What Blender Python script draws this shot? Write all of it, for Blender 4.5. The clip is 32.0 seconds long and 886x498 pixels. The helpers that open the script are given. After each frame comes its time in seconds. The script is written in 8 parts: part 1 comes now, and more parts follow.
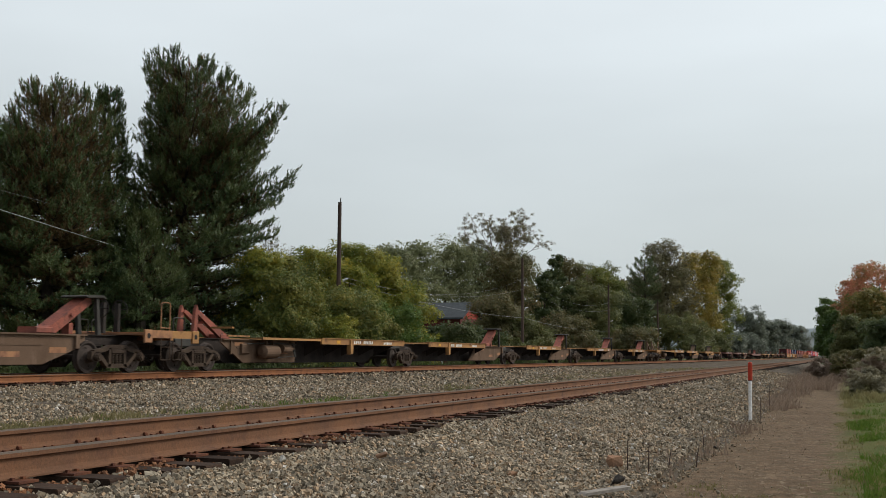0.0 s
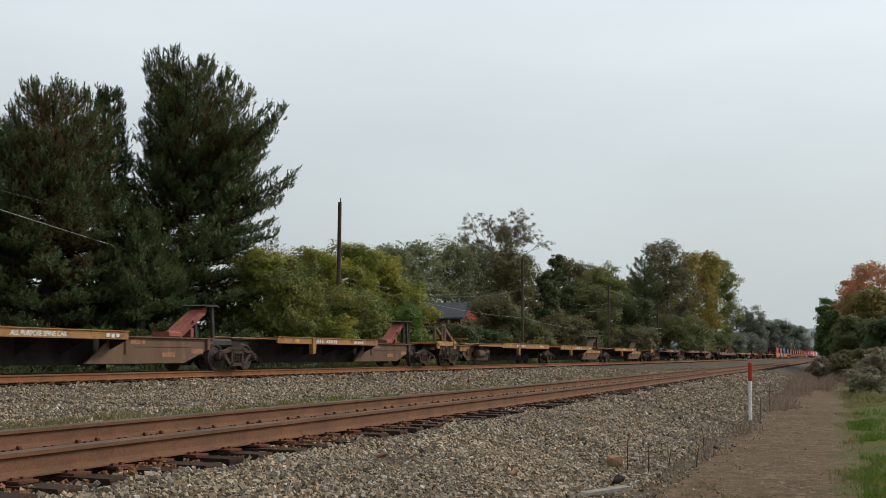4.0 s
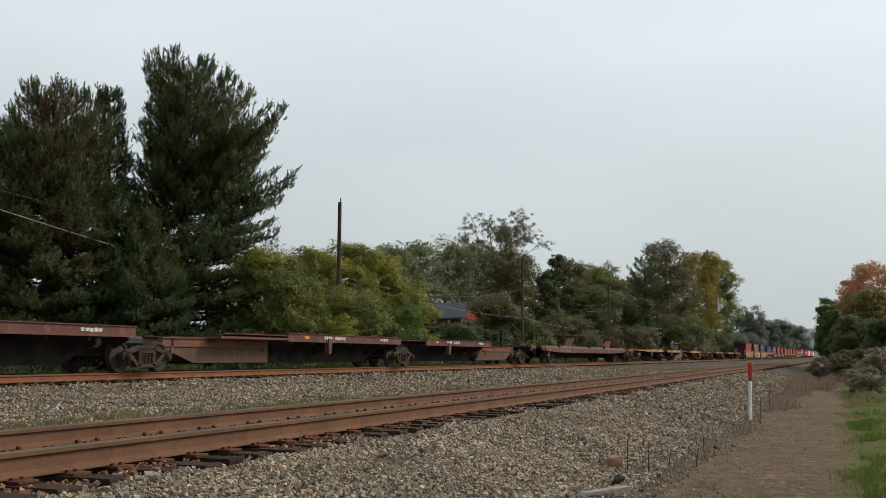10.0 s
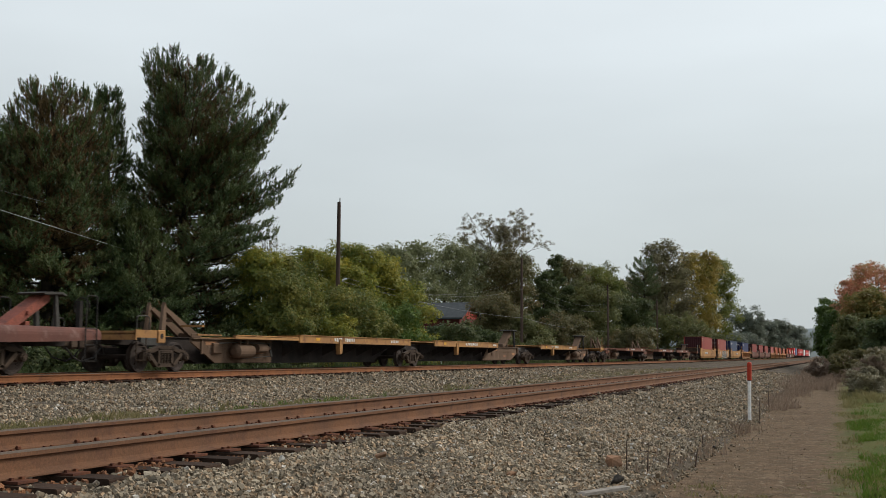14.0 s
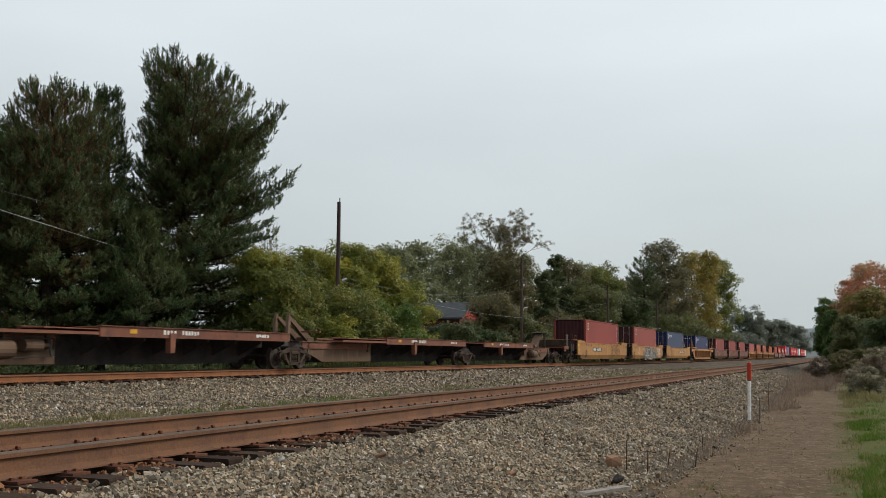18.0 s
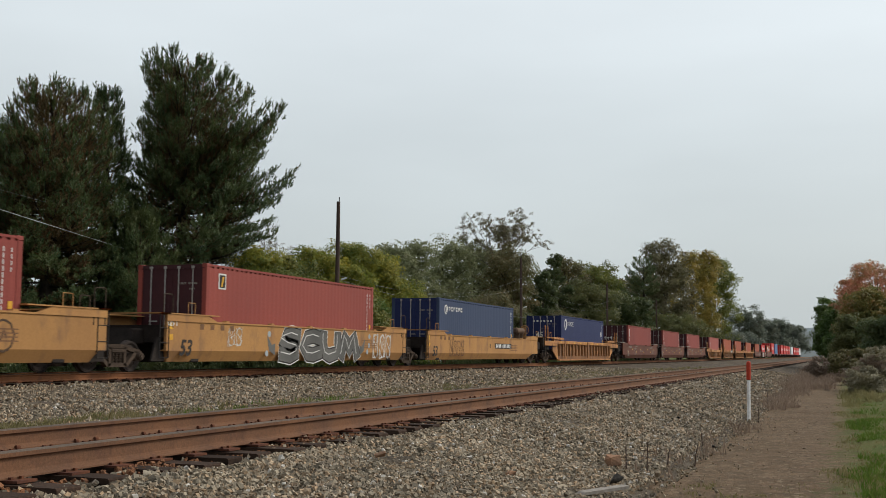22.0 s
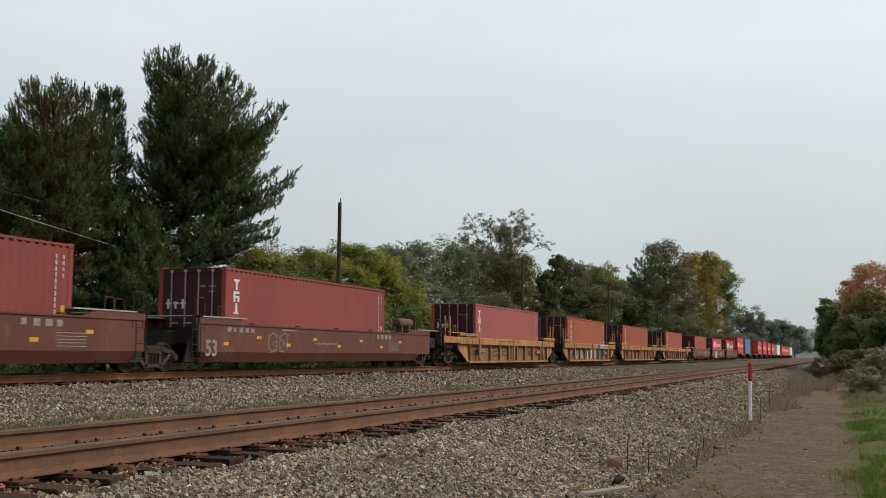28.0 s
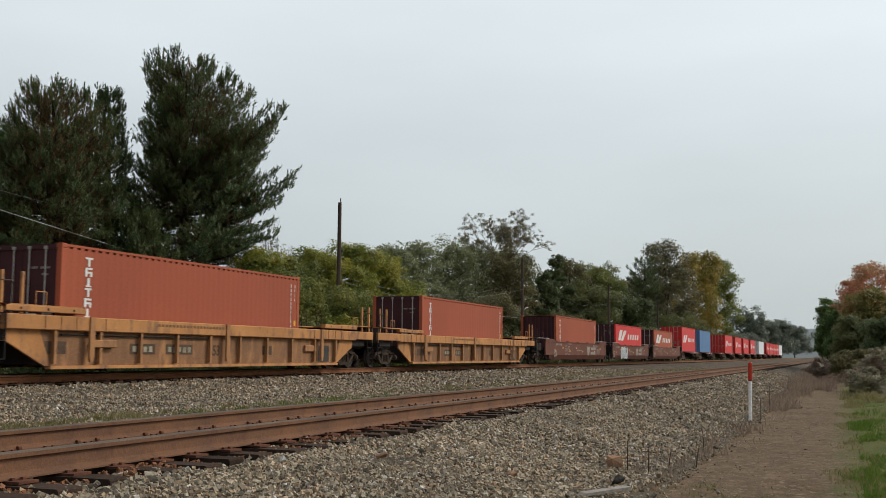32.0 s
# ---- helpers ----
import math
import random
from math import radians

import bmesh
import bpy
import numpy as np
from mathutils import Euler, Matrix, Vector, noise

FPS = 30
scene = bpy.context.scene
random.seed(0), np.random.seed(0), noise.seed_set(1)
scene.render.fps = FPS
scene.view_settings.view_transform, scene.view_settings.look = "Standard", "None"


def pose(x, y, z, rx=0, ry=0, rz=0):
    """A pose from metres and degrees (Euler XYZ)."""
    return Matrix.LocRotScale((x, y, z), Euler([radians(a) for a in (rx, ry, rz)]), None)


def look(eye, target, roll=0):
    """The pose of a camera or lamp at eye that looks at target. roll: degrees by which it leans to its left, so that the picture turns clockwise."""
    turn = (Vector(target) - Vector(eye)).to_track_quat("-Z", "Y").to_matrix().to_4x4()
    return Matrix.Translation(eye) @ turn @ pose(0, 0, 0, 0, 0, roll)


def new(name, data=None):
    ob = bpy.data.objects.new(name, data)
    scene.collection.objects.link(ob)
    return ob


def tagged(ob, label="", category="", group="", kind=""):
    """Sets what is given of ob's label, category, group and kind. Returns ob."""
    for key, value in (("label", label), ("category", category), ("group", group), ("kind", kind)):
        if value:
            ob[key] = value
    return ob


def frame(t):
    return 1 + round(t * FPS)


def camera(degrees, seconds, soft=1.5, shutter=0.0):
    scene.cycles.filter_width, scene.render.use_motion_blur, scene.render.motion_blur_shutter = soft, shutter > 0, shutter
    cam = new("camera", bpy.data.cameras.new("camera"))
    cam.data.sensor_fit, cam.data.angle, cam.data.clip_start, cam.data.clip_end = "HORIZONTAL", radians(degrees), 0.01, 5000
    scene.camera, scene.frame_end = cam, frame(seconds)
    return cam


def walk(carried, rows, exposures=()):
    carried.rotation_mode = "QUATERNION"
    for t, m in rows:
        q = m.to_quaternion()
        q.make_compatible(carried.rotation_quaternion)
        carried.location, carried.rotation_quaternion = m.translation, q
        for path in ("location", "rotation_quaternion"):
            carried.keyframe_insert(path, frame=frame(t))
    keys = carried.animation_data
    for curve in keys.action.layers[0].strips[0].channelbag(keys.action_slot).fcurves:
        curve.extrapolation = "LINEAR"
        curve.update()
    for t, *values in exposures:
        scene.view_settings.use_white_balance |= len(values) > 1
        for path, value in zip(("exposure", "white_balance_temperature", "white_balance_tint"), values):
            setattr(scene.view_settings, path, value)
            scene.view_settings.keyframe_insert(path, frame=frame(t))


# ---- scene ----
cam = camera(45.0, 32.0, soft=0.88, shutter=0.12)
EYE = (0.0, 0.0, 1.35)


def aim(yaw, pitch):
    """The camera's pose: degrees to the left of the track's direction, and upwards."""
    a, b = radians(yaw), radians(pitch)
    target = (EYE[0] - math.sin(a) * math.cos(b), EYE[1] + math.cos(a) * math.cos(b), EYE[2] + math.sin(b))
    return look(EYE, target, 0.36)


walk(cam, [(0.0, aim(20.43, 5.633)), (13.2, aim(20.43, 5.633)), (14.2, aim(20.385, 5.633)),
           (20.3, aim(20.385, 5.625)), (21.2, aim(20.35, 5.60)), (22.4, aim(20.37, 5.60)),
           (23.2, aim(20.43, 5.633)), (32.0, aim(20.43, 5.645))])

# ------------------------------------------------------------------ light
world = bpy.data.worlds.new("hazy_sky")
scene.world = world
world.use_nodes = True
wn, wl = world.node_tree.nodes, world.node_tree.links
wn.clear()
SUN_DIR = Vector((1.0, 0.95, 1.05)).normalized()
sky = wn.new("ShaderNodeTexSky")
sky.sky_type = "NISHITA"
sky.sun_disc = False
sky.sun_elevation = math.asin(SUN_DIR.z)
sky.sun_rotation = math.atan2(SUN_DIR.x, SUN_DIR.y)
sky.air_density, sky.dust_density, sky.ozone_density = 1.0, 4.0, 1.0
coord = wn.new("ShaderNodeTexCoord")
split = wn.new("ShaderNodeSeparateXYZ")
wl.new(coord.outputs["Generated"], split.inputs[0])
veil = wn.new("ShaderNodeValToRGB")          # thin cloud veil, from the horizon to the zenith
for pos, col in ((0.0, (0.55, 0.605, 0.62, 1)), (0.10, (0.588, 0.645, 0.66, 1)), (0.20, (0.652, 0.715, 0.74, 1)), (0.28, (0.775, 0.845, 0.88, 1)), (0.38, (0.83, 0.90, 0.94, 1)), (0.60, (0.78, 0.84, 0.90, 1)), (1.0, (0.60, 0.66, 0.75, 1))):
    stops = veil.color_ramp.elements
    e = stops[0] if pos == 0 else (stops[len(stops) - 1] if pos == 1.0 else stops.new(pos))
    e.color = col
wl.new(split.outputs["Z"], veil.inputs[0])
stretch = wn.new("ShaderNodeMapping")
stretch.inputs["Scale"].default_value = (1.2, 1.2, 4.0)
wl.new(coord.outputs["Generated"], stretch.inputs[0])
cloud = wn.new("ShaderNodeTexNoise")
cloud.inputs["Scale"].default_value, cloud.inputs["Detail"].default_value, cloud.inputs["Roughness"].default_value = 1.7, 4.0, 0.5
wl.new(stretch.outputs[0], cloud.inputs["Vector"])
lift = wn.new("ShaderNodeMapRange")
lift.inputs["From Min"].default_value, lift.inputs["From Max"].default_value = 0.3, 0.7
lift.inputs["To Min"].default_value, lift.inputs["To Max"].default_value = 0.94, 1.06
wl.new(cloud.outputs["Fac"], lift.inputs["Value"])
shade = wn.new("ShaderNodeVectorMath")
shade.operation = "SCALE"
wl.new(veil.outputs[0], shade.inputs[0])
toward = wn.new("ShaderNodeVectorMath")          # the haze is brighter ahead, under the veiled sun, than behind
toward.operation = "DOT_PRODUCT"
toward.inputs[1].default_value = (-0.30, 0.95, 0.0)
wl.new(coord.outputs["Generated"], toward.inputs[0])
glow = wn.new("ShaderNodeMath")
glow.operation = "MULTIPLY_ADD"
glow.inputs[1].default_value, glow.inputs[2].default_value = 0.30, 0.76
wl.new(toward.outputs["Value"], glow.inputs[0])
side = wn.new("ShaderNodeVectorMath")            # an unseen brighter side is added to the sky, to light the train's flank
side.operation = "DOT_PRODUCT"
side.inputs[1].default_value = (0.95, 0.05, 0.25)
wl.new(coord.outputs["Generated"], side.inputs[0])
thin = wn.new("ShaderNodeMapRange")
thin.interpolation_type = "SMOOTHSTEP"
thin.inputs["From Min"].default_value, thin.inputs["From Max"].default_value = -0.1, 1.0
thin.inputs["To Min"].default_value, thin.inputs["To Max"].default_value = 0.0, 0.55
wl.new(side.outputs["Value"], thin.inputs["Value"])
total = wn.new("ShaderNodeMath")
wl.new(glow.outputs[0], total.inputs[0])
wl.new(thin.outputs[0], total.inputs[1])
both = wn.new("ShaderNodeMath")
both.operation = "MULTIPLY"
wl.new(lift.outputs[0], both.inputs[0])
wl.new(total.outputs[0], both.inputs[1])
wl.new(both.outputs[0], shade.inputs["Scale"])
dim = wn.new("ShaderNodeVectorMath")
dim.operation = "SCALE"
dim.inputs["Scale"].default_value = 0.09
wl.new(sky.outputs[0], dim.inputs[0])
blend = wn.new("ShaderNodeMix")
blend.data_type = "RGBA"
blend.inputs["Factor"].default_value = 0.90
wl.new(dim.outputs[0], blend.inputs["A"])
wl.new(shade.outputs[0], blend.inputs["B"])
back = wn.new("ShaderNodeBackground")
back.inputs["Strength"].default_value = 1.0
wl.new(blend.outputs["Result"], back.inputs["Color"])
wout = wn.new("ShaderNodeOutputWorld")
wl.new(back.outputs[0], wout.inputs["Surface"])

sun = new("sun", bpy.data.lights.new("sun", "SUN"))
sun.data.energy, sun.data.angle, sun.data.color = 2.3, radians(16), (1.0, 0.93, 0.82)
sun.matrix_world = look((60, 10, 50), Vector((60, 10, 50)) - SUN_DIR * 10)
scene.view_settings.exposure = -0.02


# ------------------------------------------------------------------ materials
def nodes_of(name):
    m = bpy.data.materials.new(name)
    m.use_nodes = True
    n, l = m.node_tree.nodes, m.node_tree.links
    return m, n, l, n["Principled BSDF"]


def mixed(n, l, a, b, fac, kind="MIX"):
    x = n.new("ShaderNodeMix")
    x.data_type, x.blend_type = "RGBA", kind
    for sock, val in ((x.inputs["A"], a), (x.inputs["B"], b), (x.inputs["Factor"], fac)):
        if isinstance(val, (int, float)):
            sock.default_value = val
        elif isinstance(val, tuple):
            sock.default_value = (*val, 1)
        else:
            l.new(val, sock)
    return x.outputs["Result"]


def noised(n, l, vec, scale, detail=4.0, lo=0.35, hi=0.65, rough=0.55):
    t = n.new("ShaderNodeTexNoise")
    t.inputs["Scale"].default_value, t.inputs["Detail"].default_value, t.inputs["Roughness"].default_value = scale, detail, rough
    l.new(vec, t.inputs["Vector"])
    r = n.new("ShaderNodeMapRange")
    r.inputs["From Min"].default_value, r.inputs["From Max"].default_value = lo, hi
    l.new(t.outputs["Fac"], r.inputs["Value"])
    return r.outputs[0], t.outputs["Fac"]


def surf(name, c1, c2, grain=30.0, blotch=1.2, rough=0.8, metal=0.0, bump=0.25, stain=None, stain_amt=0.0, vary=0.0,
         island=0.0, streak=(1, 1, 1), step=0.01, speck=0.2, spec=None, odd=None):
    """A weathered surface: two tones at a coarse scale, grain, an optional stain, and variation from piece to piece."""
    m, n, l, p = nodes_of(name)
    tc = n.new("ShaderNodeTexCoord")
    mp = n.new("ShaderNodeMapping")
    mp.inputs["Scale"].default_value = streak
    l.new(tc.outputs["Object"], mp.inputs[0])
    big, _ = noised(n, l, mp.outputs[0], blotch, 5.0)
    small, raw = noised(n, l, tc.outputs["Object"], grain, 3.0, 0.25, 0.75)
    col = mixed(n, l, c1, c2, big)
    lo_, hi_ = 1 - 1.4 * speck, 1 + 0.6 * speck
    dark = mixed(n, l, (lo_, lo_, lo_), (hi_, hi_, hi_), small)
    col = mixed(n, l, col, dark, 1.0, "MULTIPLY")
    if stain:
        sp, _ = noised(n, l, mp.outputs[0], blotch * 3.1, 8.0, 0.62 - 0.3 * stain_amt, 0.80 - 0.3 * stain_amt, 0.65)
        col = mixed(n, l, col, stain, sp)
    if vary:
        oi = n.new("ShaderNodeObjectInfo")
        r = n.new("ShaderNodeMapRange")
        r.inputs["To Min"].default_value, r.inputs["To Max"].default_value = 1 - vary, 1 + vary
        l.new(oi.outputs["Random"], r.inputs["Value"])
        v = n.new("ShaderNodeVectorMath")
        v.operation = "SCALE"
        l.new(col, v.inputs[0])
        l.new(r.outputs[0], v.inputs["Scale"])
        col = v.outputs[0]
    if island:
        g = n.new("ShaderNodeNewGeometry")
        r = n.new("ShaderNodeMapRange")
        r.inputs["To Min"].default_value, r.inputs["To Max"].default_value = 1 - island, 1 + island
        l.new(g.outputs["Random Per Island"], r.inputs["Value"])
        v = n.new("ShaderNodeVectorMath")
        v.operation = "SCALE"
        l.new(col, v.inputs[0])
        l.new(r.outputs[0], v.inputs["Scale"])
        col = v.outputs[0]
        if odd:
            pick = n.new("ShaderNodeMath")           # now and then a stone of another kind
            pick.operation = "GREATER_THAN"
            pick.inputs[1].default_value = 0.978
            l.new(g.outputs["Random Per Island"], pick.inputs[0])
            wrap = n.new("ShaderNodeMath")           # about a third are browner
            wrap.operation = "MULTIPLY_ADD"
            wrap.inputs[1].default_value, wrap.inputs[2].default_value = 7.0, 0.0
            l.new(g.outputs["Random Per Island"], wrap.inputs[0])
            part_of = n.new("ShaderNodeMath")
            part_of.operation = "FRACT"
            l.new(wrap.outputs[0], part_of.inputs[0])
            warm = n.new("ShaderNodeMapRange")
            warm.inputs["From Min"].default_value, warm.inputs["From Max"].default_value = 0.55, 0.9
            l.new(part_of.outputs[0], warm.inputs["Value"])
            col = mixed(n, l, col, mixed(n, l, col, (1.10, 0.93, 0.80), 1.0, "MULTIPLY"), warm.outputs[0])
            col = mixed(n, l, col, odd, pick.outputs[0])
    l.new(col, p.inputs["Base Color"])
    p.inputs["Roughness"].default_value, p.inputs["Metallic"].default_value = rough, metal
    p.inputs["Specular IOR Level"].default_value = spec if spec is not None else (0.10 if rough >= 0.9 else 0.18)
    if bump:
        b = n.new("ShaderNodeBump")
        b.inputs["Strength"].default_value, b.inputs["Distance"].default_value = bump, step
        l.new(raw, b.inputs["Height"])
        l.new(b.outputs[0], p.inputs["Normal"])
    return m


def foliage(name, tones, gloss=0.55, through_light=0.42, patch=0.35):
    """Leaves: tones mixed leaf by leaf and in patches, with some light coming through."""
    m, n, l, p = nodes_of(name)
    g = n.new("ShaderNodeNewGeometry")
    tc = n.new("ShaderNodeTexCoord")
    big, _ = noised(n, l, tc.outputs["Object"], patch, 3.0, 0.3, 0.7)
    add = n.new("ShaderNodeMath")
    add.operation = "MULTIPLY_ADD"
    add.inputs[1].default_value = 0.45
    l.new(g.outputs["Random Per Island"], add.inputs[0])
    half = n.new("ShaderNodeMath")
    half.operation = "MULTIPLY"
    half.inputs[1].default_value = 0.55
    l.new(big, half.inputs[0])
    l.new(half.outputs[0], add.inputs[2])
    ramp = n.new("ShaderNodeValToRGB")
    el = ramp.color_ramp.elements
    el[0].color, el[1].color = (*tones[0], 1), (*tones[-1], 1)
    for i, c in enumerate(tones[1:-1]):
        el.new((i + 1) / (len(tones) - 1)).color = (*c, 1)
    l.new(add.outputs[0], ramp.inputs[0])
    l.new(ramp.outputs[0], p.inputs["Base Color"])
    p.inputs["Roughness"].default_value = gloss
    p.inputs["Specular IOR Level"].default_value = 0.22
    tr = n.new("ShaderNodeBsdfTranslucent")
    l.new(ramp.outputs[0], tr.inputs["Color"])
    mx = n.new("ShaderNodeMixShader")
    mx.inputs[0].default_value = through_light
    l.new(p.outputs[0], mx.inputs[1])
    l.new(tr.outputs[0], mx.inputs[2])
    l.new(mx.outputs[0], n["Material Output"].inputs["Surface"])
    return m


RUST = surf("rusted_rail", (0.200, 0.098, 0.052), (0.145, 0.076, 0.046), 60, 1.5, 0.85, 0.1, 0.3, (0.10, 0.05, 0.035), 0.3)
RUST_ORANGE = surf("orange_rusted_rail", (0.285, 0.120, 0.052), (0.215, 0.092, 0.044), 60, 1.5, 0.85, 0.1, 0.3, (0.14, 0.065, 0.04), 0.3)
RAILTOP = surf("worn_rail_head", (0.150, 0.112, 0.086), (0.098, 0.078, 0.064), 40, 0.6, 0.9, 0.0, 0.1, spec=0.1)
TIE = surf("creosoted_wood", (0.030, 0.021, 0.016), (0.055, 0.034, 0.024), 45, 3.0, 0.97, 0, 0.5, (0.085, 0.05, 0.034), 0.2, 0.3, streak=(1, 6, 6))
PLATE = surf("rusted_plate", (0.16, 0.065, 0.035), (0.09, 0.04, 0.03), 50, 4, 0.9, 0.1, 0.4)
IRON = surf("black_iron", (0.022, 0.020, 0.020), (0.04, 0.034, 0.03), 50, 4, 0.85, 0.1, 0.3)
STEEL_DIRT = surf("dusty_truck_steel", (0.048, 0.034, 0.026), (0.080, 0.057, 0.042), 30, 2.2, 0.92, 0, 0.3, (0.110, 0.078, 0.056), 0.25, 0.12)
WHEEL = surf("wheel_steel", (0.040, 0.031, 0.027), (0.066, 0.050, 0.042), 30, 2, 0.85, 0.0, 0.2)
# dark for grime and for the shade under decks and between units
UNDER_SHADED = surf("grimy_shaded_underframe", (0.030, 0.025, 0.023), (0.05, 0.04, 0.035), 25, 2, 0.9, 0, 0.2)
SPINE_BROWN = surf("brown_spine_paint", (0.110, 0.070, 0.047), (0.155, 0.102, 0.070), 24, 0.8, 0.9, 0, 0.2, (0.19, 0.13, 0.095), 0.3, 0.1, streak=(1, 1, 0.4), speck=0.09)
DECK_YELLOW = surf("faded_yellow_paint", (0.42, 0.22, 0.075), (0.30, 0.155, 0.065), 24, 0.9, 0.75, 0, 0.2, (0.13, 0.06, 0.04), 0.35, 0.1, speck=0.09)
DECK_TAN = surf("tan_yellow_paint", (0.40, 0.20, 0.095), (0.27, 0.135, 0.075), 24, 0.9, 0.75, 0, 0.2, (0.12, 0.06, 0.045), 0.45, 0.1, speck=0.09)
DECK_BROWN = surf("oxide_brown_paint", (0.155, 0.062, 0.046), (0.105, 0.048, 0.038), 24, 0.9, 0.75, 0, 0.2, (0.20, 0.12, 0.10), 0.3, 0.1, speck=0.09)
DECK_RUST = surf("rust_red_deck_paint", (0.24, 0.095, 0.055), (0.155, 0.065, 0.045), 24, 0.9, 0.8, 0, 0.2, (0.10, 0.05, 0.04), 0.4, 0.1, speck=0.09)
HITCH_RED = surf("faded_red_hitch", (0.34, 0.105, 0.07), (0.22, 0.075, 0.055), 30, 2, 0.75, 0, 0.2, (0.10, 0.05, 0.04), 0.35, 0.12)
GREY_STEEL = surf("grey_plate_steel", (0.068, 0.064, 0.058), (0.045, 0.042, 0.038), 30, 2, 0.75, 0.2, 0.2)
WELL_YELLOW = surf("yellow_well_paint", (0.45, 0.235, 0.082), (0.36, 0.183, 0.07), 18, 0.45, 0.8, 0, 0.12, (0.22, 0.12, 0.065), 0.34, 0.05, streak=(1, 1, 0.5), speck=0.09)
RIB_YELLOW = surf("dirty_yellow_rib_paint", (0.52, 0.245, 0.088), (0.39, 0.178, 0.068), 20, 0.8, 0.8, 0, 0.15, (0.17, 0.095, 0.06), 0.40, 0.06, streak=(1, 1, 0.5), speck=0.09)
RIB_DIRT = surf("dirty_rib_paint", (0.40, 0.198, 0.082), (0.29, 0.140, 0.062), 20, 0.8, 0.8, 0, 0.15, (0.16, 0.09, 0.055), 0.42, 0.06, streak=(1, 1, 0.5), speck=0.09)
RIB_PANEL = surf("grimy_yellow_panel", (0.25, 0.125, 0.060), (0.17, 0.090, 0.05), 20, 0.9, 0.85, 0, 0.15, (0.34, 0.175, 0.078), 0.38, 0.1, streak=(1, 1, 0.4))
WELL_BROWN = surf("brown_well_paint", (0.150, 0.054, 0.034), (0.112, 0.043, 0.028), 18, 0.5, 0.7, 0, 0.12, (0.17, 0.09, 0.075), 0.22, 0.05, streak=(1, 1, 0.4), speck=0.09)
BOX_RED = surf("oxide_red_container_paint", (0.285, 0.064, 0.048), (0.245, 0.056, 0.044), 14, 0.5, 0.6, 0, 0.08, (0.24, 0.075, 0.06), 0.15, 0.08, streak=(1, 1, 0.35), speck=0.09)
BOX_ROSE = surf("faded_red_container_paint", (0.265, 0.060, 0.048), (0.22, 0.052, 0.043), 14, 0.5, 0.75, 0, 0.08, (0.22, 0.07, 0.06), 0.18, 0.08, streak=(1, 1, 0.35), speck=0.09)
BOX_FADED = surf("sun_faded_red_container_paint", (0.36, 0.100, 0.084), (0.31, 0.085, 0.073), 14, 0.5, 0.75, 0, 0.08, (0.24, 0.075, 0.062), 0.18, 0.05, streak=(1, 1, 0.35), speck=0.09)
BOX_ORANGE = surf("brick_red_container_paint", (0.37, 0.092, 0.045), (0.32, 0.079, 0.041), 14, 0.5, 0.75, 0, 0.08, (0.26, 0.08, 0.05), 0.15, 0.08, streak=(1, 1, 0.35), speck=0.09)
BOX_END_SHADE = surf("shaded_maroon_end_paint", (0.066, 0.020, 0.023), (0.05, 0.017, 0.02), 16, 0.7, 0.65, 0, 0.08, speck=0.09)
BOX_BLUE = surf("slate_blue_container_paint", (0.045, 0.063, 0.118), (0.039, 0.056, 0.106), 14, 0.5, 0.6, 0, 0.08, (0.07, 0.085, 0.14), 0.15, 0.05, streak=(1, 1, 0.35), speck=0.09)
BOX_NAVY = surf("navy_container_paint", (0.020, 0.029, 0.098), (0.017, 0.025, 0.086), 14, 0.5, 0.55, 0, 0.08, speck=0.09)
BOX_SKY = surf("light_blue_container_paint", (0.10, 0.20, 0.36), (0.085, 0.17, 0.32), 14, 0.5, 0.6, 0, 0.08, speck=0.09)
BOX_SCARLET = surf("bright_red_container_paint", (0.60, 0.035, 0.032), (0.53, 0.035, 0.03), 14, 0.5, 0.55, 0, 0.08, speck=0.09)
BOX_WHITE = surf("white_container_paint", (0.72, 0.72, 0.72), (0.62, 0.63, 0.64), 14, 0.5, 0.55, 0, 0.08, speck=0.09)
WHITE = surf("white_stencil_paint", (0.72, 0.71, 0.68), (0.58, 0.57, 0.54), 30, 2, 0.7, 0, 0, speck=0.09)
BLACK = surf("black_stencil_paint", (0.028, 0.024, 0.022), (0.045, 0.036, 0.03), 30, 2, 0.7, 0, 0, speck=0.09)
REFLECT = surf("yellow_reflector", (0.70, 0.38, 0.04), (0.60, 0.30, 0.035), 30, 2, 0.5, 0, 0)
SPRAY_GREY = surf("grey_spray_paint", (0.15, 0.145, 0.135), (0.09, 0.088, 0.082), 12, 0.8, 0.7, 0, 0, speck=0.09)
SPRAY_DARK = surf("dark_brown_spray_paint", (0.075, 0.045, 0.03), (0.10, 0.06, 0.035), 12, 2, 0.7, 0, 0)
SPRAY_PALE = surf("pale_olive_spray_paint", (0.34, 0.31, 0.23), (0.24, 0.215, 0.16), 12, 2, 0.7, 0, 0)
SPRAY_BLUE = surf("pale_blue_spray_paint", (0.36, 0.42, 0.45), (0.30, 0.33, 0.35), 12, 2, 0.7, 0, 0, speck=0.09)
SPRAY_BROWN = surf("brown_spray_paint", (0.20, 0.10, 0.05), (0.16, 0.085, 0.045), 12, 2, 0.7, 0, 0, speck=0.09)
GALV = surf("pale_grab_iron", (0.46, 0.44, 0.40), (0.34, 0.31, 0.28), 30, 3, 0.6, 0.2, 0)
RUSTY_BED = surf("rust_stained_ballast", (0.27, 0.125, 0.062), (0.18, 0.088, 0.050), 22, 2.0, 0.95, 0, 0.8, (0.07, 0.04, 0.03), 0.35, step=0.03)
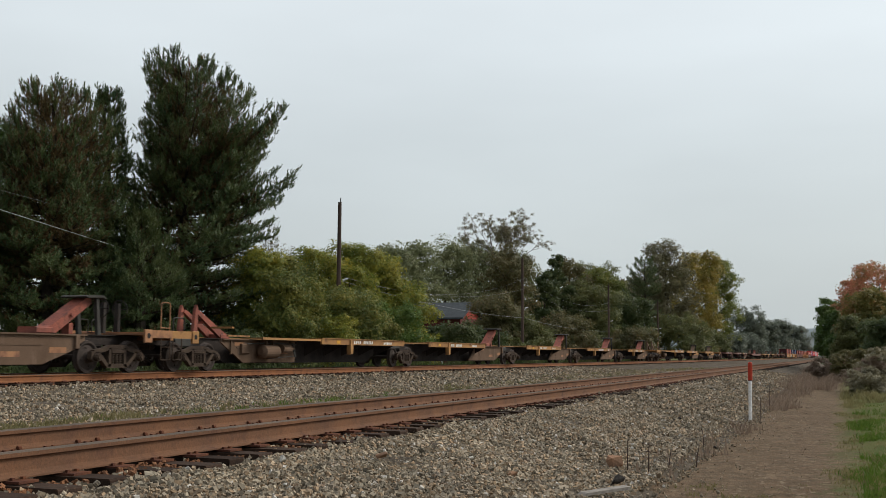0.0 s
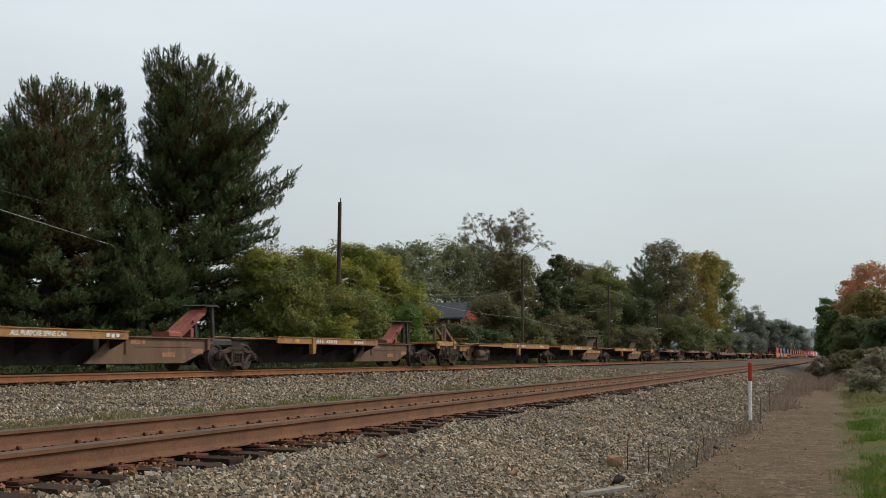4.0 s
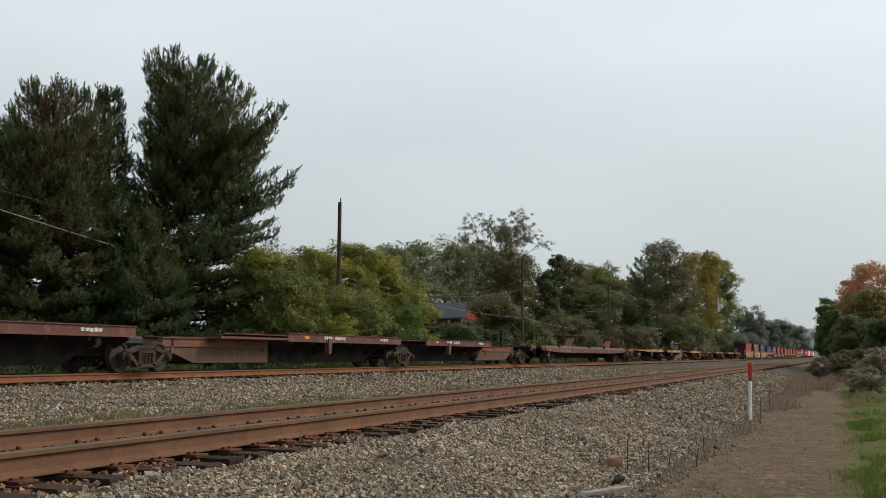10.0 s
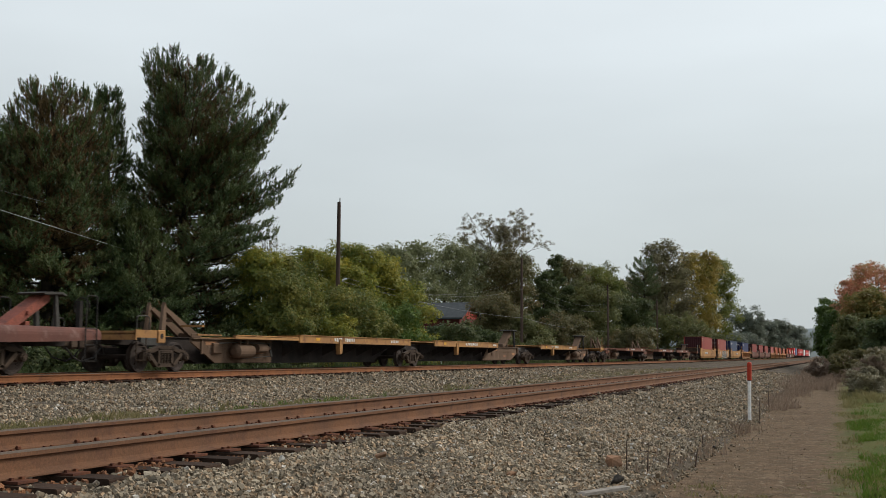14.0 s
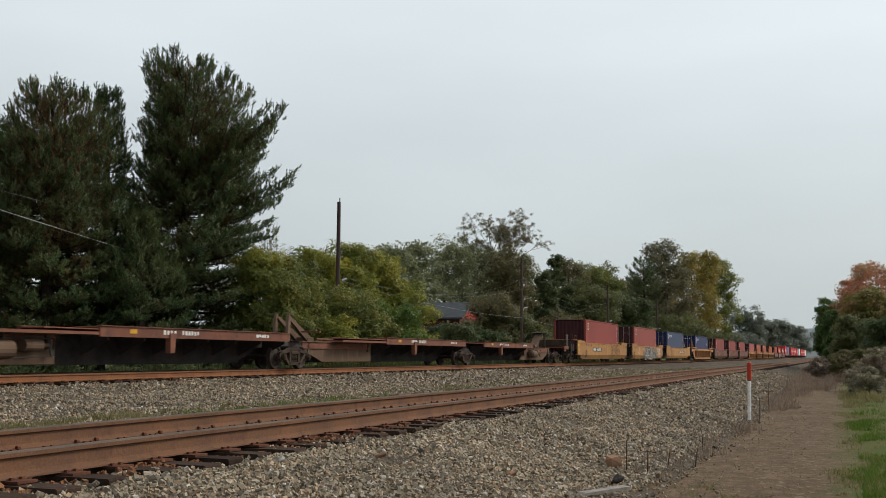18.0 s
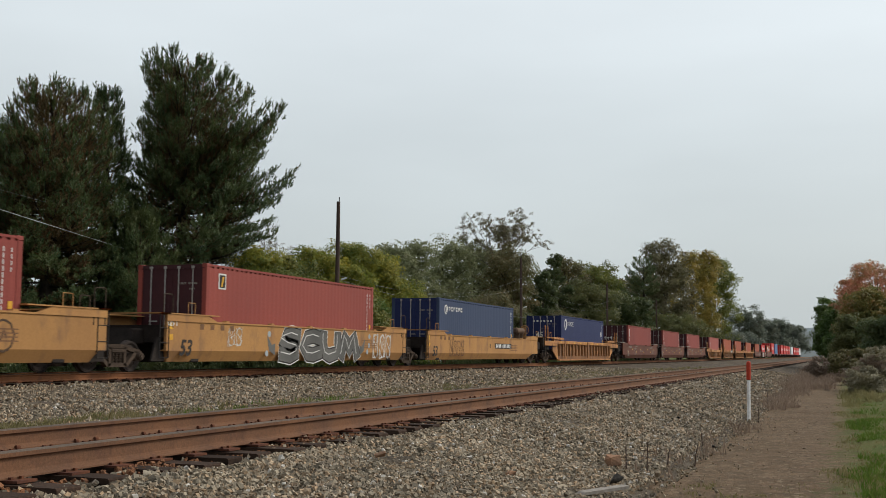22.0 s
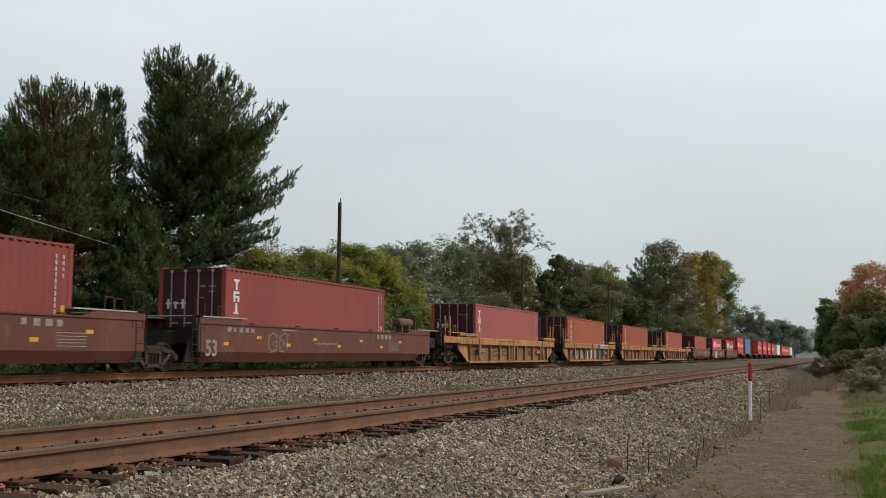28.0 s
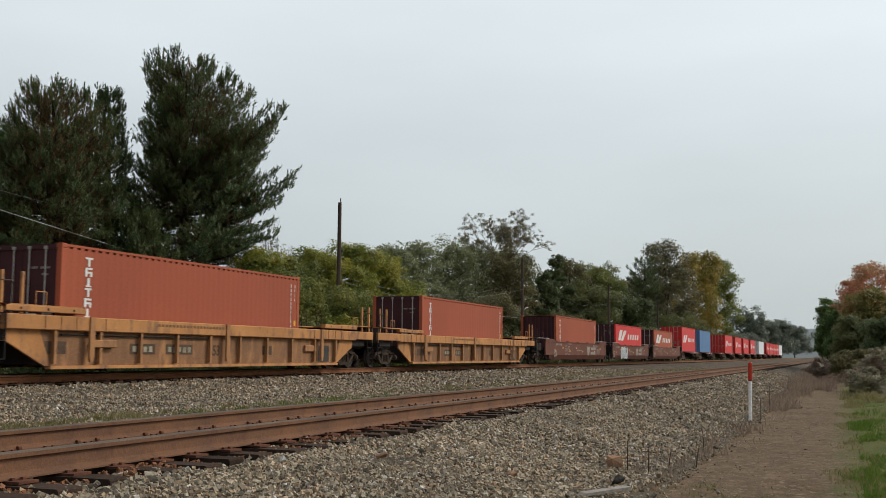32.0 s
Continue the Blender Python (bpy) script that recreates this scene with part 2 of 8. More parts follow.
STONE = surf("crushed_ballast", (0.335, 0.276, 0.198), (0.236, 0.200, 0.148), 45, 0.8, 0.92, 0, 0.4, (0.23, 0.19, 0.15), 0.2, island=0.55, odd=(0.50, 0.46, 0.40))
BED_GAP_SHADE = surf("ballast_bed", (0.135, 0.106, 0.074), (0.060, 0.048, 0.036), 16, 0.6, 0.95, 0, 1.0, (0.15, 0.125, 0.10), 0.3, step=0.06)
BARK = surf("grey_brown_bark", (0.075, 0.06, 0.048), (0.045, 0.036, 0.03), 20, 3, 0.95, 0, 0.6)
TWIG = surf("pale_grey_twigs", (0.215, 0.185, 0.160), (0.150, 0.128, 0.112), 20, 3, 0.95, 0, 0.3)
POLEWOOD = surf("weathered_pole_wood", (0.105, 0.072, 0.058), (0.07, 0.05, 0.043), 30, 2, 0.9, 0, 0.4, streak=(1, 1, 0.15))
PINE = foliage("pine_needles", [(0.162, 0.160, 0.074), (0.245, 0.218, 0.092), (0.330, 0.264, 0.110), (0.375, 0.280, 0.122)], 0.6, 0.45, 0.45)
PINE_BROWN = foliage("browning_pine_needles", [(0.255, 0.172, 0.078), (0.380, 0.205, 0.095), (0.470, 0.235, 0.112)], 0.7, 0.45, 0.5)
DECK_YELLOW = surf("faded_yellow_paint", (0.42, 0.22, 0.075), (0.30, 0.155, 0.065), 24, 0.9, 0.75, 0, 0.2, (0.13, 0.06, 0.04), 0.35, 0.1, speck=0.09)
DECK_TAN = surf("tan_yellow_paint", (0.40, 0.20, 0.095), (0.27, 0.135, 0.075), 24, 0.9, 0.75, 0, 0.2, (0.12, 0.06, 0.045), 0.45, 0.1, speck=0.09)
DECK_BROWN = surf("oxide_brown_paint", (0.155, 0.062, 0.046), (0.105, 0.048, 0.038), 24, 0.9, 0.75, 0, 0.2, (0.20, 0.12, 0.10), 0.3, 0.1, speck=0.09)
DECK_RUST = surf("rust_red_deck_paint", (0.24, 0.095, 0.055), (0.155, 0.065, 0.045), 24, 0.9, 0.8, 0, 0.2, (0.10, 0.05, 0.04), 0.4, 0.1, speck=0.09)
HITCH_RED = surf("faded_red_hitch", (0.34, 0.105, 0.07), (0.22, 0.075, 0.055), 30, 2, 0.75, 0, 0.2, (0.10, 0.05, 0.04), 0.35, 0.12)
GREY_STEEL = surf("grey_plate_steel", (0.068, 0.064, 0.058), (0.045, 0.042, 0.038), 30, 2, 0.75, 0.2, 0.2)
WELL_YELLOW = surf("yellow_well_paint", (0.45, 0.235, 0.082), (0.36, 0.183, 0.07), 18, 0.45, 0.8, 0, 0.12, (0.22, 0.12, 0.065), 0.34, 0.05, streak=(1, 1, 0.5), speck=0.09)
RIB_YELLOW = surf("dirty_yellow_rib_paint", (0.52, 0.245, 0.088), (0.39, 0.178, 0.068), 20, 0.8, 0.8, 0, 0.15, (0.17, 0.095, 0.06), 0.40, 0.06, streak=(1, 1, 0.5), speck=0.09)
RIB_DIRT = surf("dirty_rib_paint", (0.40, 0.198, 0.082), (0.29, 0.140, 0.062), 20, 0.8, 0.8, 0, 0.15, (0.16, 0.09, 0.055), 0.42, 0.06, streak=(1, 1, 0.5), speck=0.09)
RIB_PANEL = surf("grimy_yellow_panel", (0.25, 0.125, 0.060), (0.17, 0.090, 0.05), 20, 0.9, 0.85, 0, 0.15, (0.34, 0.175, 0.078), 0.38, 0.1, streak=(1, 1, 0.4))
WELL_BROWN = surf("brown_well_paint", (0.150, 0.054, 0.034), (0.112, 0.043, 0.028), 18, 0.5, 0.7, 0, 0.12, (0.17, 0.09, 0.075), 0.22, 0.05, streak=(1, 1, 0.4), speck=0.09)
BOX_RED = surf("oxide_red_container_paint", (0.285, 0.064, 0.048), (0.245, 0.056, 0.044), 14, 0.5, 0.6, 0, 0.08, (0.24, 0.075, 0.06), 0.15, 0.08, streak=(1, 1, 0.35), speck=0.09)
BOX_ROSE = surf("faded_red_container_paint", (0.265, 0.060, 0.048), (0.22, 0.052, 0.043), 14, 0.5, 0.75, 0, 0.08, (0.22, 0.07, 0.06), 0.18, 0.08, streak=(1, 1, 0.35), speck=0.09)
BOX_FADED = surf("sun_faded_red_container_paint", (0.36, 0.100, 0.084), (0.31, 0.085, 0.073), 14, 0.5, 0.75, 0, 0.08, (0.24, 0.075, 0.062), 0.18, 0.05, streak=(1, 1, 0.35), speck=0.09)
BOX_ORANGE = surf("brick_red_container_paint", (0.37, 0.092, 0.045), (0.32, 0.079, 0.041), 14, 0.5, 0.75, 0, 0.08, (0.26, 0.08, 0.05), 0.15, 0.08, streak=(1, 1, 0.35), speck=0.09)
BOX_END_SHADE = surf("shaded_maroon_end_paint", (0.066, 0.020, 0.023), (0.05, 0.017, 0.02), 16, 0.7, 0.65, 0, 0.08, speck=0.09)
BOX_BLUE = surf("slate_blue_container_paint", (0.045, 0.063, 0.118), (0.039, 0.056, 0.106), 14, 0.5, 0.6, 0, 0.08, (0.07, 0.085, 0.14), 0.15, 0.05, streak=(1, 1, 0.35), speck=0.09)
BOX_NAVY = surf("navy_container_paint", (0.020, 0.029, 0.098), (0.017, 0.025, 0.086), 14, 0.5, 0.55, 0, 0.08, speck=0.09)
BOX_SKY = surf("light_blue_container_paint", (0.10, 0.20, 0.36), (0.085, 0.17, 0.32), 14, 0.5, 0.6, 0, 0.08, speck=0.09)
BOX_SCARLET = surf("bright_red_container_paint", (0.60, 0.035, 0.032), (0.53, 0.035, 0.03), 14, 0.5, 0.55, 0, 0.08, speck=0.09)
BOX_WHITE = surf("white_container_paint", (0.72, 0.72, 0.72), (0.62, 0.63, 0.64), 14, 0.5, 0.55, 0, 0.08, speck=0.09)
WHITE = surf("white_stencil_paint", (0.72, 0.71, 0.68), (0.58, 0.57, 0.54), 30, 2, 0.7, 0, 0, speck=0.09)
BLACK = surf("black_stencil_paint", (0.028, 0.024, 0.022), (0.045, 0.036, 0.03), 30, 2, 0.7, 0, 0, speck=0.09)
REFLECT = surf("yellow_reflector", (0.70, 0.38, 0.04), (0.60, 0.30, 0.035), 30, 2, 0.5, 0, 0)
SPRAY_GREY = surf("grey_spray_paint", (0.15, 0.145, 0.135), (0.09, 0.088, 0.082), 12, 0.8, 0.7, 0, 0, speck=0.09)
SPRAY_DARK = surf("dark_brown_spray_paint", (0.075, 0.045, 0.03), (0.10, 0.06, 0.035), 12, 2, 0.7, 0, 0)
SPRAY_PALE = surf("pale_olive_spray_paint", (0.34, 0.31, 0.23), (0.24, 0.215, 0.16), 12, 2, 0.7, 0, 0)
SPRAY_BLUE = surf("pale_blue_spray_paint", (0.36, 0.42, 0.45), (0.30, 0.33, 0.35), 12, 2, 0.7, 0, 0, speck=0.09)
SPRAY_BROWN = surf("brown_spray_paint", (0.20, 0.10, 0.05), (0.16, 0.085, 0.045), 12, 2, 0.7, 0, 0, speck=0.09)
GALV = surf("pale_grab_iron", (0.46, 0.44, 0.40), (0.34, 0.31, 0.28), 30, 3, 0.6, 0.2, 0)
RUSTY_BED = surf("rust_stained_ballast", (0.27, 0.125, 0.062), (0.18, 0.088, 0.050), 22, 2.0, 0.95, 0, 0.8, (0.07, 0.04, 0.03), 0.35, step=0.03)
STONE = surf("crushed_ballast", (0.335, 0.276, 0.198), (0.236, 0.200, 0.148), 45, 0.8, 0.92, 0, 0.4, (0.23, 0.19, 0.15), 0.2, island=0.55, odd=(0.50, 0.46, 0.40))
BED_GAP_SHADE = surf("ballast_bed", (0.135, 0.106, 0.074), (0.060, 0.048, 0.036), 16, 0.6, 0.95, 0, 1.0, (0.15, 0.125, 0.10), 0.3, step=0.06)
BARK = surf("grey_brown_bark", (0.075, 0.06, 0.048), (0.045, 0.036, 0.03), 20, 3, 0.95, 0, 0.6)
TWIG = surf("pale_grey_twigs", (0.215, 0.185, 0.160), (0.150, 0.128, 0.112), 20, 3, 0.95, 0, 0.3)
POLEWOOD = surf("weathered_pole_wood", (0.105, 0.072, 0.058), (0.07, 0.05, 0.043), 30, 2, 0.9, 0, 0.4, streak=(1, 1, 0.15))
PINE = foliage("pine_needles", [(0.112, 0.122, 0.062), (0.165, 0.165, 0.072), (0.235, 0.205, 0.085), (0.275, 0.220, 0.098)], 0.6, 0.45, 0.45)
PINE_BROWN = foliage("browning_pine_needles", [(0.190, 0.142, 0.068), (0.300, 0.175, 0.085), (0.370, 0.200, 0.100)], 0.7, 0.45, 0.5)
DECK_YELLOW = surf("faded_yellow_paint", (0.42, 0.22, 0.075), (0.30, 0.155, 0.065), 24, 0.9, 0.75, 0, 0.2, (0.13, 0.06, 0.04), 0.35, 0.1, speck=0.09)
DECK_TAN = surf("tan_yellow_paint", (0.40, 0.20, 0.095), (0.27, 0.135, 0.075), 24, 0.9, 0.75, 0, 0.2, (0.12, 0.06, 0.045), 0.45, 0.1, speck=0.09)
DECK_BROWN = surf("oxide_brown_paint", (0.155, 0.062, 0.046), (0.105, 0.048, 0.038), 24, 0.9, 0.75, 0, 0.2, (0.20, 0.12, 0.10), 0.3, 0.1, speck=0.09)
DECK_RUST = surf("rust_red_deck_paint", (0.24, 0.095, 0.055), (0.155, 0.065, 0.045), 24, 0.9, 0.8, 0, 0.2, (0.10, 0.05, 0.04), 0.4, 0.1, speck=0.09)
HITCH_RED = surf("faded_red_hitch", (0.34, 0.105, 0.07), (0.22, 0.075, 0.055), 30, 2, 0.75, 0, 0.2, (0.10, 0.05, 0.04), 0.35, 0.12)
GREY_STEEL = surf("grey_plate_steel", (0.068, 0.064, 0.058), (0.045, 0.042, 0.038), 30, 2, 0.75, 0.2, 0.2)
WELL_YELLOW = surf("yellow_well_paint", (0.45, 0.235, 0.082), (0.36, 0.183, 0.07), 18, 0.45, 0.8, 0, 0.12, (0.22, 0.12, 0.065), 0.34, 0.05, streak=(1, 1, 0.5), speck=0.09)
RIB_YELLOW = surf("dirty_yellow_rib_paint", (0.52, 0.245, 0.088), (0.39, 0.178, 0.068), 20, 0.8, 0.8, 0, 0.15, (0.17, 0.095, 0.06), 0.40, 0.06, streak=(1, 1, 0.5), speck=0.09)
RIB_DIRT = surf("dirty_rib_paint", (0.40, 0.198, 0.082), (0.29, 0.140, 0.062), 20, 0.8, 0.8, 0, 0.15, (0.16, 0.09, 0.055), 0.42, 0.06, streak=(1, 1, 0.5), speck=0.09)
RIB_PANEL = surf("grimy_yellow_panel", (0.25, 0.125, 0.060), (0.17, 0.090, 0.05), 20, 0.9, 0.85, 0, 0.15, (0.34, 0.175, 0.078), 0.38, 0.1, streak=(1, 1, 0.4))
WELL_BROWN = surf("brown_well_paint", (0.150, 0.054, 0.034), (0.112, 0.043, 0.028), 18, 0.5, 0.7, 0, 0.12, (0.17, 0.09, 0.075), 0.22, 0.05, streak=(1, 1, 0.4), speck=0.09)
BOX_RED = surf("oxide_red_container_paint", (0.285, 0.064, 0.048), (0.245, 0.056, 0.044), 14, 0.5, 0.6, 0, 0.08, (0.24, 0.075, 0.06), 0.15, 0.08, streak=(1, 1, 0.35), speck=0.09)
BOX_ROSE = surf("faded_red_container_paint", (0.265, 0.060, 0.048), (0.22, 0.052, 0.043), 14, 0.5, 0.75, 0, 0.08, (0.22, 0.07, 0.06), 0.18, 0.08, streak=(1, 1, 0.35), speck=0.09)
BOX_FADED = surf("sun_faded_red_container_paint", (0.36, 0.100, 0.084), (0.31, 0.085, 0.073), 14, 0.5, 0.75, 0, 0.08, (0.24, 0.075, 0.062), 0.18, 0.05, streak=(1, 1, 0.35), speck=0.09)
BOX_ORANGE = surf("brick_red_container_paint", (0.37, 0.092, 0.045), (0.32, 0.079, 0.041), 14, 0.5, 0.75, 0, 0.08, (0.26, 0.08, 0.05), 0.15, 0.08, streak=(1, 1, 0.35), speck=0.09)
BOX_END_SHADE = surf("shaded_maroon_end_paint", (0.066, 0.020, 0.023), (0.05, 0.017, 0.02), 16, 0.7, 0.65, 0, 0.08, speck=0.09)
BOX_BLUE = surf("slate_blue_container_paint", (0.045, 0.063, 0.118), (0.039, 0.056, 0.106), 14, 0.5, 0.6, 0, 0.08, (0.07, 0.085, 0.14), 0.15, 0.05, streak=(1, 1, 0.35), speck=0.09)
BOX_NAVY = surf("navy_container_paint", (0.020, 0.029, 0.098), (0.017, 0.025, 0.086), 14, 0.5, 0.55, 0, 0.08, speck=0.09)
BOX_SKY = surf("light_blue_container_paint", (0.10, 0.20, 0.36), (0.085, 0.17, 0.32), 14, 0.5, 0.6, 0, 0.08, speck=0.09)
BOX_SCARLET = surf("bright_red_container_paint", (0.60, 0.035, 0.032), (0.53, 0.035, 0.03), 14, 0.5, 0.55, 0, 0.08, speck=0.09)
BOX_WHITE = surf("white_container_paint", (0.72, 0.72, 0.72), (0.62, 0.63, 0.64), 14, 0.5, 0.55, 0, 0.08, speck=0.09)
WHITE = surf("white_stencil_paint", (0.72, 0.71, 0.68), (0.58, 0.57, 0.54), 30, 2, 0.7, 0, 0, speck=0.09)
BLACK = surf("black_stencil_paint", (0.028, 0.024, 0.022), (0.045, 0.036, 0.03), 30, 2, 0.7, 0, 0, speck=0.09)
REFLECT = surf("yellow_reflector", (0.70, 0.38, 0.04), (0.60, 0.30, 0.035), 30, 2, 0.5, 0, 0)
SPRAY_GREY = surf("grey_spray_paint", (0.15, 0.145, 0.135), (0.09, 0.088, 0.082), 12, 0.8, 0.7, 0, 0, speck=0.09)
SPRAY_DARK = surf("dark_brown_spray_paint", (0.075, 0.045, 0.03), (0.10, 0.06, 0.035), 12, 2, 0.7, 0, 0)
SPRAY_PALE = surf("pale_olive_spray_paint", (0.34, 0.31, 0.23), (0.24, 0.215, 0.16), 12, 2, 0.7, 0, 0)
SPRAY_BLUE = surf("pale_blue_spray_paint", (0.36, 0.42, 0.45), (0.30, 0.33, 0.35), 12, 2, 0.7, 0, 0, speck=0.09)
SPRAY_BROWN = surf("brown_spray_paint", (0.20, 0.10, 0.05), (0.16, 0.085, 0.045), 12, 2, 0.7, 0, 0, speck=0.09)
GALV = surf("pale_grab_iron", (0.46, 0.44, 0.40), (0.34, 0.31, 0.28), 30, 3, 0.6, 0.2, 0)
RUSTY_BED = surf("rust_stained_ballast", (0.27, 0.125, 0.062), (0.18, 0.088, 0.050), 22, 2.0, 0.95, 0, 0.8, (0.07, 0.04, 0.03), 0.35, step=0.03)
STONE = surf("crushed_ballast", (0.335, 0.276, 0.198), (0.236, 0.200, 0.148), 45, 0.8, 0.92, 0, 0.4, (0.23, 0.19, 0.15), 0.2, island=0.55, odd=(0.50, 0.46, 0.40))
BED_GAP_SHADE = surf("ballast_bed", (0.135, 0.106, 0.074), (0.060, 0.048, 0.036), 16, 0.6, 0.95, 0, 1.0, (0.15, 0.125, 0.10), 0.3, step=0.06)
BARK = surf("grey_brown_bark", (0.075, 0.06, 0.048), (0.045, 0.036, 0.03), 20, 3, 0.95, 0, 0.6)
TWIG = surf("pale_grey_twigs", (0.215, 0.185, 0.160), (0.150, 0.128, 0.112), 20, 3, 0.95, 0, 0.3)
POLEWOOD = surf("weathered_pole_wood", (0.105, 0.072, 0.058), (0.07, 0.05, 0.043), 30, 2, 0.9, 0, 0.4, streak=(1, 1, 0.15))
PINE = foliage("pine_needles", [(0.066, 0.080, 0.038), (0.105, 0.115, 0.044), (0.160, 0.146, 0.054), (0.200, 0.162, 0.066)], 0.6, 0.32, 0.45)
PINE_BROWN = foliage("browning_pine_needles", [(0.115, 0.094, 0.042), (0.200, 0.122, 0.055), (0.270, 0.145, 0.068)], 0.7, 0.32, 0.5)
DECK_YELLOW = surf("faded_yellow_paint", (0.42, 0.22, 0.075), (0.30, 0.155, 0.065), 24, 0.9, 0.75, 0, 0.2, (0.13, 0.06, 0.04), 0.35, 0.1, speck=0.09)
DECK_TAN = surf("tan_yellow_paint", (0.40, 0.20, 0.095), (0.27, 0.135, 0.075), 24, 0.9, 0.75, 0, 0.2, (0.12, 0.06, 0.045), 0.45, 0.1, speck=0.09)
DECK_BROWN = surf("oxide_brown_paint", (0.155, 0.062, 0.046), (0.105, 0.048, 0.038), 24, 0.9, 0.75, 0, 0.2, (0.20, 0.12, 0.10), 0.3, 0.1, speck=0.09)
DECK_RUST = surf("rust_red_deck_paint", (0.24, 0.095, 0.055), (0.155, 0.065, 0.045), 24, 0.9, 0.8, 0, 0.2, (0.10, 0.05, 0.04), 0.4, 0.1, speck=0.09)
HITCH_RED = surf("faded_red_hitch", (0.34, 0.105, 0.07), (0.22, 0.075, 0.055), 30, 2, 0.75, 0, 0.2, (0.10, 0.05, 0.04), 0.35, 0.12)
GREY_STEEL = surf("grey_plate_steel", (0.068, 0.064, 0.058), (0.045, 0.042, 0.038), 30, 2, 0.75, 0.2, 0.2)
WELL_YELLOW = surf("yellow_well_paint", (0.45, 0.235, 0.082), (0.36, 0.183, 0.07), 18, 0.45, 0.8, 0, 0.12, (0.22, 0.12, 0.065), 0.34, 0.05, streak=(1, 1, 0.5), speck=0.09)
RIB_YELLOW = surf("dirty_yellow_rib_paint", (0.52, 0.245, 0.088), (0.39, 0.178, 0.068), 20, 0.8, 0.8, 0, 0.15, (0.17, 0.095, 0.06), 0.40, 0.06, streak=(1, 1, 0.5), speck=0.09)
RIB_DIRT = surf("dirty_rib_paint", (0.40, 0.198, 0.082), (0.29, 0.140, 0.062), 20, 0.8, 0.8, 0, 0.15, (0.16, 0.09, 0.055), 0.42, 0.06, streak=(1, 1, 0.5), speck=0.09)
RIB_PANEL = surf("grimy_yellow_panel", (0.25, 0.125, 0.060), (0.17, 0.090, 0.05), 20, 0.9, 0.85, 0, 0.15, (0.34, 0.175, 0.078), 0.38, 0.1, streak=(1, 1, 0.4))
WELL_BROWN = surf("brown_well_paint", (0.150, 0.054, 0.034), (0.112, 0.043, 0.028), 18, 0.5, 0.7, 0, 0.12, (0.17, 0.09, 0.075), 0.22, 0.05, streak=(1, 1, 0.4), speck=0.09)
BOX_RED = surf("oxide_red_container_paint", (0.285, 0.064, 0.048), (0.245, 0.056, 0.044), 14, 0.5, 0.6, 0, 0.08, (0.24, 0.075, 0.06), 0.15, 0.08, streak=(1, 1, 0.35), speck=0.09)
BOX_ROSE = surf("faded_red_container_paint", (0.265, 0.060, 0.048), (0.22, 0.052, 0.043), 14, 0.5, 0.75, 0, 0.08, (0.22, 0.07, 0.06), 0.18, 0.08, streak=(1, 1, 0.35), speck=0.09)
BOX_FADED = surf("sun_faded_red_container_paint", (0.36, 0.100, 0.084), (0.31, 0.085, 0.073), 14, 0.5, 0.75, 0, 0.08, (0.24, 0.075, 0.062), 0.18, 0.05, streak=(1, 1, 0.35), speck=0.09)
BOX_ORANGE = surf("brick_red_container_paint", (0.37, 0.092, 0.045), (0.32, 0.079, 0.041), 14, 0.5, 0.75, 0, 0.08, (0.26, 0.08, 0.05), 0.15, 0.08, streak=(1, 1, 0.35), speck=0.09)
BOX_END_SHADE = surf("shaded_maroon_end_paint", (0.066, 0.020, 0.023), (0.05, 0.017, 0.02), 16, 0.7, 0.65, 0, 0.08, speck=0.09)
BOX_BLUE = surf("slate_blue_container_paint", (0.045, 0.063, 0.118), (0.039, 0.056, 0.106), 14, 0.5, 0.6, 0, 0.08, (0.07, 0.085, 0.14), 0.15, 0.05, streak=(1, 1, 0.35), speck=0.09)
BOX_NAVY = surf("navy_container_paint", (0.020, 0.029, 0.098), (0.017, 0.025, 0.086), 14, 0.5, 0.55, 0, 0.08, speck=0.09)
BOX_SKY = surf("light_blue_container_paint", (0.10, 0.20, 0.36), (0.085, 0.17, 0.32), 14, 0.5, 0.6, 0, 0.08, speck=0.09)
BOX_SCARLET = surf("bright_red_container_paint", (0.60, 0.035, 0.032), (0.53, 0.035, 0.03), 14, 0.5, 0.55, 0, 0.08, speck=0.09)
BOX_WHITE = surf("white_container_paint", (0.72, 0.72, 0.72), (0.62, 0.63, 0.64), 14, 0.5, 0.55, 0, 0.08, speck=0.09)
WHITE = surf("white_stencil_paint", (0.72, 0.71, 0.68), (0.58, 0.57, 0.54), 30, 2, 0.7, 0, 0, speck=0.09)
BLACK = surf("black_stencil_paint", (0.028, 0.024, 0.022), (0.045, 0.036, 0.03), 30, 2, 0.7, 0, 0, speck=0.09)
REFLECT = surf("yellow_reflector", (0.70, 0.38, 0.04), (0.60, 0.30, 0.035), 30, 2, 0.5, 0, 0)
SPRAY_GREY = surf("grey_spray_paint", (0.15, 0.145, 0.135), (0.09, 0.088, 0.082), 12, 0.8, 0.7, 0, 0, speck=0.09)
SPRAY_DARK = surf("dark_brown_spray_paint", (0.075, 0.045, 0.03), (0.10, 0.06, 0.035), 12, 2, 0.7, 0, 0)
SPRAY_PALE = surf("pale_olive_spray_paint", (0.34, 0.31, 0.23), (0.24, 0.215, 0.16), 12, 2, 0.7, 0, 0)
SPRAY_BLUE = surf("pale_blue_spray_paint", (0.36, 0.42, 0.45), (0.30, 0.33, 0.35), 12, 2, 0.7, 0, 0, speck=0.09)
SPRAY_BROWN = surf("brown_spray_paint", (0.20, 0.10, 0.05), (0.16, 0.085, 0.045), 12, 2, 0.7, 0, 0, speck=0.09)
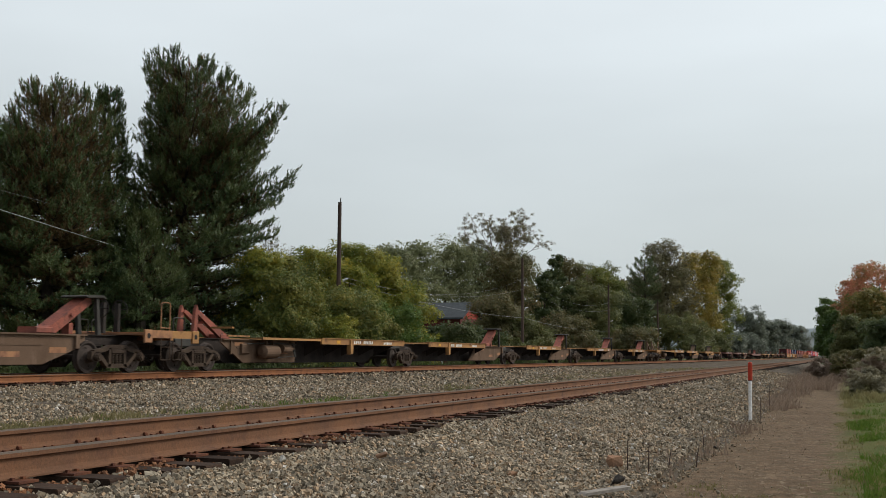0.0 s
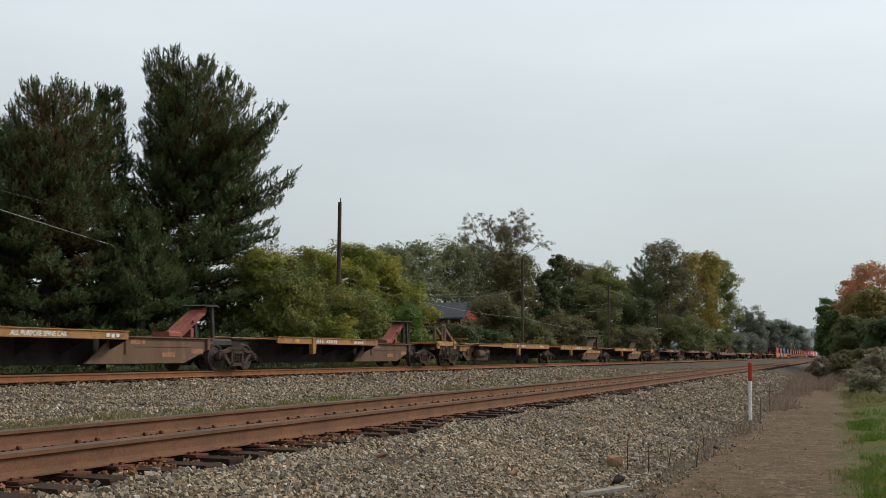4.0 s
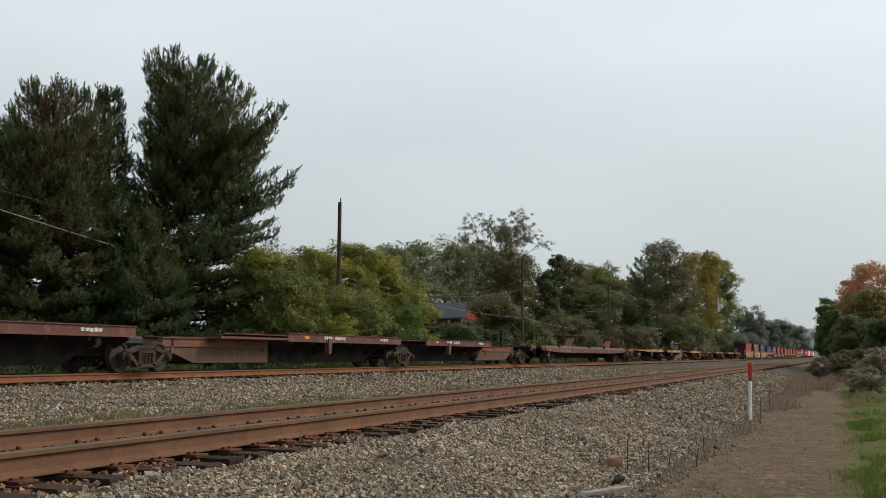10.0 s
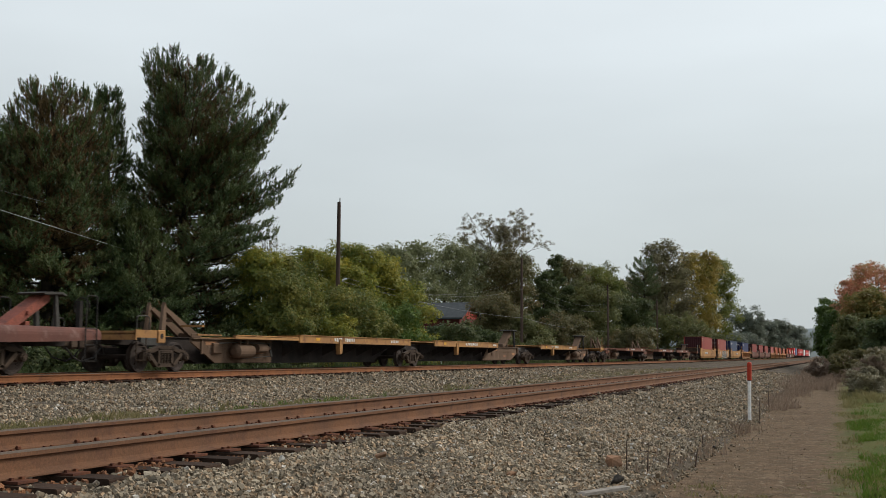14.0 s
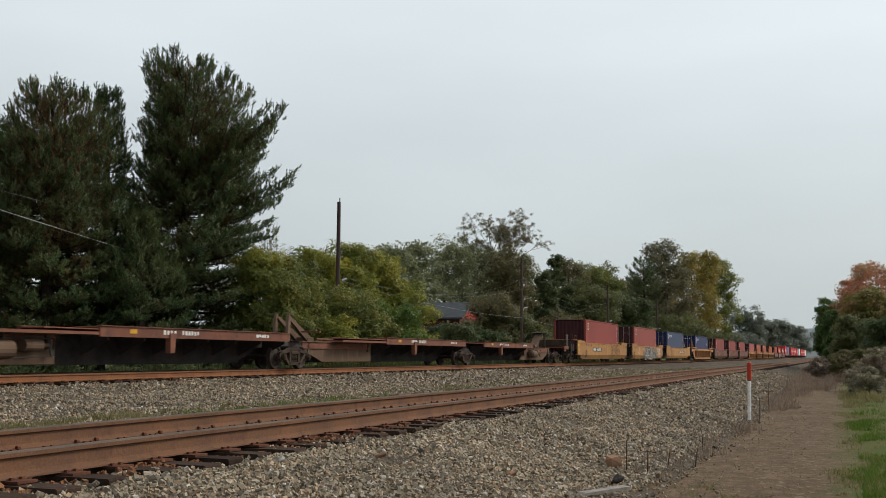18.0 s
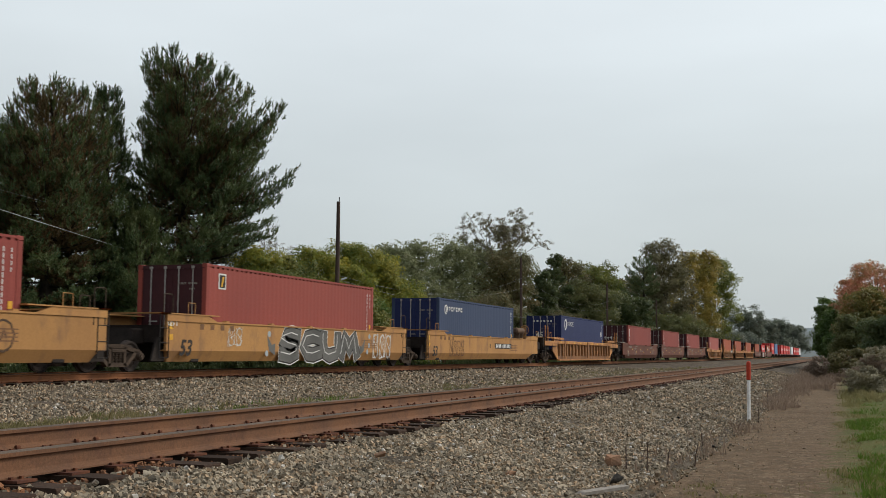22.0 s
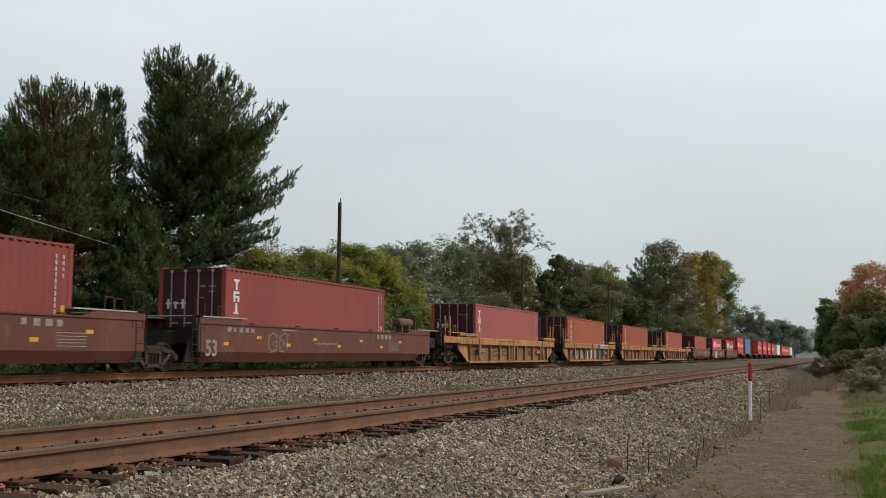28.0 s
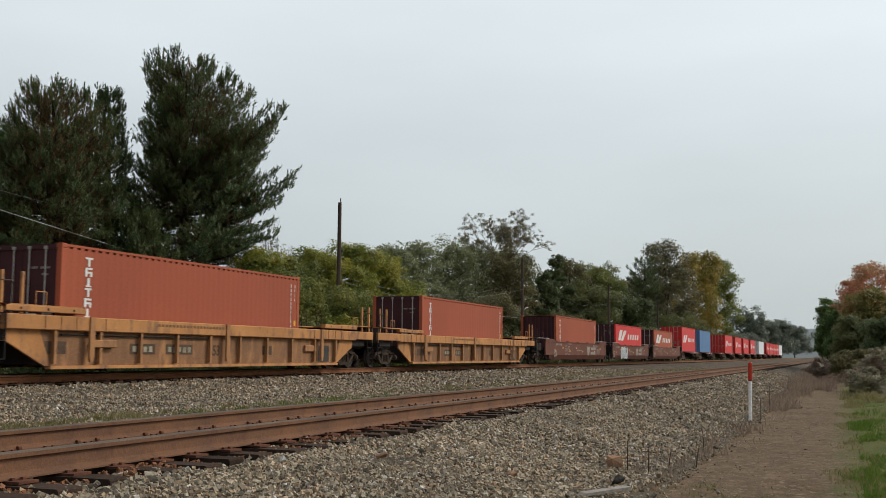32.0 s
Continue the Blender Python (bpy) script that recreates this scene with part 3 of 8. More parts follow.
GALV = surf("pale_grab_iron", (0.46, 0.44, 0.40), (0.34, 0.31, 0.28), 30, 3, 0.6, 0.2, 0)
RUSTY_BED = surf("rust_stained_ballast", (0.27, 0.125, 0.062), (0.18, 0.088, 0.050), 22, 2.0, 0.95, 0, 0.8, (0.07, 0.04, 0.03), 0.35, step=0.03)
STONE = surf("crushed_ballast", (0.335, 0.276, 0.198), (0.236, 0.200, 0.148), 45, 0.8, 0.92, 0, 0.4, (0.23, 0.19, 0.15), 0.2, island=0.55, odd=(0.50, 0.46, 0.40))
BED_GAP_SHADE = surf("ballast_bed", (0.135, 0.106, 0.074), (0.060, 0.048, 0.036), 16, 0.6, 0.95, 0, 1.0, (0.15, 0.125, 0.10), 0.3, step=0.06)
BARK = surf("grey_brown_bark", (0.075, 0.06, 0.048), (0.045, 0.036, 0.03), 20, 3, 0.95, 0, 0.6)
TWIG = surf("pale_grey_twigs", (0.215, 0.185, 0.160), (0.150, 0.128, 0.112), 20, 3, 0.95, 0, 0.3)
POLEWOOD = surf("weathered_pole_wood", (0.105, 0.072, 0.058), (0.07, 0.05, 0.043), 30, 2, 0.9, 0, 0.4, streak=(1, 1, 0.15))
PINE = foliage("pine_needles", [(0.062, 0.088, 0.044), (0.098, 0.118, 0.050), (0.148, 0.146, 0.060), (0.185, 0.160, 0.070)], 0.6, 0.32, 0.45)
PINE_BROWN = foliage("browning_pine_needles", [(0.105, 0.092, 0.042), (0.180, 0.118, 0.055), (0.250, 0.140, 0.068)], 0.7, 0.32, 0.5)
DECK_YELLOW = surf("faded_yellow_paint", (0.42, 0.22, 0.075), (0.30, 0.155, 0.065), 24, 0.9, 0.75, 0, 0.2, (0.13, 0.06, 0.04), 0.35, 0.1, speck=0.09)
DECK_TAN = surf("tan_yellow_paint", (0.40, 0.20, 0.095), (0.27, 0.135, 0.075), 24, 0.9, 0.75, 0, 0.2, (0.12, 0.06, 0.045), 0.45, 0.1, speck=0.09)
DECK_BROWN = surf("oxide_brown_paint", (0.155, 0.062, 0.046), (0.105, 0.048, 0.038), 24, 0.9, 0.75, 0, 0.2, (0.20, 0.12, 0.10), 0.3, 0.1, speck=0.09)
DECK_RUST = surf("rust_red_deck_paint", (0.24, 0.095, 0.055), (0.155, 0.065, 0.045), 24, 0.9, 0.8, 0, 0.2, (0.10, 0.05, 0.04), 0.4, 0.1, speck=0.09)
HITCH_RED = surf("faded_red_hitch", (0.34, 0.105, 0.07), (0.22, 0.075, 0.055), 30, 2, 0.75, 0, 0.2, (0.10, 0.05, 0.04), 0.35, 0.12)
GREY_STEEL = surf("grey_plate_steel", (0.068, 0.064, 0.058), (0.045, 0.042, 0.038), 30, 2, 0.75, 0.2, 0.2)
WELL_YELLOW = surf("yellow_well_paint", (0.45, 0.235, 0.082), (0.36, 0.183, 0.07), 18, 0.45, 0.8, 0, 0.12, (0.22, 0.12, 0.065), 0.34, 0.05, streak=(1, 1, 0.5), speck=0.09)
RIB_YELLOW = surf("dirty_yellow_rib_paint", (0.52, 0.245, 0.088), (0.39, 0.178, 0.068), 20, 0.8, 0.8, 0, 0.15, (0.17, 0.095, 0.06), 0.40, 0.06, streak=(1, 1, 0.5), speck=0.09)
RIB_DIRT = surf("dirty_rib_paint", (0.40, 0.198, 0.082), (0.29, 0.140, 0.062), 20, 0.8, 0.8, 0, 0.15, (0.16, 0.09, 0.055), 0.42, 0.06, streak=(1, 1, 0.5), speck=0.09)
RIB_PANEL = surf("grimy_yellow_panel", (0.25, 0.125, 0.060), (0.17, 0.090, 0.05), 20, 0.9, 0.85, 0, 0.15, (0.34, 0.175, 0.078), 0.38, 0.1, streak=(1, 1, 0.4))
WELL_BROWN = surf("brown_well_paint", (0.150, 0.054, 0.034), (0.112, 0.043, 0.028), 18, 0.5, 0.7, 0, 0.12, (0.17, 0.09, 0.075), 0.22, 0.05, streak=(1, 1, 0.4), speck=0.09)
BOX_RED = surf("oxide_red_container_paint", (0.285, 0.064, 0.048), (0.245, 0.056, 0.044), 14, 0.5, 0.6, 0, 0.08, (0.24, 0.075, 0.06), 0.15, 0.08, streak=(1, 1, 0.35), speck=0.09)
BOX_ROSE = surf("faded_red_container_paint", (0.265, 0.060, 0.048), (0.22, 0.052, 0.043), 14, 0.5, 0.75, 0, 0.08, (0.22, 0.07, 0.06), 0.18, 0.08, streak=(1, 1, 0.35), speck=0.09)
BOX_FADED = surf("sun_faded_red_container_paint", (0.36, 0.100, 0.084), (0.31, 0.085, 0.073), 14, 0.5, 0.75, 0, 0.08, (0.24, 0.075, 0.062), 0.18, 0.05, streak=(1, 1, 0.35), speck=0.09)
BOX_ORANGE = surf("brick_red_container_paint", (0.37, 0.092, 0.045), (0.32, 0.079, 0.041), 14, 0.5, 0.75, 0, 0.08, (0.26, 0.08, 0.05), 0.15, 0.08, streak=(1, 1, 0.35), speck=0.09)
# container red darkened for the shade on ends turned from the sun
BOX_END_SHADE = surf("shaded_maroon_end_paint", (0.066, 0.020, 0.023), (0.05, 0.017, 0.02), 16, 0.7, 0.65, 0, 0.08, speck=0.09)
BOX_BLUE = surf("slate_blue_container_paint", (0.045, 0.063, 0.118), (0.039, 0.056, 0.106), 14, 0.5, 0.6, 0, 0.08, (0.07, 0.085, 0.14), 0.15, 0.05, streak=(1, 1, 0.35), speck=0.09)
BOX_NAVY = surf("navy_container_paint", (0.020, 0.029, 0.098), (0.017, 0.025, 0.086), 14, 0.5, 0.55, 0, 0.08, speck=0.09)
BOX_SKY = surf("light_blue_container_paint", (0.10, 0.20, 0.36), (0.085, 0.17, 0.32), 14, 0.5, 0.6, 0, 0.08, speck=0.09)
BOX_SCARLET = surf("bright_red_container_paint", (0.60, 0.035, 0.032), (0.53, 0.035, 0.03), 14, 0.5, 0.55, 0, 0.08, speck=0.09)
BOX_WHITE = surf("white_container_paint", (0.72, 0.72, 0.72), (0.62, 0.63, 0.64), 14, 0.5, 0.55, 0, 0.08, speck=0.09)
WHITE = surf("white_stencil_paint", (0.72, 0.71, 0.68), (0.58, 0.57, 0.54), 30, 2, 0.7, 0, 0, speck=0.09)
BLACK = surf("black_stencil_paint", (0.028, 0.024, 0.022), (0.045, 0.036, 0.03), 30, 2, 0.7, 0, 0, speck=0.09)
REFLECT = surf("yellow_reflector", (0.70, 0.38, 0.04), (0.60, 0.30, 0.035), 30, 2, 0.5, 0, 0)
SPRAY_GREY = surf("grey_spray_paint", (0.15, 0.145, 0.135), (0.09, 0.088, 0.082), 12, 0.8, 0.7, 0, 0, speck=0.09)
SPRAY_DARK = surf("dark_brown_spray_paint", (0.075, 0.045, 0.03), (0.10, 0.06, 0.035), 12, 2, 0.7, 0, 0)
SPRAY_PALE = surf("pale_olive_spray_paint", (0.34, 0.31, 0.23), (0.24, 0.215, 0.16), 12, 2, 0.7, 0, 0)
SPRAY_BLUE = surf("pale_blue_spray_paint", (0.36, 0.42, 0.45), (0.30, 0.33, 0.35), 12, 2, 0.7, 0, 0, speck=0.09)
SPRAY_BROWN = surf("brown_spray_paint", (0.20, 0.10, 0.05), (0.16, 0.085, 0.045), 12, 2, 0.7, 0, 0, speck=0.09)
GALV = surf("pale_grab_iron", (0.46, 0.44, 0.40), (0.34, 0.31, 0.28), 30, 3, 0.6, 0.2, 0)
RUSTY_BED = surf("rust_stained_ballast", (0.27, 0.125, 0.062), (0.18, 0.088, 0.050), 22, 2.0, 0.95, 0, 0.8, (0.07, 0.04, 0.03), 0.35, step=0.03)
STONE = surf("crushed_ballast", (0.335, 0.276, 0.198), (0.236, 0.200, 0.148), 45, 0.8, 0.92, 0, 0.4, (0.23, 0.19, 0.15), 0.2, island=0.55, odd=(0.50, 0.46, 0.40))
# dark tones paint in the shade of the gaps between loose stones
BED_GAP_SHADE = surf("ballast_bed", (0.135, 0.106, 0.074), (0.060, 0.048, 0.036), 16, 0.6, 0.95, 0, 1.0, (0.15, 0.125, 0.10), 0.3, step=0.06)
BARK = surf("grey_brown_bark", (0.075, 0.06, 0.048), (0.045, 0.036, 0.03), 20, 3, 0.95, 0, 0.6)
TWIG = surf("pale_grey_twigs", (0.215, 0.185, 0.160), (0.150, 0.128, 0.112), 20, 3, 0.95, 0, 0.3)
POLEWOOD = surf("weathered_pole_wood", (0.105, 0.072, 0.058), (0.07, 0.05, 0.043), 30, 2, 0.9, 0, 0.4, streak=(1, 1, 0.15))
PINE = foliage("pine_needles", [(0.050, 0.092, 0.046), (0.078, 0.118, 0.048), (0.120, 0.142, 0.052), (0.150, 0.150, 0.058)], 0.5, 0.30, 0.45)
PINE_BROWN = foliage("browning_pine_needles", [(0.085, 0.085, 0.038), (0.150, 0.105, 0.048), (0.215, 0.120, 0.058)], 0.7, 0.30, 0.5)
# sky reflected on the grey cable is put into this pale colour
CABLE_SHEEN = surf("cable_with_sky_sheen", (0.55, 0.56, 0.57), (0.45, 0.46, 0.47), 10, 1, 0.5, 0.2, 0)
LEAF_GREEN = foliage("green_leaves", [(0.043, 0.080, 0.023), (0.080, 0.128, 0.032), (0.123, 0.167, 0.041)])
LEAF_YELLOW = foliage("yellowing_leaves", [(0.082, 0.115, 0.030), (0.165, 0.198, 0.040), (0.29, 0.265, 0.045), (0.46, 0.35, 0.05)])
LEAF_DARK = foliage("dark_thicket_leaves", [(0.044, 0.068, 0.030), (0.078, 0.102, 0.038), (0.125, 0.122, 0.050)])
LEAF_GREY = foliage("grey_green_leaves", [(0.125, 0.140, 0.072), (0.185, 0.200, 0.098), (0.245, 0.240, 0.120)])
LEAF_OLIVE = foliage("olive_leaves", [(0.085, 0.102, 0.044), (0.142, 0.150, 0.058), (0.200, 0.182, 0.066)])
LEAF_MIX = foliage("mixed_thicket_leaves", [(0.062, 0.086, 0.030), (0.115, 0.145, 0.040), (0.21, 0.205, 0.05), (0.30, 0.25, 0.06)], patch=0.8)
LEAF_LUSH = foliage("fresh_green_vine_leaves", [(0.062, 0.105, 0.026), (0.105, 0.165, 0.036), (0.19, 0.215, 0.05)], patch=0.8)
LEAF_VINE = foliage("rusty_vine_leaves", [(0.080, 0.090, 0.042), (0.140, 0.126, 0.056), (0.205, 0.140, 0.066)])
LEAF_BROWN = foliage("sparse_brown_leaves", [(0.123, 0.094, 0.065), (0.189, 0.160, 0.094), (0.160, 0.174, 0.080)])
LEAF_ORANGE = foliage("orange_autumn_leaves", [(0.15, 0.155, 0.052), (0.30, 0.235, 0.058), (0.45, 0.305, 0.064)])
LEAF_LIME = foliage("pale_green_leaves", [(0.10, 0.13, 0.04), (0.17, 0.19, 0.05), (0.28, 0.26, 0.06)])
LEAF_RED = foliage("red_maple_leaves", [(0.16, 0.17, 0.07), (0.34, 0.22, 0.10), (0.54, 0.23, 0.14), (0.64, 0.26, 0.18)], 0.55, 0.5, patch=0.45)
LEAF_TURN = foliage("green_leaves_turning_orange", [(0.075, 0.105, 0.038), (0.130, 0.145, 0.045), (0.27, 0.20, 0.06), (0.45, 0.22, 0.09)], patch=0.6)
LEAF_TAN = foliage("grey_tan_leaves", [(0.115, 0.108, 0.066), (0.18, 0.158, 0.088), (0.19, 0.195, 0.085)])
# greyed and lightened: haze over the far trees is put into their leaf colour
LEAF_HAZED = foliage("hazed_far_leaves", [(0.13, 0.15, 0.115), (0.16, 0.18, 0.14), (0.185, 0.20, 0.155)])
LEAF_PALE = foliage("white_wildflowers", [(0.150, 0.145, 0.075), (0.235, 0.205, 0.125), (0.50, 0.48, 0.38)], patch=2.5)
LEAF_WEED = foliage("dry_brown_weeds", [(0.165, 0.118, 0.09), (0.25, 0.185, 0.138), (0.33, 0.255, 0.19)], patch=0.8)
GRASS = foliage("green_grass", [(0.060, 0.112, 0.016), (0.095, 0.165, 0.022), (0.165, 0.170, 0.045)], patch=1.2)
GRASS_DRY = foliage("dry_grass", [(0.131, 0.131, 0.051), (0.217, 0.189, 0.087), (0.290, 0.239, 0.123)], patch=0.8)
LITTER = foliage("fallen_leaves", [(0.055, 0.036, 0.024), (0.11, 0.07, 0.042), (0.24, 0.16, 0.10)], 0.8, 0.1, patch=1.5)
ROOFING = surf("grey_shingle_roof", (0.085, 0.095, 0.10), (0.065, 0.07, 0.075), 12, 2, 0.9, 0, 0.4)
SIDING = surf("dark_red_siding", (0.15, 0.038, 0.032), (0.115, 0.034, 0.03), 14, 1.2, 0.85, 0, 0.3)
# lit copy of the red siding, brightened for the sun on the gable
GABLE_SUNLIT = surf("sunlit_red_gable", (0.38, 0.055, 0.035), (0.30, 0.05, 0.035), 14, 2, 0.7, 0, 0.1)
POST_WHITE = surf("white_plastic_post", (0.88, 0.87, 0.85), (0.82, 0.81, 0.79), 20, 4, 0.5, 0, 0.05)
POST_RED = surf("orange_red_cap", (0.52, 0.060, 0.028), (0.44, 0.05, 0.028), 20, 4, 0.5, 0, 0.05)
WIRE = surf("cable_aluminium", (0.30, 0.31, 0.32), (0.20, 0.20, 0.21), 10, 1, 0.6, 0.3, 0)
ROCK_TAN = surf("tan_sandstone", (0.36, 0.20, 0.12), (0.28, 0.17, 0.11), 30, 8, 0.9, 0, 0.5)
ROCK_DARK = surf("black_cinder", (0.035, 0.032, 0.03), (0.06, 0.055, 0.05), 30, 8, 0.9, 0, 0.5)
ROCK_WHITE = surf("pale_quartz", (0.60, 0.58, 0.53), (0.48, 0.45, 0.40), 30, 8, 0.8, 0, 0.4)
BOARD = surf("weathered_board", (0.34, 0.31, 0.27), (0.24, 0.21, 0.18), 30, 4, 0.9, 0, 0.4, streak=(0.3, 3, 3))


def ground_material():
    """Bare earth along the walking path, with gravel spilled on it, and rough grass away from the line."""
    m, n, l, p = nodes_of("trackside_earth")
    tc = n.new("ShaderNodeTexCoord")
    sep = n.new("ShaderNodeSeparateXYZ")
    l.new(tc.outputs["Object"], sep.inputs[0])
    big, _ = noised(n, l, tc.outputs["Object"], 0.7, 6.0, 0.3, 0.7)
    fine, raw = noised(n, l, tc.outputs["Object"], 28.0, 5.0, 0.3, 0.7, 0.7)
    mid, rawmid = noised(n, l, tc.outputs["Object"], 4.5, 5.0, 0.35, 0.7, 0.65)
    earth = mixed(n, l, (0.150, 0.098, 0.060), (0.215, 0.148, 0.094), big)
    earth = mixed(n, l, earth, mixed(n, l, (0.62, 0.62, 0.62), (1.18, 1.16, 1.14), fine), 1.0, "MULTIPLY")
    earth = mixed(n, l, earth, (0.085, 0.062, 0.038), mid)
    bits, _ = noised(n, l, tc.outputs["Object"], 13.0, 2.0, 0.60, 0.68, 0.5)
    earth = mixed(n, l, earth, (0.21, 0.16, 0.105), bits)
    crumbs, _ = noised(n, l, tc.outputs["Object"], 19.0, 3.0, 0.63, 0.70, 0.6)
    earth = mixed(n, l, earth, (0.055, 0.038, 0.026), crumbs)
    turf = mixed(n, l, (0.058, 0.092, 0.020), (0.120, 0.104, 0.038), big)
    wob = n.new("ShaderNodeMath")
    wob.operation = "MULTIPLY_ADD"
    wob.inputs[1].default_value = 1.4
    l.new(rawmid, wob.inputs[0])
    l.new(sep.outputs["X"], wob.inputs[2])
    right = n.new("ShaderNodeMapRange")
    right.inputs["From Min"].default_value, right.inputs["From Max"].default_value = 0.45, 1.0
    l.new(wob.outputs[0], right.inputs["Value"])
    left = n.new("ShaderNodeMapRange")
    left.inputs["From Min"].default_value, left.inputs["From Max"].default_value = -20.5, -22.0
    l.new(sep.outputs["X"], left.inputs["Value"])
    col = mixed(n, l, earth, turf, right.outputs[0])
    col = mixed(n, l, col, turf, left.outputs[0])
    l.new(col, p.inputs["Base Color"])
    p.inputs["Roughness"].default_value = 0.95
    p.inputs["Specular IOR Level"].default_value = 0.08
    b = n.new("ShaderNodeBump")
    b.inputs["Strength"].default_value, b.inputs["Distance"].default_value = 0.7, 0.03
    l.new(raw, b.inputs["Height"])
    l.new(b.outputs[0], p.inputs["Normal"])
    return m


EARTH = ground_material()


# ------------------------------------------------------------------ shape helpers
class Shape:
    """Collects the pieces of one part, in metres."""

    def __init__(self):
        self.v, self.f = [], []

    def add(self, verts, faces):
        k = len(self.v)
        self.v += [tuple(a) for a in verts]
        self.f += [tuple(i + k for i in a) for a in faces]
        return self

    def box(self, x0, x1, y0, y1, z0, z1, c=0.0):
        """A box; c chamfers its long edges."""
        if c <= 0:
            return self.add([(x0, y0, z0), (x1, y0, z0), (x1, y1, z0), (x0, y1, z0), (x0, y0, z1), (x1, y0, z1), (x1, y1, z1), (x0, y1, z1)],
                            [(3, 2, 1, 0), (4, 5, 6, 7), (0, 1, 5, 4), (1, 2, 6, 5), (2, 3, 7, 6), (3, 0, 4, 7)])
        ring = [(x0 + c, z0), (x1 - c, z0), (x1, z0 + c), (x1, z1 - c), (x1 - c, z1), (x0 + c, z1), (x0, z1 - c), (x0, z0 + c)]
        return self.loft([[(x, y, z) for x, z in ring] for y in (y0, y1)])

    def loft(self, rings, closed=True, caps=True):
        k, n = len(self.v), len(rings[0])
        for r in rings:
            self.v += [tuple(a) for a in r]
        for j in range(len(rings) - 1):
            for i in range(n if closed else n - 1):
                a, b = k + j * n + i, k + j * n + (i + 1) % n
                self.f.append((a, b, b + n, a + n))
        if caps and closed:
            self.f.append(tuple(range(k + n - 1, k - 1, -1)))
            e = k + (len(rings) - 1) * n
            self.f.append(tuple(range(e, e + n)))
        return self

    def slab(self, pts, x0, x1):
        """An outline in (y, z), drawn out from x0 to x1."""
        return self.loft([[(x, y, z) for y, z in pts] for x in (x0, x1)])

    def rod(self, a, b, r, seg=8, r2=None):
        a, b = Vector(a), Vector(b)
        q = (b - a).to_track_quat("Z", "Y")
        rings = []
        for p, rr in ((a, r), (b, r if r2 is None else r2)):
            rings.append([p + q @ Vector((math.cos(i * math.tau / seg) * rr, math.sin(i * math.tau / seg) * rr, 0)) for i in range(seg)])
        return self.loft(rings)

    def pipe(self, pts, radii, seg=6):
        for i in range(len(pts) - 1):
            self.rod(pts[i], pts[i + 1], radii[i], seg, radii[i + 1])
        return self

    def lathe(self, axis_x, profile, y, z, seg=20):
        """Turned about a line along x: profile of (x, radius)."""
        rings = [[(axis_x + px, y + math.cos(i * math.tau / seg) * r, z + math.sin(i * math.tau / seg) * r) for i in range(seg)] for px, r in profile]
        return self.loft(rings)

    def mesh(self, name, mat):
        me = bpy.data.meshes.new(name)
        me.from_pydata(self.v, [], self.f)
        for m in (mat if isinstance(mat, (list, tuple)) else [mat]):
            me.materials.append(m)
        bm = bmesh.new()
        bm.from_mesh(me)
        bmesh.ops.recalc_face_normals(bm, faces=bm.faces)
        bm.to_mesh(me)
        bm.free()
        return me


MESHES = {}


def part(name, shape, mat, parent=None, label="", at=(0, 0, 0), key=None):
    """One mesh object under a thing or a part. Parts with the same key share a mesh."""
    if key is not None and key in MESHES:
        me = MESHES[key]
    else:
        me = shape() if callable(shape) else shape
        if isinstance(me, Shape):
            me = me.mesh(name, mat)
        if key is not None:
            MESHES[key] = me
    ob = new(name, me)
    ob.location = at
    if parent is not None:
        ob.parent = parent
    if label:
        ob["label"] = label
    return ob


def thing(name, at, label, category, group="", kind=""):
    ob = new(name)
    ob.empty_display_size = 0.2
    ob.location = at
    return tagged(ob, label, category, group, kind)


def quick_mesh(name, verts, quads, mat, size=4):
    """A large mesh of faces with the same number of corners, from arrays."""
    me = bpy.data.meshes.new(name)
    verts, quads = np.asarray(verts, np.float32), np.asarray(quads, np.int32)
    me.vertices.add(len(verts))
    me.vertices.foreach_set("co", verts.ravel())
    me.loops.add(quads.size)
    me.loops.foreach_set("vertex_index", quads.ravel())
    me.polygons.add(len(quads))
    me.polygons.foreach_set("loop_start", np.arange(0, quads.size, size, dtype=np.int32))
    me.update(calc_edges=True)
    me.polygons.foreach_set("use_smooth", np.zeros(len(quads), bool))
    me.materials.append(mat)
    return me


# ------------------------------------------------------------------ ground, ballast, tracks
NEAR_X, NEAR_TOP = -6.03, 0.68       # centre line and rail top of the near track
FAR_X, FAR_TOP = -18.93, 0.81        # the same of the track on which the train runs


def soft_noise(x, y, s):
    return noise.noise(Vector((x * s, y * s, 3.1)))


def steps(*runs):
    out = []
    for a, b, d in runs:
        k = max(1, int(round((b - a) / d)))
        out += [a + (b - a) * i / k for i in range(k)]
    return out + [runs[-1][1]]


def bed_height(x):
    prof = [(-23.4, 0.02), (-21.2, 0.58), (-18.1, 0.59), (-17.6, 0.535), (-15.6, 0.42), (-12.0, 0.33), (-9.6, 0.34), (-8.0, 0.43), (-5.2, 0.435), (-4.9, 0.428), (-4.55, 0.408), (-2.1, 0.03), (-1.7, -0.06)]
    for (a, ha), (b, hb) in zip(prof, prof[1:]):
        if x <= b:
            return ha + (hb - ha) * (x - a) / (b - a)
    return -0.06


def sheet(name, xs, ys, height, mat):
    vs = [(x, y, height(x, y)) for y in ys for x in xs]
    n = len(xs)
    qs = [(j * n + i, j * n + i + 1, (j + 1) * n + i + 1, (j + 1) * n + i) for j in range(len(ys) - 1) for i in range(n - 1)]
    me = quick_mesh(name, vs, qs, mat)
    me.polygons.foreach_set("use_smooth", [True] * len(qs))
    return new(name, me)


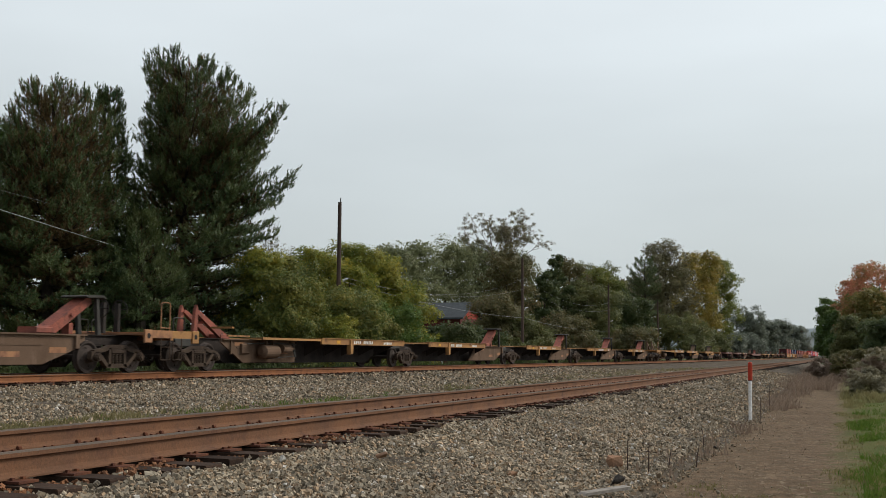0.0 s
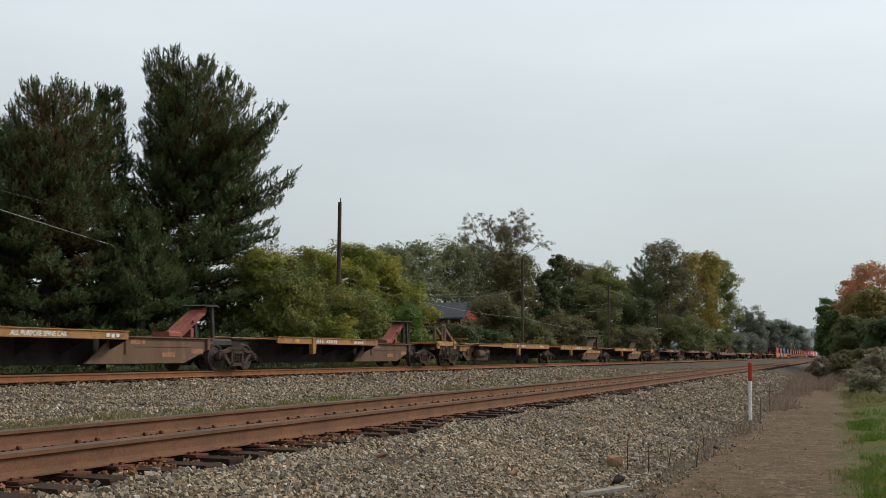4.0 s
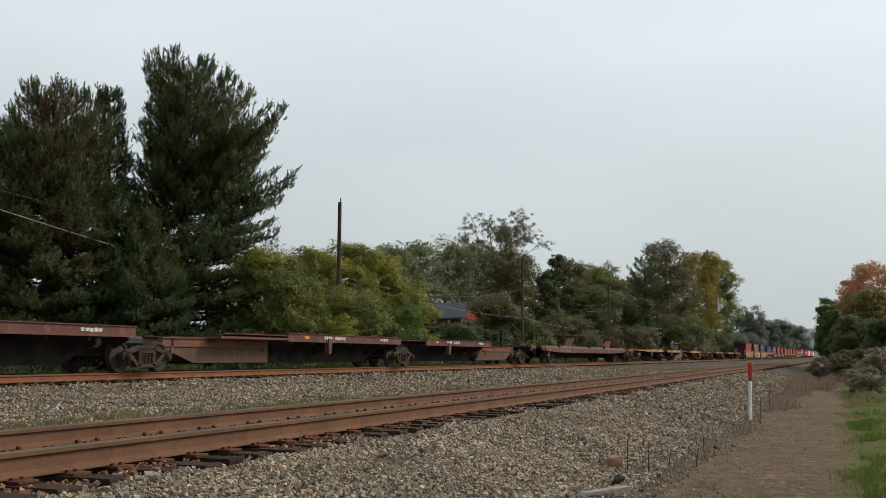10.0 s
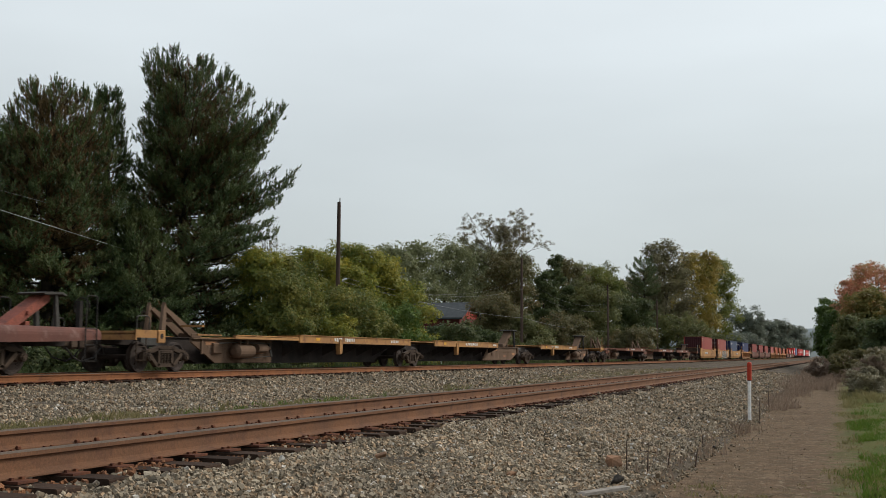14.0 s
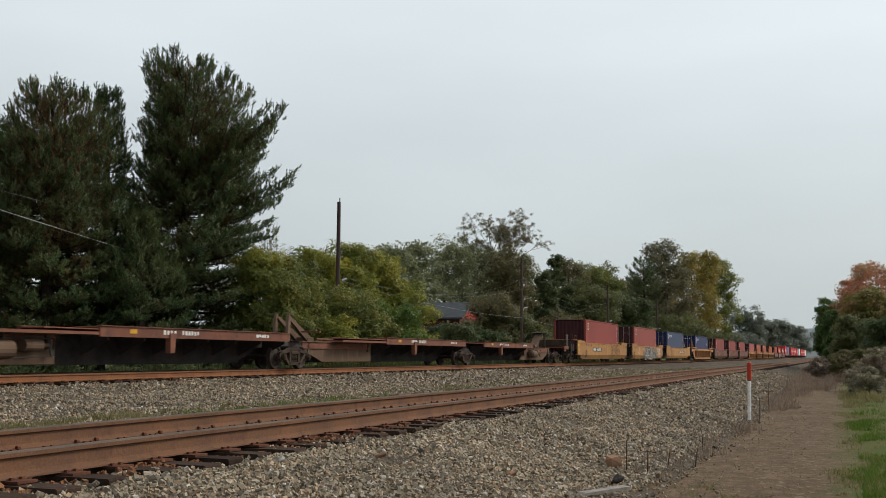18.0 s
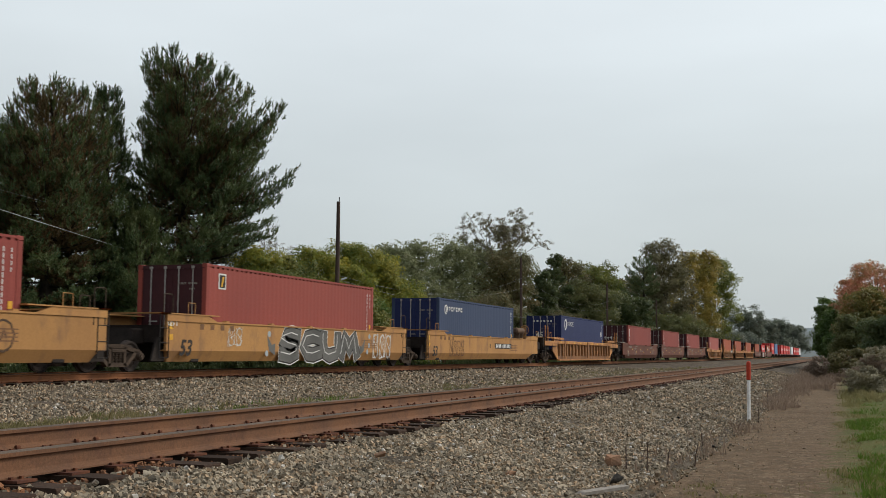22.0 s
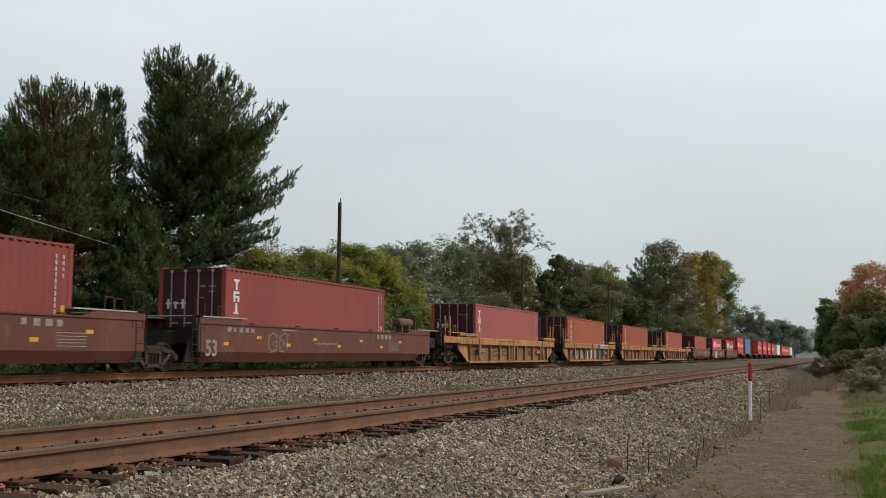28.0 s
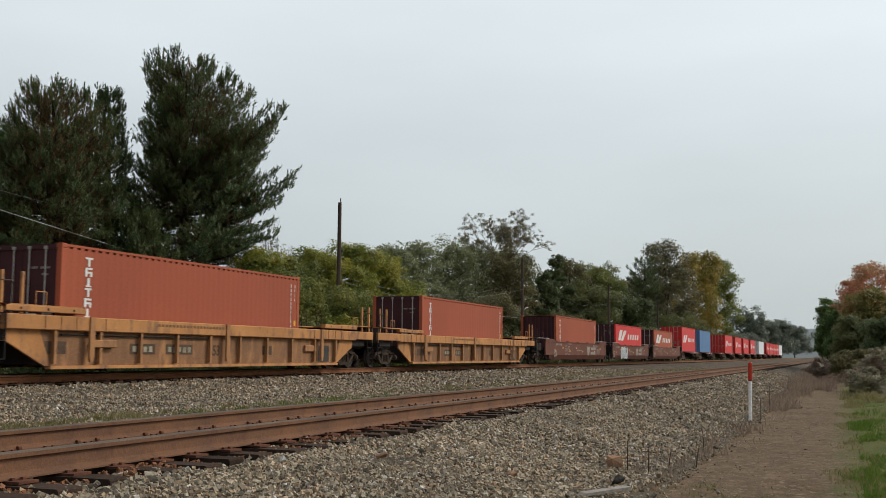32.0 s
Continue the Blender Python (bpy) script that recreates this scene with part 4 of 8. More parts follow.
def land(x, y):
    z = -0.03 + 0.04 * soft_noise(x, y, 0.35) + 0.006 * soft_noise(x, y, 1.1)
    if x > 0.2:
        z += min(0.25, 0.10 * (x - 0.2))
    if x < -24:
        z += min(0.5, 0.05 * (-24 - x))
    if -23 < x < -2.6:
        z -= 0.15
    return z


ground = sheet("ground", steps((-3000, -300, 900), (-300, -60, 40), (-60, -24, 3), (-24, -3, 3), (-3, 4, 0.25), (4, 40, 4), (40, 300, 65), (300, 3000, 900)),
               steps((-400, -20, 60), (-20, 4, 3), (4, 40, 0.35), (40, 130, 2), (130, 600, 25), (600, 4000, 425)), land, EARTH)
tagged(ground, "brown earth path with grass beyond it", "ground", kind="structure")
# the bed's dark colour stands for shade between the stones on it
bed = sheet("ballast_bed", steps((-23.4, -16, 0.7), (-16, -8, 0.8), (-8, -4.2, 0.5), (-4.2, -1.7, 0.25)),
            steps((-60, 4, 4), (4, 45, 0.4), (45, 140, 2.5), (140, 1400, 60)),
            lambda x, y: bed_height(x) + 0.035 * soft_noise(x, y, 1.3) + 0.02 * soft_noise(x, y, 4.0), BED_GAP_SHADE)
tagged(bed, "grey crushed stone ballast under the tracks, darkened as shaded gaps", "ballast", kind="structure")

RAIL = [(-0.0675, 0), (0.0675, 0), (0.0675, 0.011), (0.014, 0.030), (0.009, 0.045), (0.009, 0.130), (0.036, 0.142), (0.0375, 0.170), (0.030, 0.180), (-0.030, 0.180), (-0.0375, 0.170), (-0.036, 0.142), (-0.009, 0.130), (-0.009, 0.045), (-0.014, 0.030), (-0.0675, 0.011)]


def rail_mesh(side_mat):
    s = Shape().loft([[(x, y, z) for x, z in RAIL] for y in (-80, 1300)])
    me = s.mesh("rail", [side_mat, RAILTOP])
    for f in me.polygons:
        if f.center.z > 0.168:
            f.material_index = 1
    return me


def tie_mesh():
    return Shape().box(-1.30, 1.30, -0.115, 0.115, -0.18, 0.0, 0.012).mesh("tie", TIE)


def plate_shape():
    s = Shape().box(-0.18, 0.18, -0.095, 0.095, 0.0, 0.018)
    for sx, sy in ((-1, -1), (1, 1), (1, -1), (-1, 1)):
        s.box(sx * 0.085 - 0.012, sx * 0.085 + 0.012, sy * 0.05 - 0.012, sy * 0.05 + 0.012, 0.018, 0.036)
    return s


def anchor_shape():
    """A spring clip that grips the rail's foot and butts against the tie."""
    return Shape().box(-0.10, 0.10, -0.018, 0.018, -0.02, 0.012).box(0.056, 0.088, -0.02, 0.02, -0.02, 0.040, 0.010).box(-0.095, -0.070, -0.016, 0.016, -0.02, 0.022, 0.005)


def track(name, cx, top, label, count, first, rust):
    tr = thing(name, (cx, 0, top), label, "railway track", kind="structure")
    for sx in (-0.7525, 0.7525):
        part("rail", lambda: rail_mesh(rust), None, tr, "rust-brown steel rail with a worn head", (sx, 0, -0.18), key=("rail", name))
    rnd = random.Random(name)
    y = first
    for i in range(count):
        turn = rnd.uniform(-1.2, 1.2)
        t = part("tie", tie_mesh, TIE, tr, "", (rnd.uniform(-0.06, 0.06), y, -0.20 + rnd.uniform(-0.012, 0.004)), key="tie")
        t.rotation_euler = (0, 0, radians(turn))
        for sx in (-0.7525, 0.7525):
            part("tie_plate", plate_shape, PLATE, tr, "", (sx, y, -0.20), key="plate")
            if i % 2 == 0 and sx < 0 and cx > -10:
                for yo in (-0.14, 0.14):
                    part("rail_anchor", anchor_shape, PLATE, tr, "", (sx, y + yo, -0.18), key="anchor")
        y += rnd.uniform(0.49, 0.545)
    rest = Shape()
    while y < 220:
        rest.box(-1.3, 1.3, y - 0.115, y + 0.115, -0.38, -0.20)
        for sx in (-0.7525, 0.7525):
            rest.box(sx - 0.17, sx + 0.17, y - 0.1, y + 0.1, -0.20, -0.18)
        y += 0.52
    far = part("ties_beyond", rest, TIE, tr)
    far["kind"] = "stuff"
    return tr


# ------------------------------------------------------------------ gravel
CUBE = np.array([(-1, -1, -1), (1, -1, -1), (1, 1, -1), (-1, 1, -1), (-1, -1, 1), (1, -1, 1), (1, 1, 1), (-1, 1, 1)], float) * 0.5
CUBE_F = np.array([(3, 2, 1, 0), (4, 5, 6, 7), (0, 1, 5, 4), (1, 2, 6, 5), (2, 3, 7, 6), (3, 0, 4, 7)])
OCTA = np.array([(1, 0, 0), (0, 1, 0), (-1, 0, 0), (0, -1, 0), (0, 0, 1), (0, 0, -1)], float) * 0.62
TETRA = np.array([(1, 1, 1), (1, -1, -1), (-1, 1, -1), (-1, -1, 1)], float) * 0.50
TETRA_F = np.array([(0, 1, 2), (0, 3, 1), (0, 2, 3), (1, 3, 2)])
OCTA_F = np.array([(0, 1, 4), (1, 2, 4), (2, 3, 4), (3, 0, 4), (1, 0, 5), (2, 1, 5), (3, 2, 5), (0, 3, 5)])


def random_turns(rng, n):
    q = rng.normal(size=(n, 4))
    q /= np.linalg.norm(q, axis=1)[:, None]
    w, x, y, z = q.T
    return np.stack([np.stack([1 - 2 * (y * y + z * z), 2 * (x * y - z * w), 2 * (x * z + y * w)], -1),
                     np.stack([2 * (x * y + z * w), 1 - 2 * (x * x + z * z), 2 * (y * z - x * w)], -1),
                     np.stack([2 * (x * z - y * w), 2 * (y * z + x * w), 1 - 2 * (x * x + y * y)], -1)], 1)


def stones(rng, x0, x1, y0, y1, per_m2, size, skip=(), k=OCTA):
    n = int((x1 - x0) * (y1 - y0) * per_m2)
    x, y = rng.uniform(x0, x1, n), rng.uniform(y0, y1, n)
    keep = np.ones(n, bool)
    for a, b in skip:
        keep &= ~((x > a) & (x < b))
    if y0 < 8:
        keep &= y > 5.2 + (x + 4.7) * 1.5      # nothing of the slope shows nearer than this
    x, y = x[keep], y[keep]
    n = len(x)
    z = np.interp(x, [-23.4, -21.2, -18.1, -17.6, -15.6, -12.0, -9.6, -8.0, -5.2, -4.9, -4.55, -2.1, -1.7], [0.02, 0.58, 0.59, 0.535, 0.42, 0.33, 0.34, 0.43, 0.435, 0.428, 0.408, 0.03, -0.02])
    bumps = 0.03 * np.sin(x * 2.3 + 1.7 * np.sin(y * 0.9)) * np.sin(y * 1.9 + x)
    s = size * np.clip(rng.lognormal(0, 0.25, n), 0.55, 1.8)
    dims = s[:, None] * rng.uniform(0.68, 1.15, (n, 3))
    v = k[None] * (1 + rng.uniform(-0.26, 0.26, (n, len(k), 3))) + rng.uniform(-0.08, 0.08, (n, len(k), 3))
    v = np.einsum("nij,nkj->nki", random_turns(rng, n), v * dims[:, None])
    v += np.stack([x, y, z + bumps + rng.uniform(-0.012, 0.03, n)], -1)[:, None]
    return v.reshape(-1, 3)


def gravel():
    rng = np.random.default_rng(11)
    rails = ((-6.87, -6.69), (-5.37, -5.18))
    near = [stones(rng, -4.70, -1.95, 4.6, 12.5, 1750, 0.0255, k=CUBE), stones(rng, -6.6, -5.15, 4.6, 12.5, 420, 0.027, rails, CUBE), stones(rng, -5.0, -4.7, 4.6, 12.5, 240, 0.026, k=CUBE)]
    far = [stones(rng, -4.75, -2.0, 12.5, 20, 620, 0.041), stones(rng, -8.3, -4.70, 12.5, 22, 150, 0.042, rails), stones(rng, -5.0, -4.6, 12.5, 40, 170, 0.042), stones(rng, -17.75, -8.2, 11, 22, 135, 0.050),
           stones(rng, -2.3, -1.7, 5, 30, 170, 0.030), stones(rng, -1.75, -1.2, 6, 26, 14, 0.024), stones(rng, -1.5, 0.2, 7, 26, 3, 0.018)]
    farther = [stones(rng, -17.75, -8.2, 22, 32, 130, 0.060, k=TETRA), stones(rng, -4.8, -2.1, 20, 34, 300, 0.055, k=TETRA), stones(rng, -4.9, -2.2, 34, 70, 90, 0.08, k=TETRA), stones(rng, -8.3, -4.7, 22, 55, 60, 0.065, rails, TETRA),
               stones(rng, -17.75, -8.2, 32, 75, 35, 0.085, k=TETRA)]
    v = np.concatenate(near)
    f = (CUBE_F[None] + np.arange(len(v) // 8)[:, None, None] * 8).reshape(-1, 4)
    tagged(new("ballast_stones_near", quick_mesh("ballast_stones_near", v, f, STONE)), "loose grey and brown crushed stones of the ballast", "gravel", kind="stuff")
    rusty = [stones(rng, -5.18, -4.86, 5, 14, 420, 0.024, k=CUBE), stones(rng, -6.7, -5.37, 5, 14, 120, 0.026, k=CUBE)]
    v = np.concatenate(rusty)
    f = (CUBE_F[None] + np.arange(len(v) // 8)[:, None, None] * 8).reshape(-1, 4)
    tagged(new("rusty_stones", quick_mesh("rusty_stones", v, f, RUSTY_BED)), "rust-stained crushed stones beside the rail", "gravel", kind="stuff")
    v = np.concatenate(far)
    f = (OCTA_F[None] + np.arange(len(v) // 6)[:, None, None] * 6).reshape(-1, 3)
    w = np.concatenate(farther)
    g = (TETRA_F[None] + np.arange(len(w) // 4)[:, None, None] * 4).reshape(-1, 3) + len(v)
    v, f = np.concatenate([v, w]), np.concatenate([f, g])
    tagged(new("ballast_stones", quick_mesh("ballast_stones", v, f, STONE, 3)), "loose grey and brown crushed stones of the ballast", "gravel", kind="stuff")


# ------------------------------------------------------------------ plants
def leaf_cards(rng, pos, out, size):
    """Small pointed leaves, three corners each, that mostly face outwards."""
    n = len(pos)
    nrm = out * 1.0 + rng.normal(size=(n, 3)) * 0.55 + np.array([0, 0, 0.45])
    nrm /= np.linalg.norm(nrm, axis=1)[:, None]
    a = np.cross(nrm, rng.normal(size=(n, 3)))
    a /= np.linalg.norm(a, axis=1)[:, None] + 1e-9
    b = np.cross(nrm, a)
    s = size * rng.uniform(0.6, 1.4, n)[:, None]
    v = np.stack([pos - a * s * 0.55 - b * s * 0.22, pos + b * s * 0.5, pos + a * s * 0.55 - b * s * 0.22], 1)
    return v.reshape(-1, 3)


def crown_mesh(name, seed, lobes, count, size, mat, shell=0.45):
    """A crown: leaves in clumps that sit on smaller bulges of the given lobes (x, y, z, rx, ry, rz)."""
    rng = np.random.default_rng(seed)
    lobes = np.array(lobes, float)
    low = lobes[:, 2].min() - 0.5
    # each lobe breaks into bulges of its own
    m = 7
    d0 = rng.normal(size=(len(lobes), m, 3))
    d0[:, :, 2] = np.abs(d0[:, :, 2]) * 0.9 - 0.15
    d0 /= np.linalg.norm(d0, axis=2)[:, :, None]
    bul = lobes[:, None, :3] + d0 * lobes[:, None, 3:] * 0.72
    rad = lobes[:, None, 3:].mean(-1) * rng.uniform(0.30, 0.58, (len(lobes), m))
    bul, rad, dirs = bul.reshape(-1, 3), rad.reshape(-1), d0.reshape(-1, 3)
    w = rad ** 2
    clumps = max(40, count // 26)
    which = rng.choice(len(bul), clumps, p=w / w.sum())
    d = rng.normal(size=(clumps, 3)) + dirs[which] * 0.7 + np.array([0, 0, 0.25])
    d /= np.linalg.norm(d, axis=1)[:, None]
    r = shell + (1.05 - shell) * rng.random(clumps) ** 0.5
    cp = bul[which] + d * (rad[which] * r)[:, None] * np.array([1, 1, 0.85])
    inner = rng.random(clumps) < 0.24
    pick = rng.choice(len(lobes), clumps)
    cp[inner] = (lobes[pick, :3] + rng.uniform(-0.6, 0.6, (clumps, 3)) * lobes[pick, 3:])[inner]
    cp[:, 2] = np.maximum(cp[:, 2], low)
    spread = rad[which] * 0.20 + size * 0.7
    per = rng.poisson(count / clumps, clumps) + 3
    idx = np.repeat(np.arange(clumps), per)
    jit = np.clip(rng.normal(size=(len(idx), 3)), -1.5, 1.5) * spread[idx][:, None] * np.array([1, 1, 0.7])
    pos = cp[idx] + jit
    out = jit / (spread[idx][:, None]) * 0.35 + d[idx]
    v = leaf_cards(rng, pos, out, size)
    return quick_mesh(name, v, np.arange(len(v)).reshape(-1, 3), mat, 3)


def tree(name, label, x, y, height, width, mat, leaf, count, seed, form="round", base=0.3, trunk=True, group=""):
    """A broadleaved tree or shrub: tapered trunk, limbs, and a crown of many leaves in uneven lobes."""
    rnd = random.Random(seed)
    t = thing(name, (x, y, base - 0.1), label, "shrub" if form in ("bush", "low") else "tree", group)
    h = height - base + 0.1
    lobes = []
    low = {"round": 0.30, "bush": 0.06, "tall": 0.12, "low": 0.02, "spare": 0.42, "cone": 0.05}[form]
    k = {"round": 15, "bush": 13, "tall": 18, "low": 26, "spare": 16, "cone": 22}[form]
    for i in range(k):
        u = (i + rnd.random() * 0.8) / k
        z = h * (low + (1 - low) * (0.08 + 0.84 * u))
        if form == "cone":
            r = width * 0.5 * (1.03 - u) * 0.8 + 0.15
        elif form in ("bush", "low"):
            r = width * 0.5 * math.sqrt(max(0.05, 1 - (0.95 * u) ** 2.5)) * 0.66
        else:
            r = width * 0.5 * math.sqrt(max(0.06, 1 - (1.75 * u - 0.75) ** 2)) * 0.62
        a = i * 2.4 + rnd.uniform(-0.5, 0.5)
        s = width * rnd.uniform(0.15, 0.25) * (1.0 - 0.75 * u if form == "cone" else 1)
        s = min(s, h * 0.3)
        if form == "low":
            r, z, s = width * 0.5 * rnd.random() ** 0.6, h * rnd.uniform(0.15, 1.0) ** 1.3, min(width, 2 * h) * rnd.uniform(0.06, 0.17)
        lobes.append((math.cos(a) * r, math.sin(a) * r, min(z, h - s * 0.75), s, s, s * rnd.uniform(0.65, 0.95)))
    if form in ("round", "tall", "bush"):
        for f in (0.22, 0.40, 0.58, 0.74):
            lobes.append((rnd.uniform(-0.08, 0.08) * width, rnd.uniform(-0.08, 0.08) * width, h * (low + (1 - low) * f), width * 0.33, width * 0.33, h * (1 - low) * 0.20))
    if form == "spare":
        s, ends = Shape(), []
        tr = max(0.05, height * 0.011)

        def fork(p, d, ln, r, depth):
            q = p + d * ln
            s.rod(p, q, r, 5 if depth < 2 else 3, r * 0.65)
            if depth >= 3:
                ends.append(q)
            if depth == 5:
                return
            for _ in range(rnd.choice((2, 3)) if depth else 7):
                w = Vector((rnd.gauss(0, 1), rnd.gauss(0, 1), rnd.gauss(0, 0.5)))
                e = (d + w * (0.36 if depth else 0.40) + Vector((0, 0, 0.10))).normalized()
                fork(q, e, ln * rnd.uniform(0.62, 0.85) * (1.0 if depth else 0.42), r * 0.58, depth + 1)

        fork(Vector((0, 0, 0)), Vector((0.02, 0.01, 1)).normalized(), h * 0.42, tr, 0)
        top = max(e.z for e in ends)
        for i, v in enumerate(s.v):
            s.v[i] = (v[0] * width / max(1.0, h * 0.55), v[1] * width / max(1.0, h * 0.55), v[2] * h / top)
        lobes = [(e.x * width / max(1.0, h * 0.55), e.y * width / max(1.0, h * 0.55), e.z * h / top, leaf * 5, leaf * 5, leaf * 4) for e in ends]
        part("trunk", s, TWIG, t, "grey trunk and bare twigs")
    elif trunk:
        s = Shape()
        tr = max(0.06, height * 0.014)
        lean = (rnd.uniform(-0.03, 0.03) * h, rnd.uniform(-0.03, 0.03) * h)
        top = h * 0.86
        spine = [(lean[0] * q * q, lean[1] * q * q, top * q) for q in (0, 0.25, 0.5, 0.75, 1.0)]
        s.pipe(spine, [tr * 1.25, tr, tr * 0.75, tr * 0.45, tr * 0.18], 7)
        for lx, ly, lz, r, *_ in lobes[:16]:
            z0 = max(h * 0.12, lz - 0.45 * math.hypot(lx, ly) - 0.06 * h)
            q = min(1.0, z0 / top)
            p0 = (lean[0] * q * q, lean[1] * q * q, z0)
            mid = (lx * 0.55, ly * 0.55, z0 + (lz - z0) * 0.6)
            s.pipe([p0, mid, (lx, ly, lz)], [tr * 0.38, tr * 0.24, tr * 0.09], 5)
        part("trunk", s, BARK, t, "grey-brown trunk and limbs")
    me = crown_mesh("crown", seed, lobes, int(count * 1.65), leaf * 0.87, mat)
    part("crown", me, mat, t)
    return t


def tufts(rng, pos, axis, length, radius, needles, width):
    """Bottle-brush needle tufts: needles all round a short twig, leaning towards its tip."""
    n = len(pos)
    axis = axis / np.linalg.norm(axis, axis=1)[:, None]
    a, ln, rd = np.repeat(axis, needles, 0), np.repeat(length, needles)[:, None], np.repeat(radius, needles)[:, None]
    k = n * needles
    along = rng.random(k)[:, None]
    out = np.cross(a, rng.normal(size=(k, 3)))
    out /= np.linalg.norm(out, axis=1)[:, None] + 1e-9
    root = np.repeat(pos, needles, 0) + a * (along - 0.5) * ln
    way = out * rng.uniform(0.5, 1.05, (k, 1)) + a * rng.uniform(0.5, 1.1, (k, 1))
    tip = root + way * rd * (1.15 - 0.45 * along)
    side = np.cross(a, out) * width * rng.uniform(0.7, 1.3, (k, 1))
    return np.stack([root + side, tip, root - side], 1).reshape(-1, 3)


def pine(x, y, height, seed, right, left, bare=1.2, dense=1.0, limbs=(), brown=0.5):
    """A white pine: whorls of limbs, level low down and upswept near the top, each with side twigs that end in needle tufts.

    right and left give the spread (height, reach) of the crown on the open side and on the crowded side."""
    rng = np.random.default_rng(seed)
    t = thing("pine_tree", (x, y, 0.2), "tall dark green white pine with browning inner needles", "tree", "pines behind the line")
    h = height - 0.2
    s = Shape()
    s.pipe([(0, 0, 0), (0.1, 0, h * 0.35), (0, 0.1, h * 0.7), (0, 0, h * 0.95)], [0.34, 0.26, 0.15, 0.03], 8)
    rz, rr = zip(*right)
    lz, lr = zip(*left)

    def spread(z, a):
        c = math.cos(a - 0.6)
        R, L = np.interp(z, rz, rr), np.interp(z, lz, lr)
        return 0.5 * (R + L) * (1 - abs(c)) + (R if c > 0 else L) * abs(c)

    boughs = []
    z = bare + 0.3
    while z < h:
        u = (z - bare) / (h - bare)
        m = 7 if u < 0.5 else 8
        for a in rng.uniform(0, math.tau) + np.arange(m) * math.tau / m + rng.normal(0, 0.25, m):
            zt = min(h, z + rng.uniform(-0.28, 0.28))
            r = max(0.15, spread(zt, a) * rng.uniform(0.74, 1.04) - 0.15)
            boughs.append((a, r, zt, r * (0.10 + 0.62 * u ** 2.0) + rng.uniform(-0.1, 0.15)))
        z += (rng.uniform(0.74, 1.0) if u < 0.5 else rng.uniform(0.44, 0.60)) / dense
    for lz_, reach, a, rise in limbs:
        boughs.append((a, reach, lz_ + rise, rise))
    pos, axis, size, tone = [], [], [], []
    for a, r, zt, rise in boughs:
        u = min(1.0, zt / h)
        d, e = Vector((math.cos(a), math.sin(a), 0)), Vector((-math.sin(a), math.cos(a), 0))
        z0 = max(bare * 0.6, zt - rise)
        bow = lambda q: d * (r * q) + Vector((0, 0, z0 + (zt - z0) * q ** 1.6 - 0.05 * r * math.sin(math.pi * q)))
        s.pipe([bow(0), bow(0.35), bow(0.7), bow(1.0)], [0.06 * (1.25 - u), 0.045 * (1.2 - u) + 0.006, 0.022, 0.008], 4)
        q, sgn = 0.22, 1
        up = 0.45 + 1.0 * u ** 2
        while q < 1.0:
            p0 = bow(q)
            ln = (0.30 * r * (1.15 - q) + 0.30) * rng.uniform(0.7, 1.15)
            w = (d * rng.uniform(0.5, 1.0) + e * sgn * rng.uniform(0.6, 1.0) + Vector((0, 0, rng.uniform(0.0, 0.3) + 0.5 * u * u))).normalized()
            s.rod(p0, p0 + w * ln, 0.010, 3, 0.004)
            k = max(2, int(ln / 0.19))
            for i in range(1, k + 1):
                f = i / k
                p = p0 + w * (ln * f) + Vector(rng.normal(0, 0.07, 3)) + Vector((0, 0, abs(rng.normal(0.0, 0.16)) if u < 0.5 else rng.normal(0.02, 0.11)))
                pos.append(p)
                axis.append(w * 0.9 + Vector((0, 0, up)) + Vector(rng.normal(0, 0.35, 3)))
                size.append(rng.uniform(0.8, 1.15))
                tone.append((q * 0.6 + 0.4 * f) - brown * 0.72 * (0.25 + 0.9 * u) + rng.normal(0, 0.13))
            sgn = -sgn
            q += max(0.024, (0.085 if u < 0.5 else 0.12) / r) * rng.uniform(0.8, 1.25)
        for i in range(3 if u > 0.5 else 0):     # candles stand up from the tips of the upper boughs
            p = bow(rng.uniform(0.75, 1.0)) + Vector(rng.normal(0, 0.12, 3))
            for j in range(2):
                pos.append(p + Vector((0, 0, 0.12 + 0.26 * j)))
                axis.append(d * 0.12 + Vector((0, 0, 1)))
                size.append(1.1 - 0.3 * j)
                tone.append(1.0)
        for i in range(4):
            pos.append(bow(1.0) + Vector(rng.normal(0, 0.10, 3)))
            axis.append(d * (0.7 - 0.6 * u) + Vector((0, 0, up + 0.2)) + Vector(rng.normal(0, 0.15, 3)))
            size.append(rng.uniform(1.0, 1.35))
            tone.append(1.0)
    pos, axis, size, tone = (np.array(q, float) for q in (pos, axis, size, tone))
    part("trunk", s, BARK, t, "dark trunk with upswept limbs")
    live = tone > 0.12
    for name, pick, mat, lab in (("needles", live, PINE, ""), ("inner_needles", ~live, PINE_BROWN, "browning older needles near the trunk")):
        p, a, sz = pos[pick], axis[pick], size[pick]
        v = tufts(rng, p, a, 0.40 * sz, 0.155 * sz, 20, 0.020)
        part(name, quick_mesh(name, v, np.arange(len(v)).reshape(-1, 3), mat, 3), mat, t, lab)
    return t


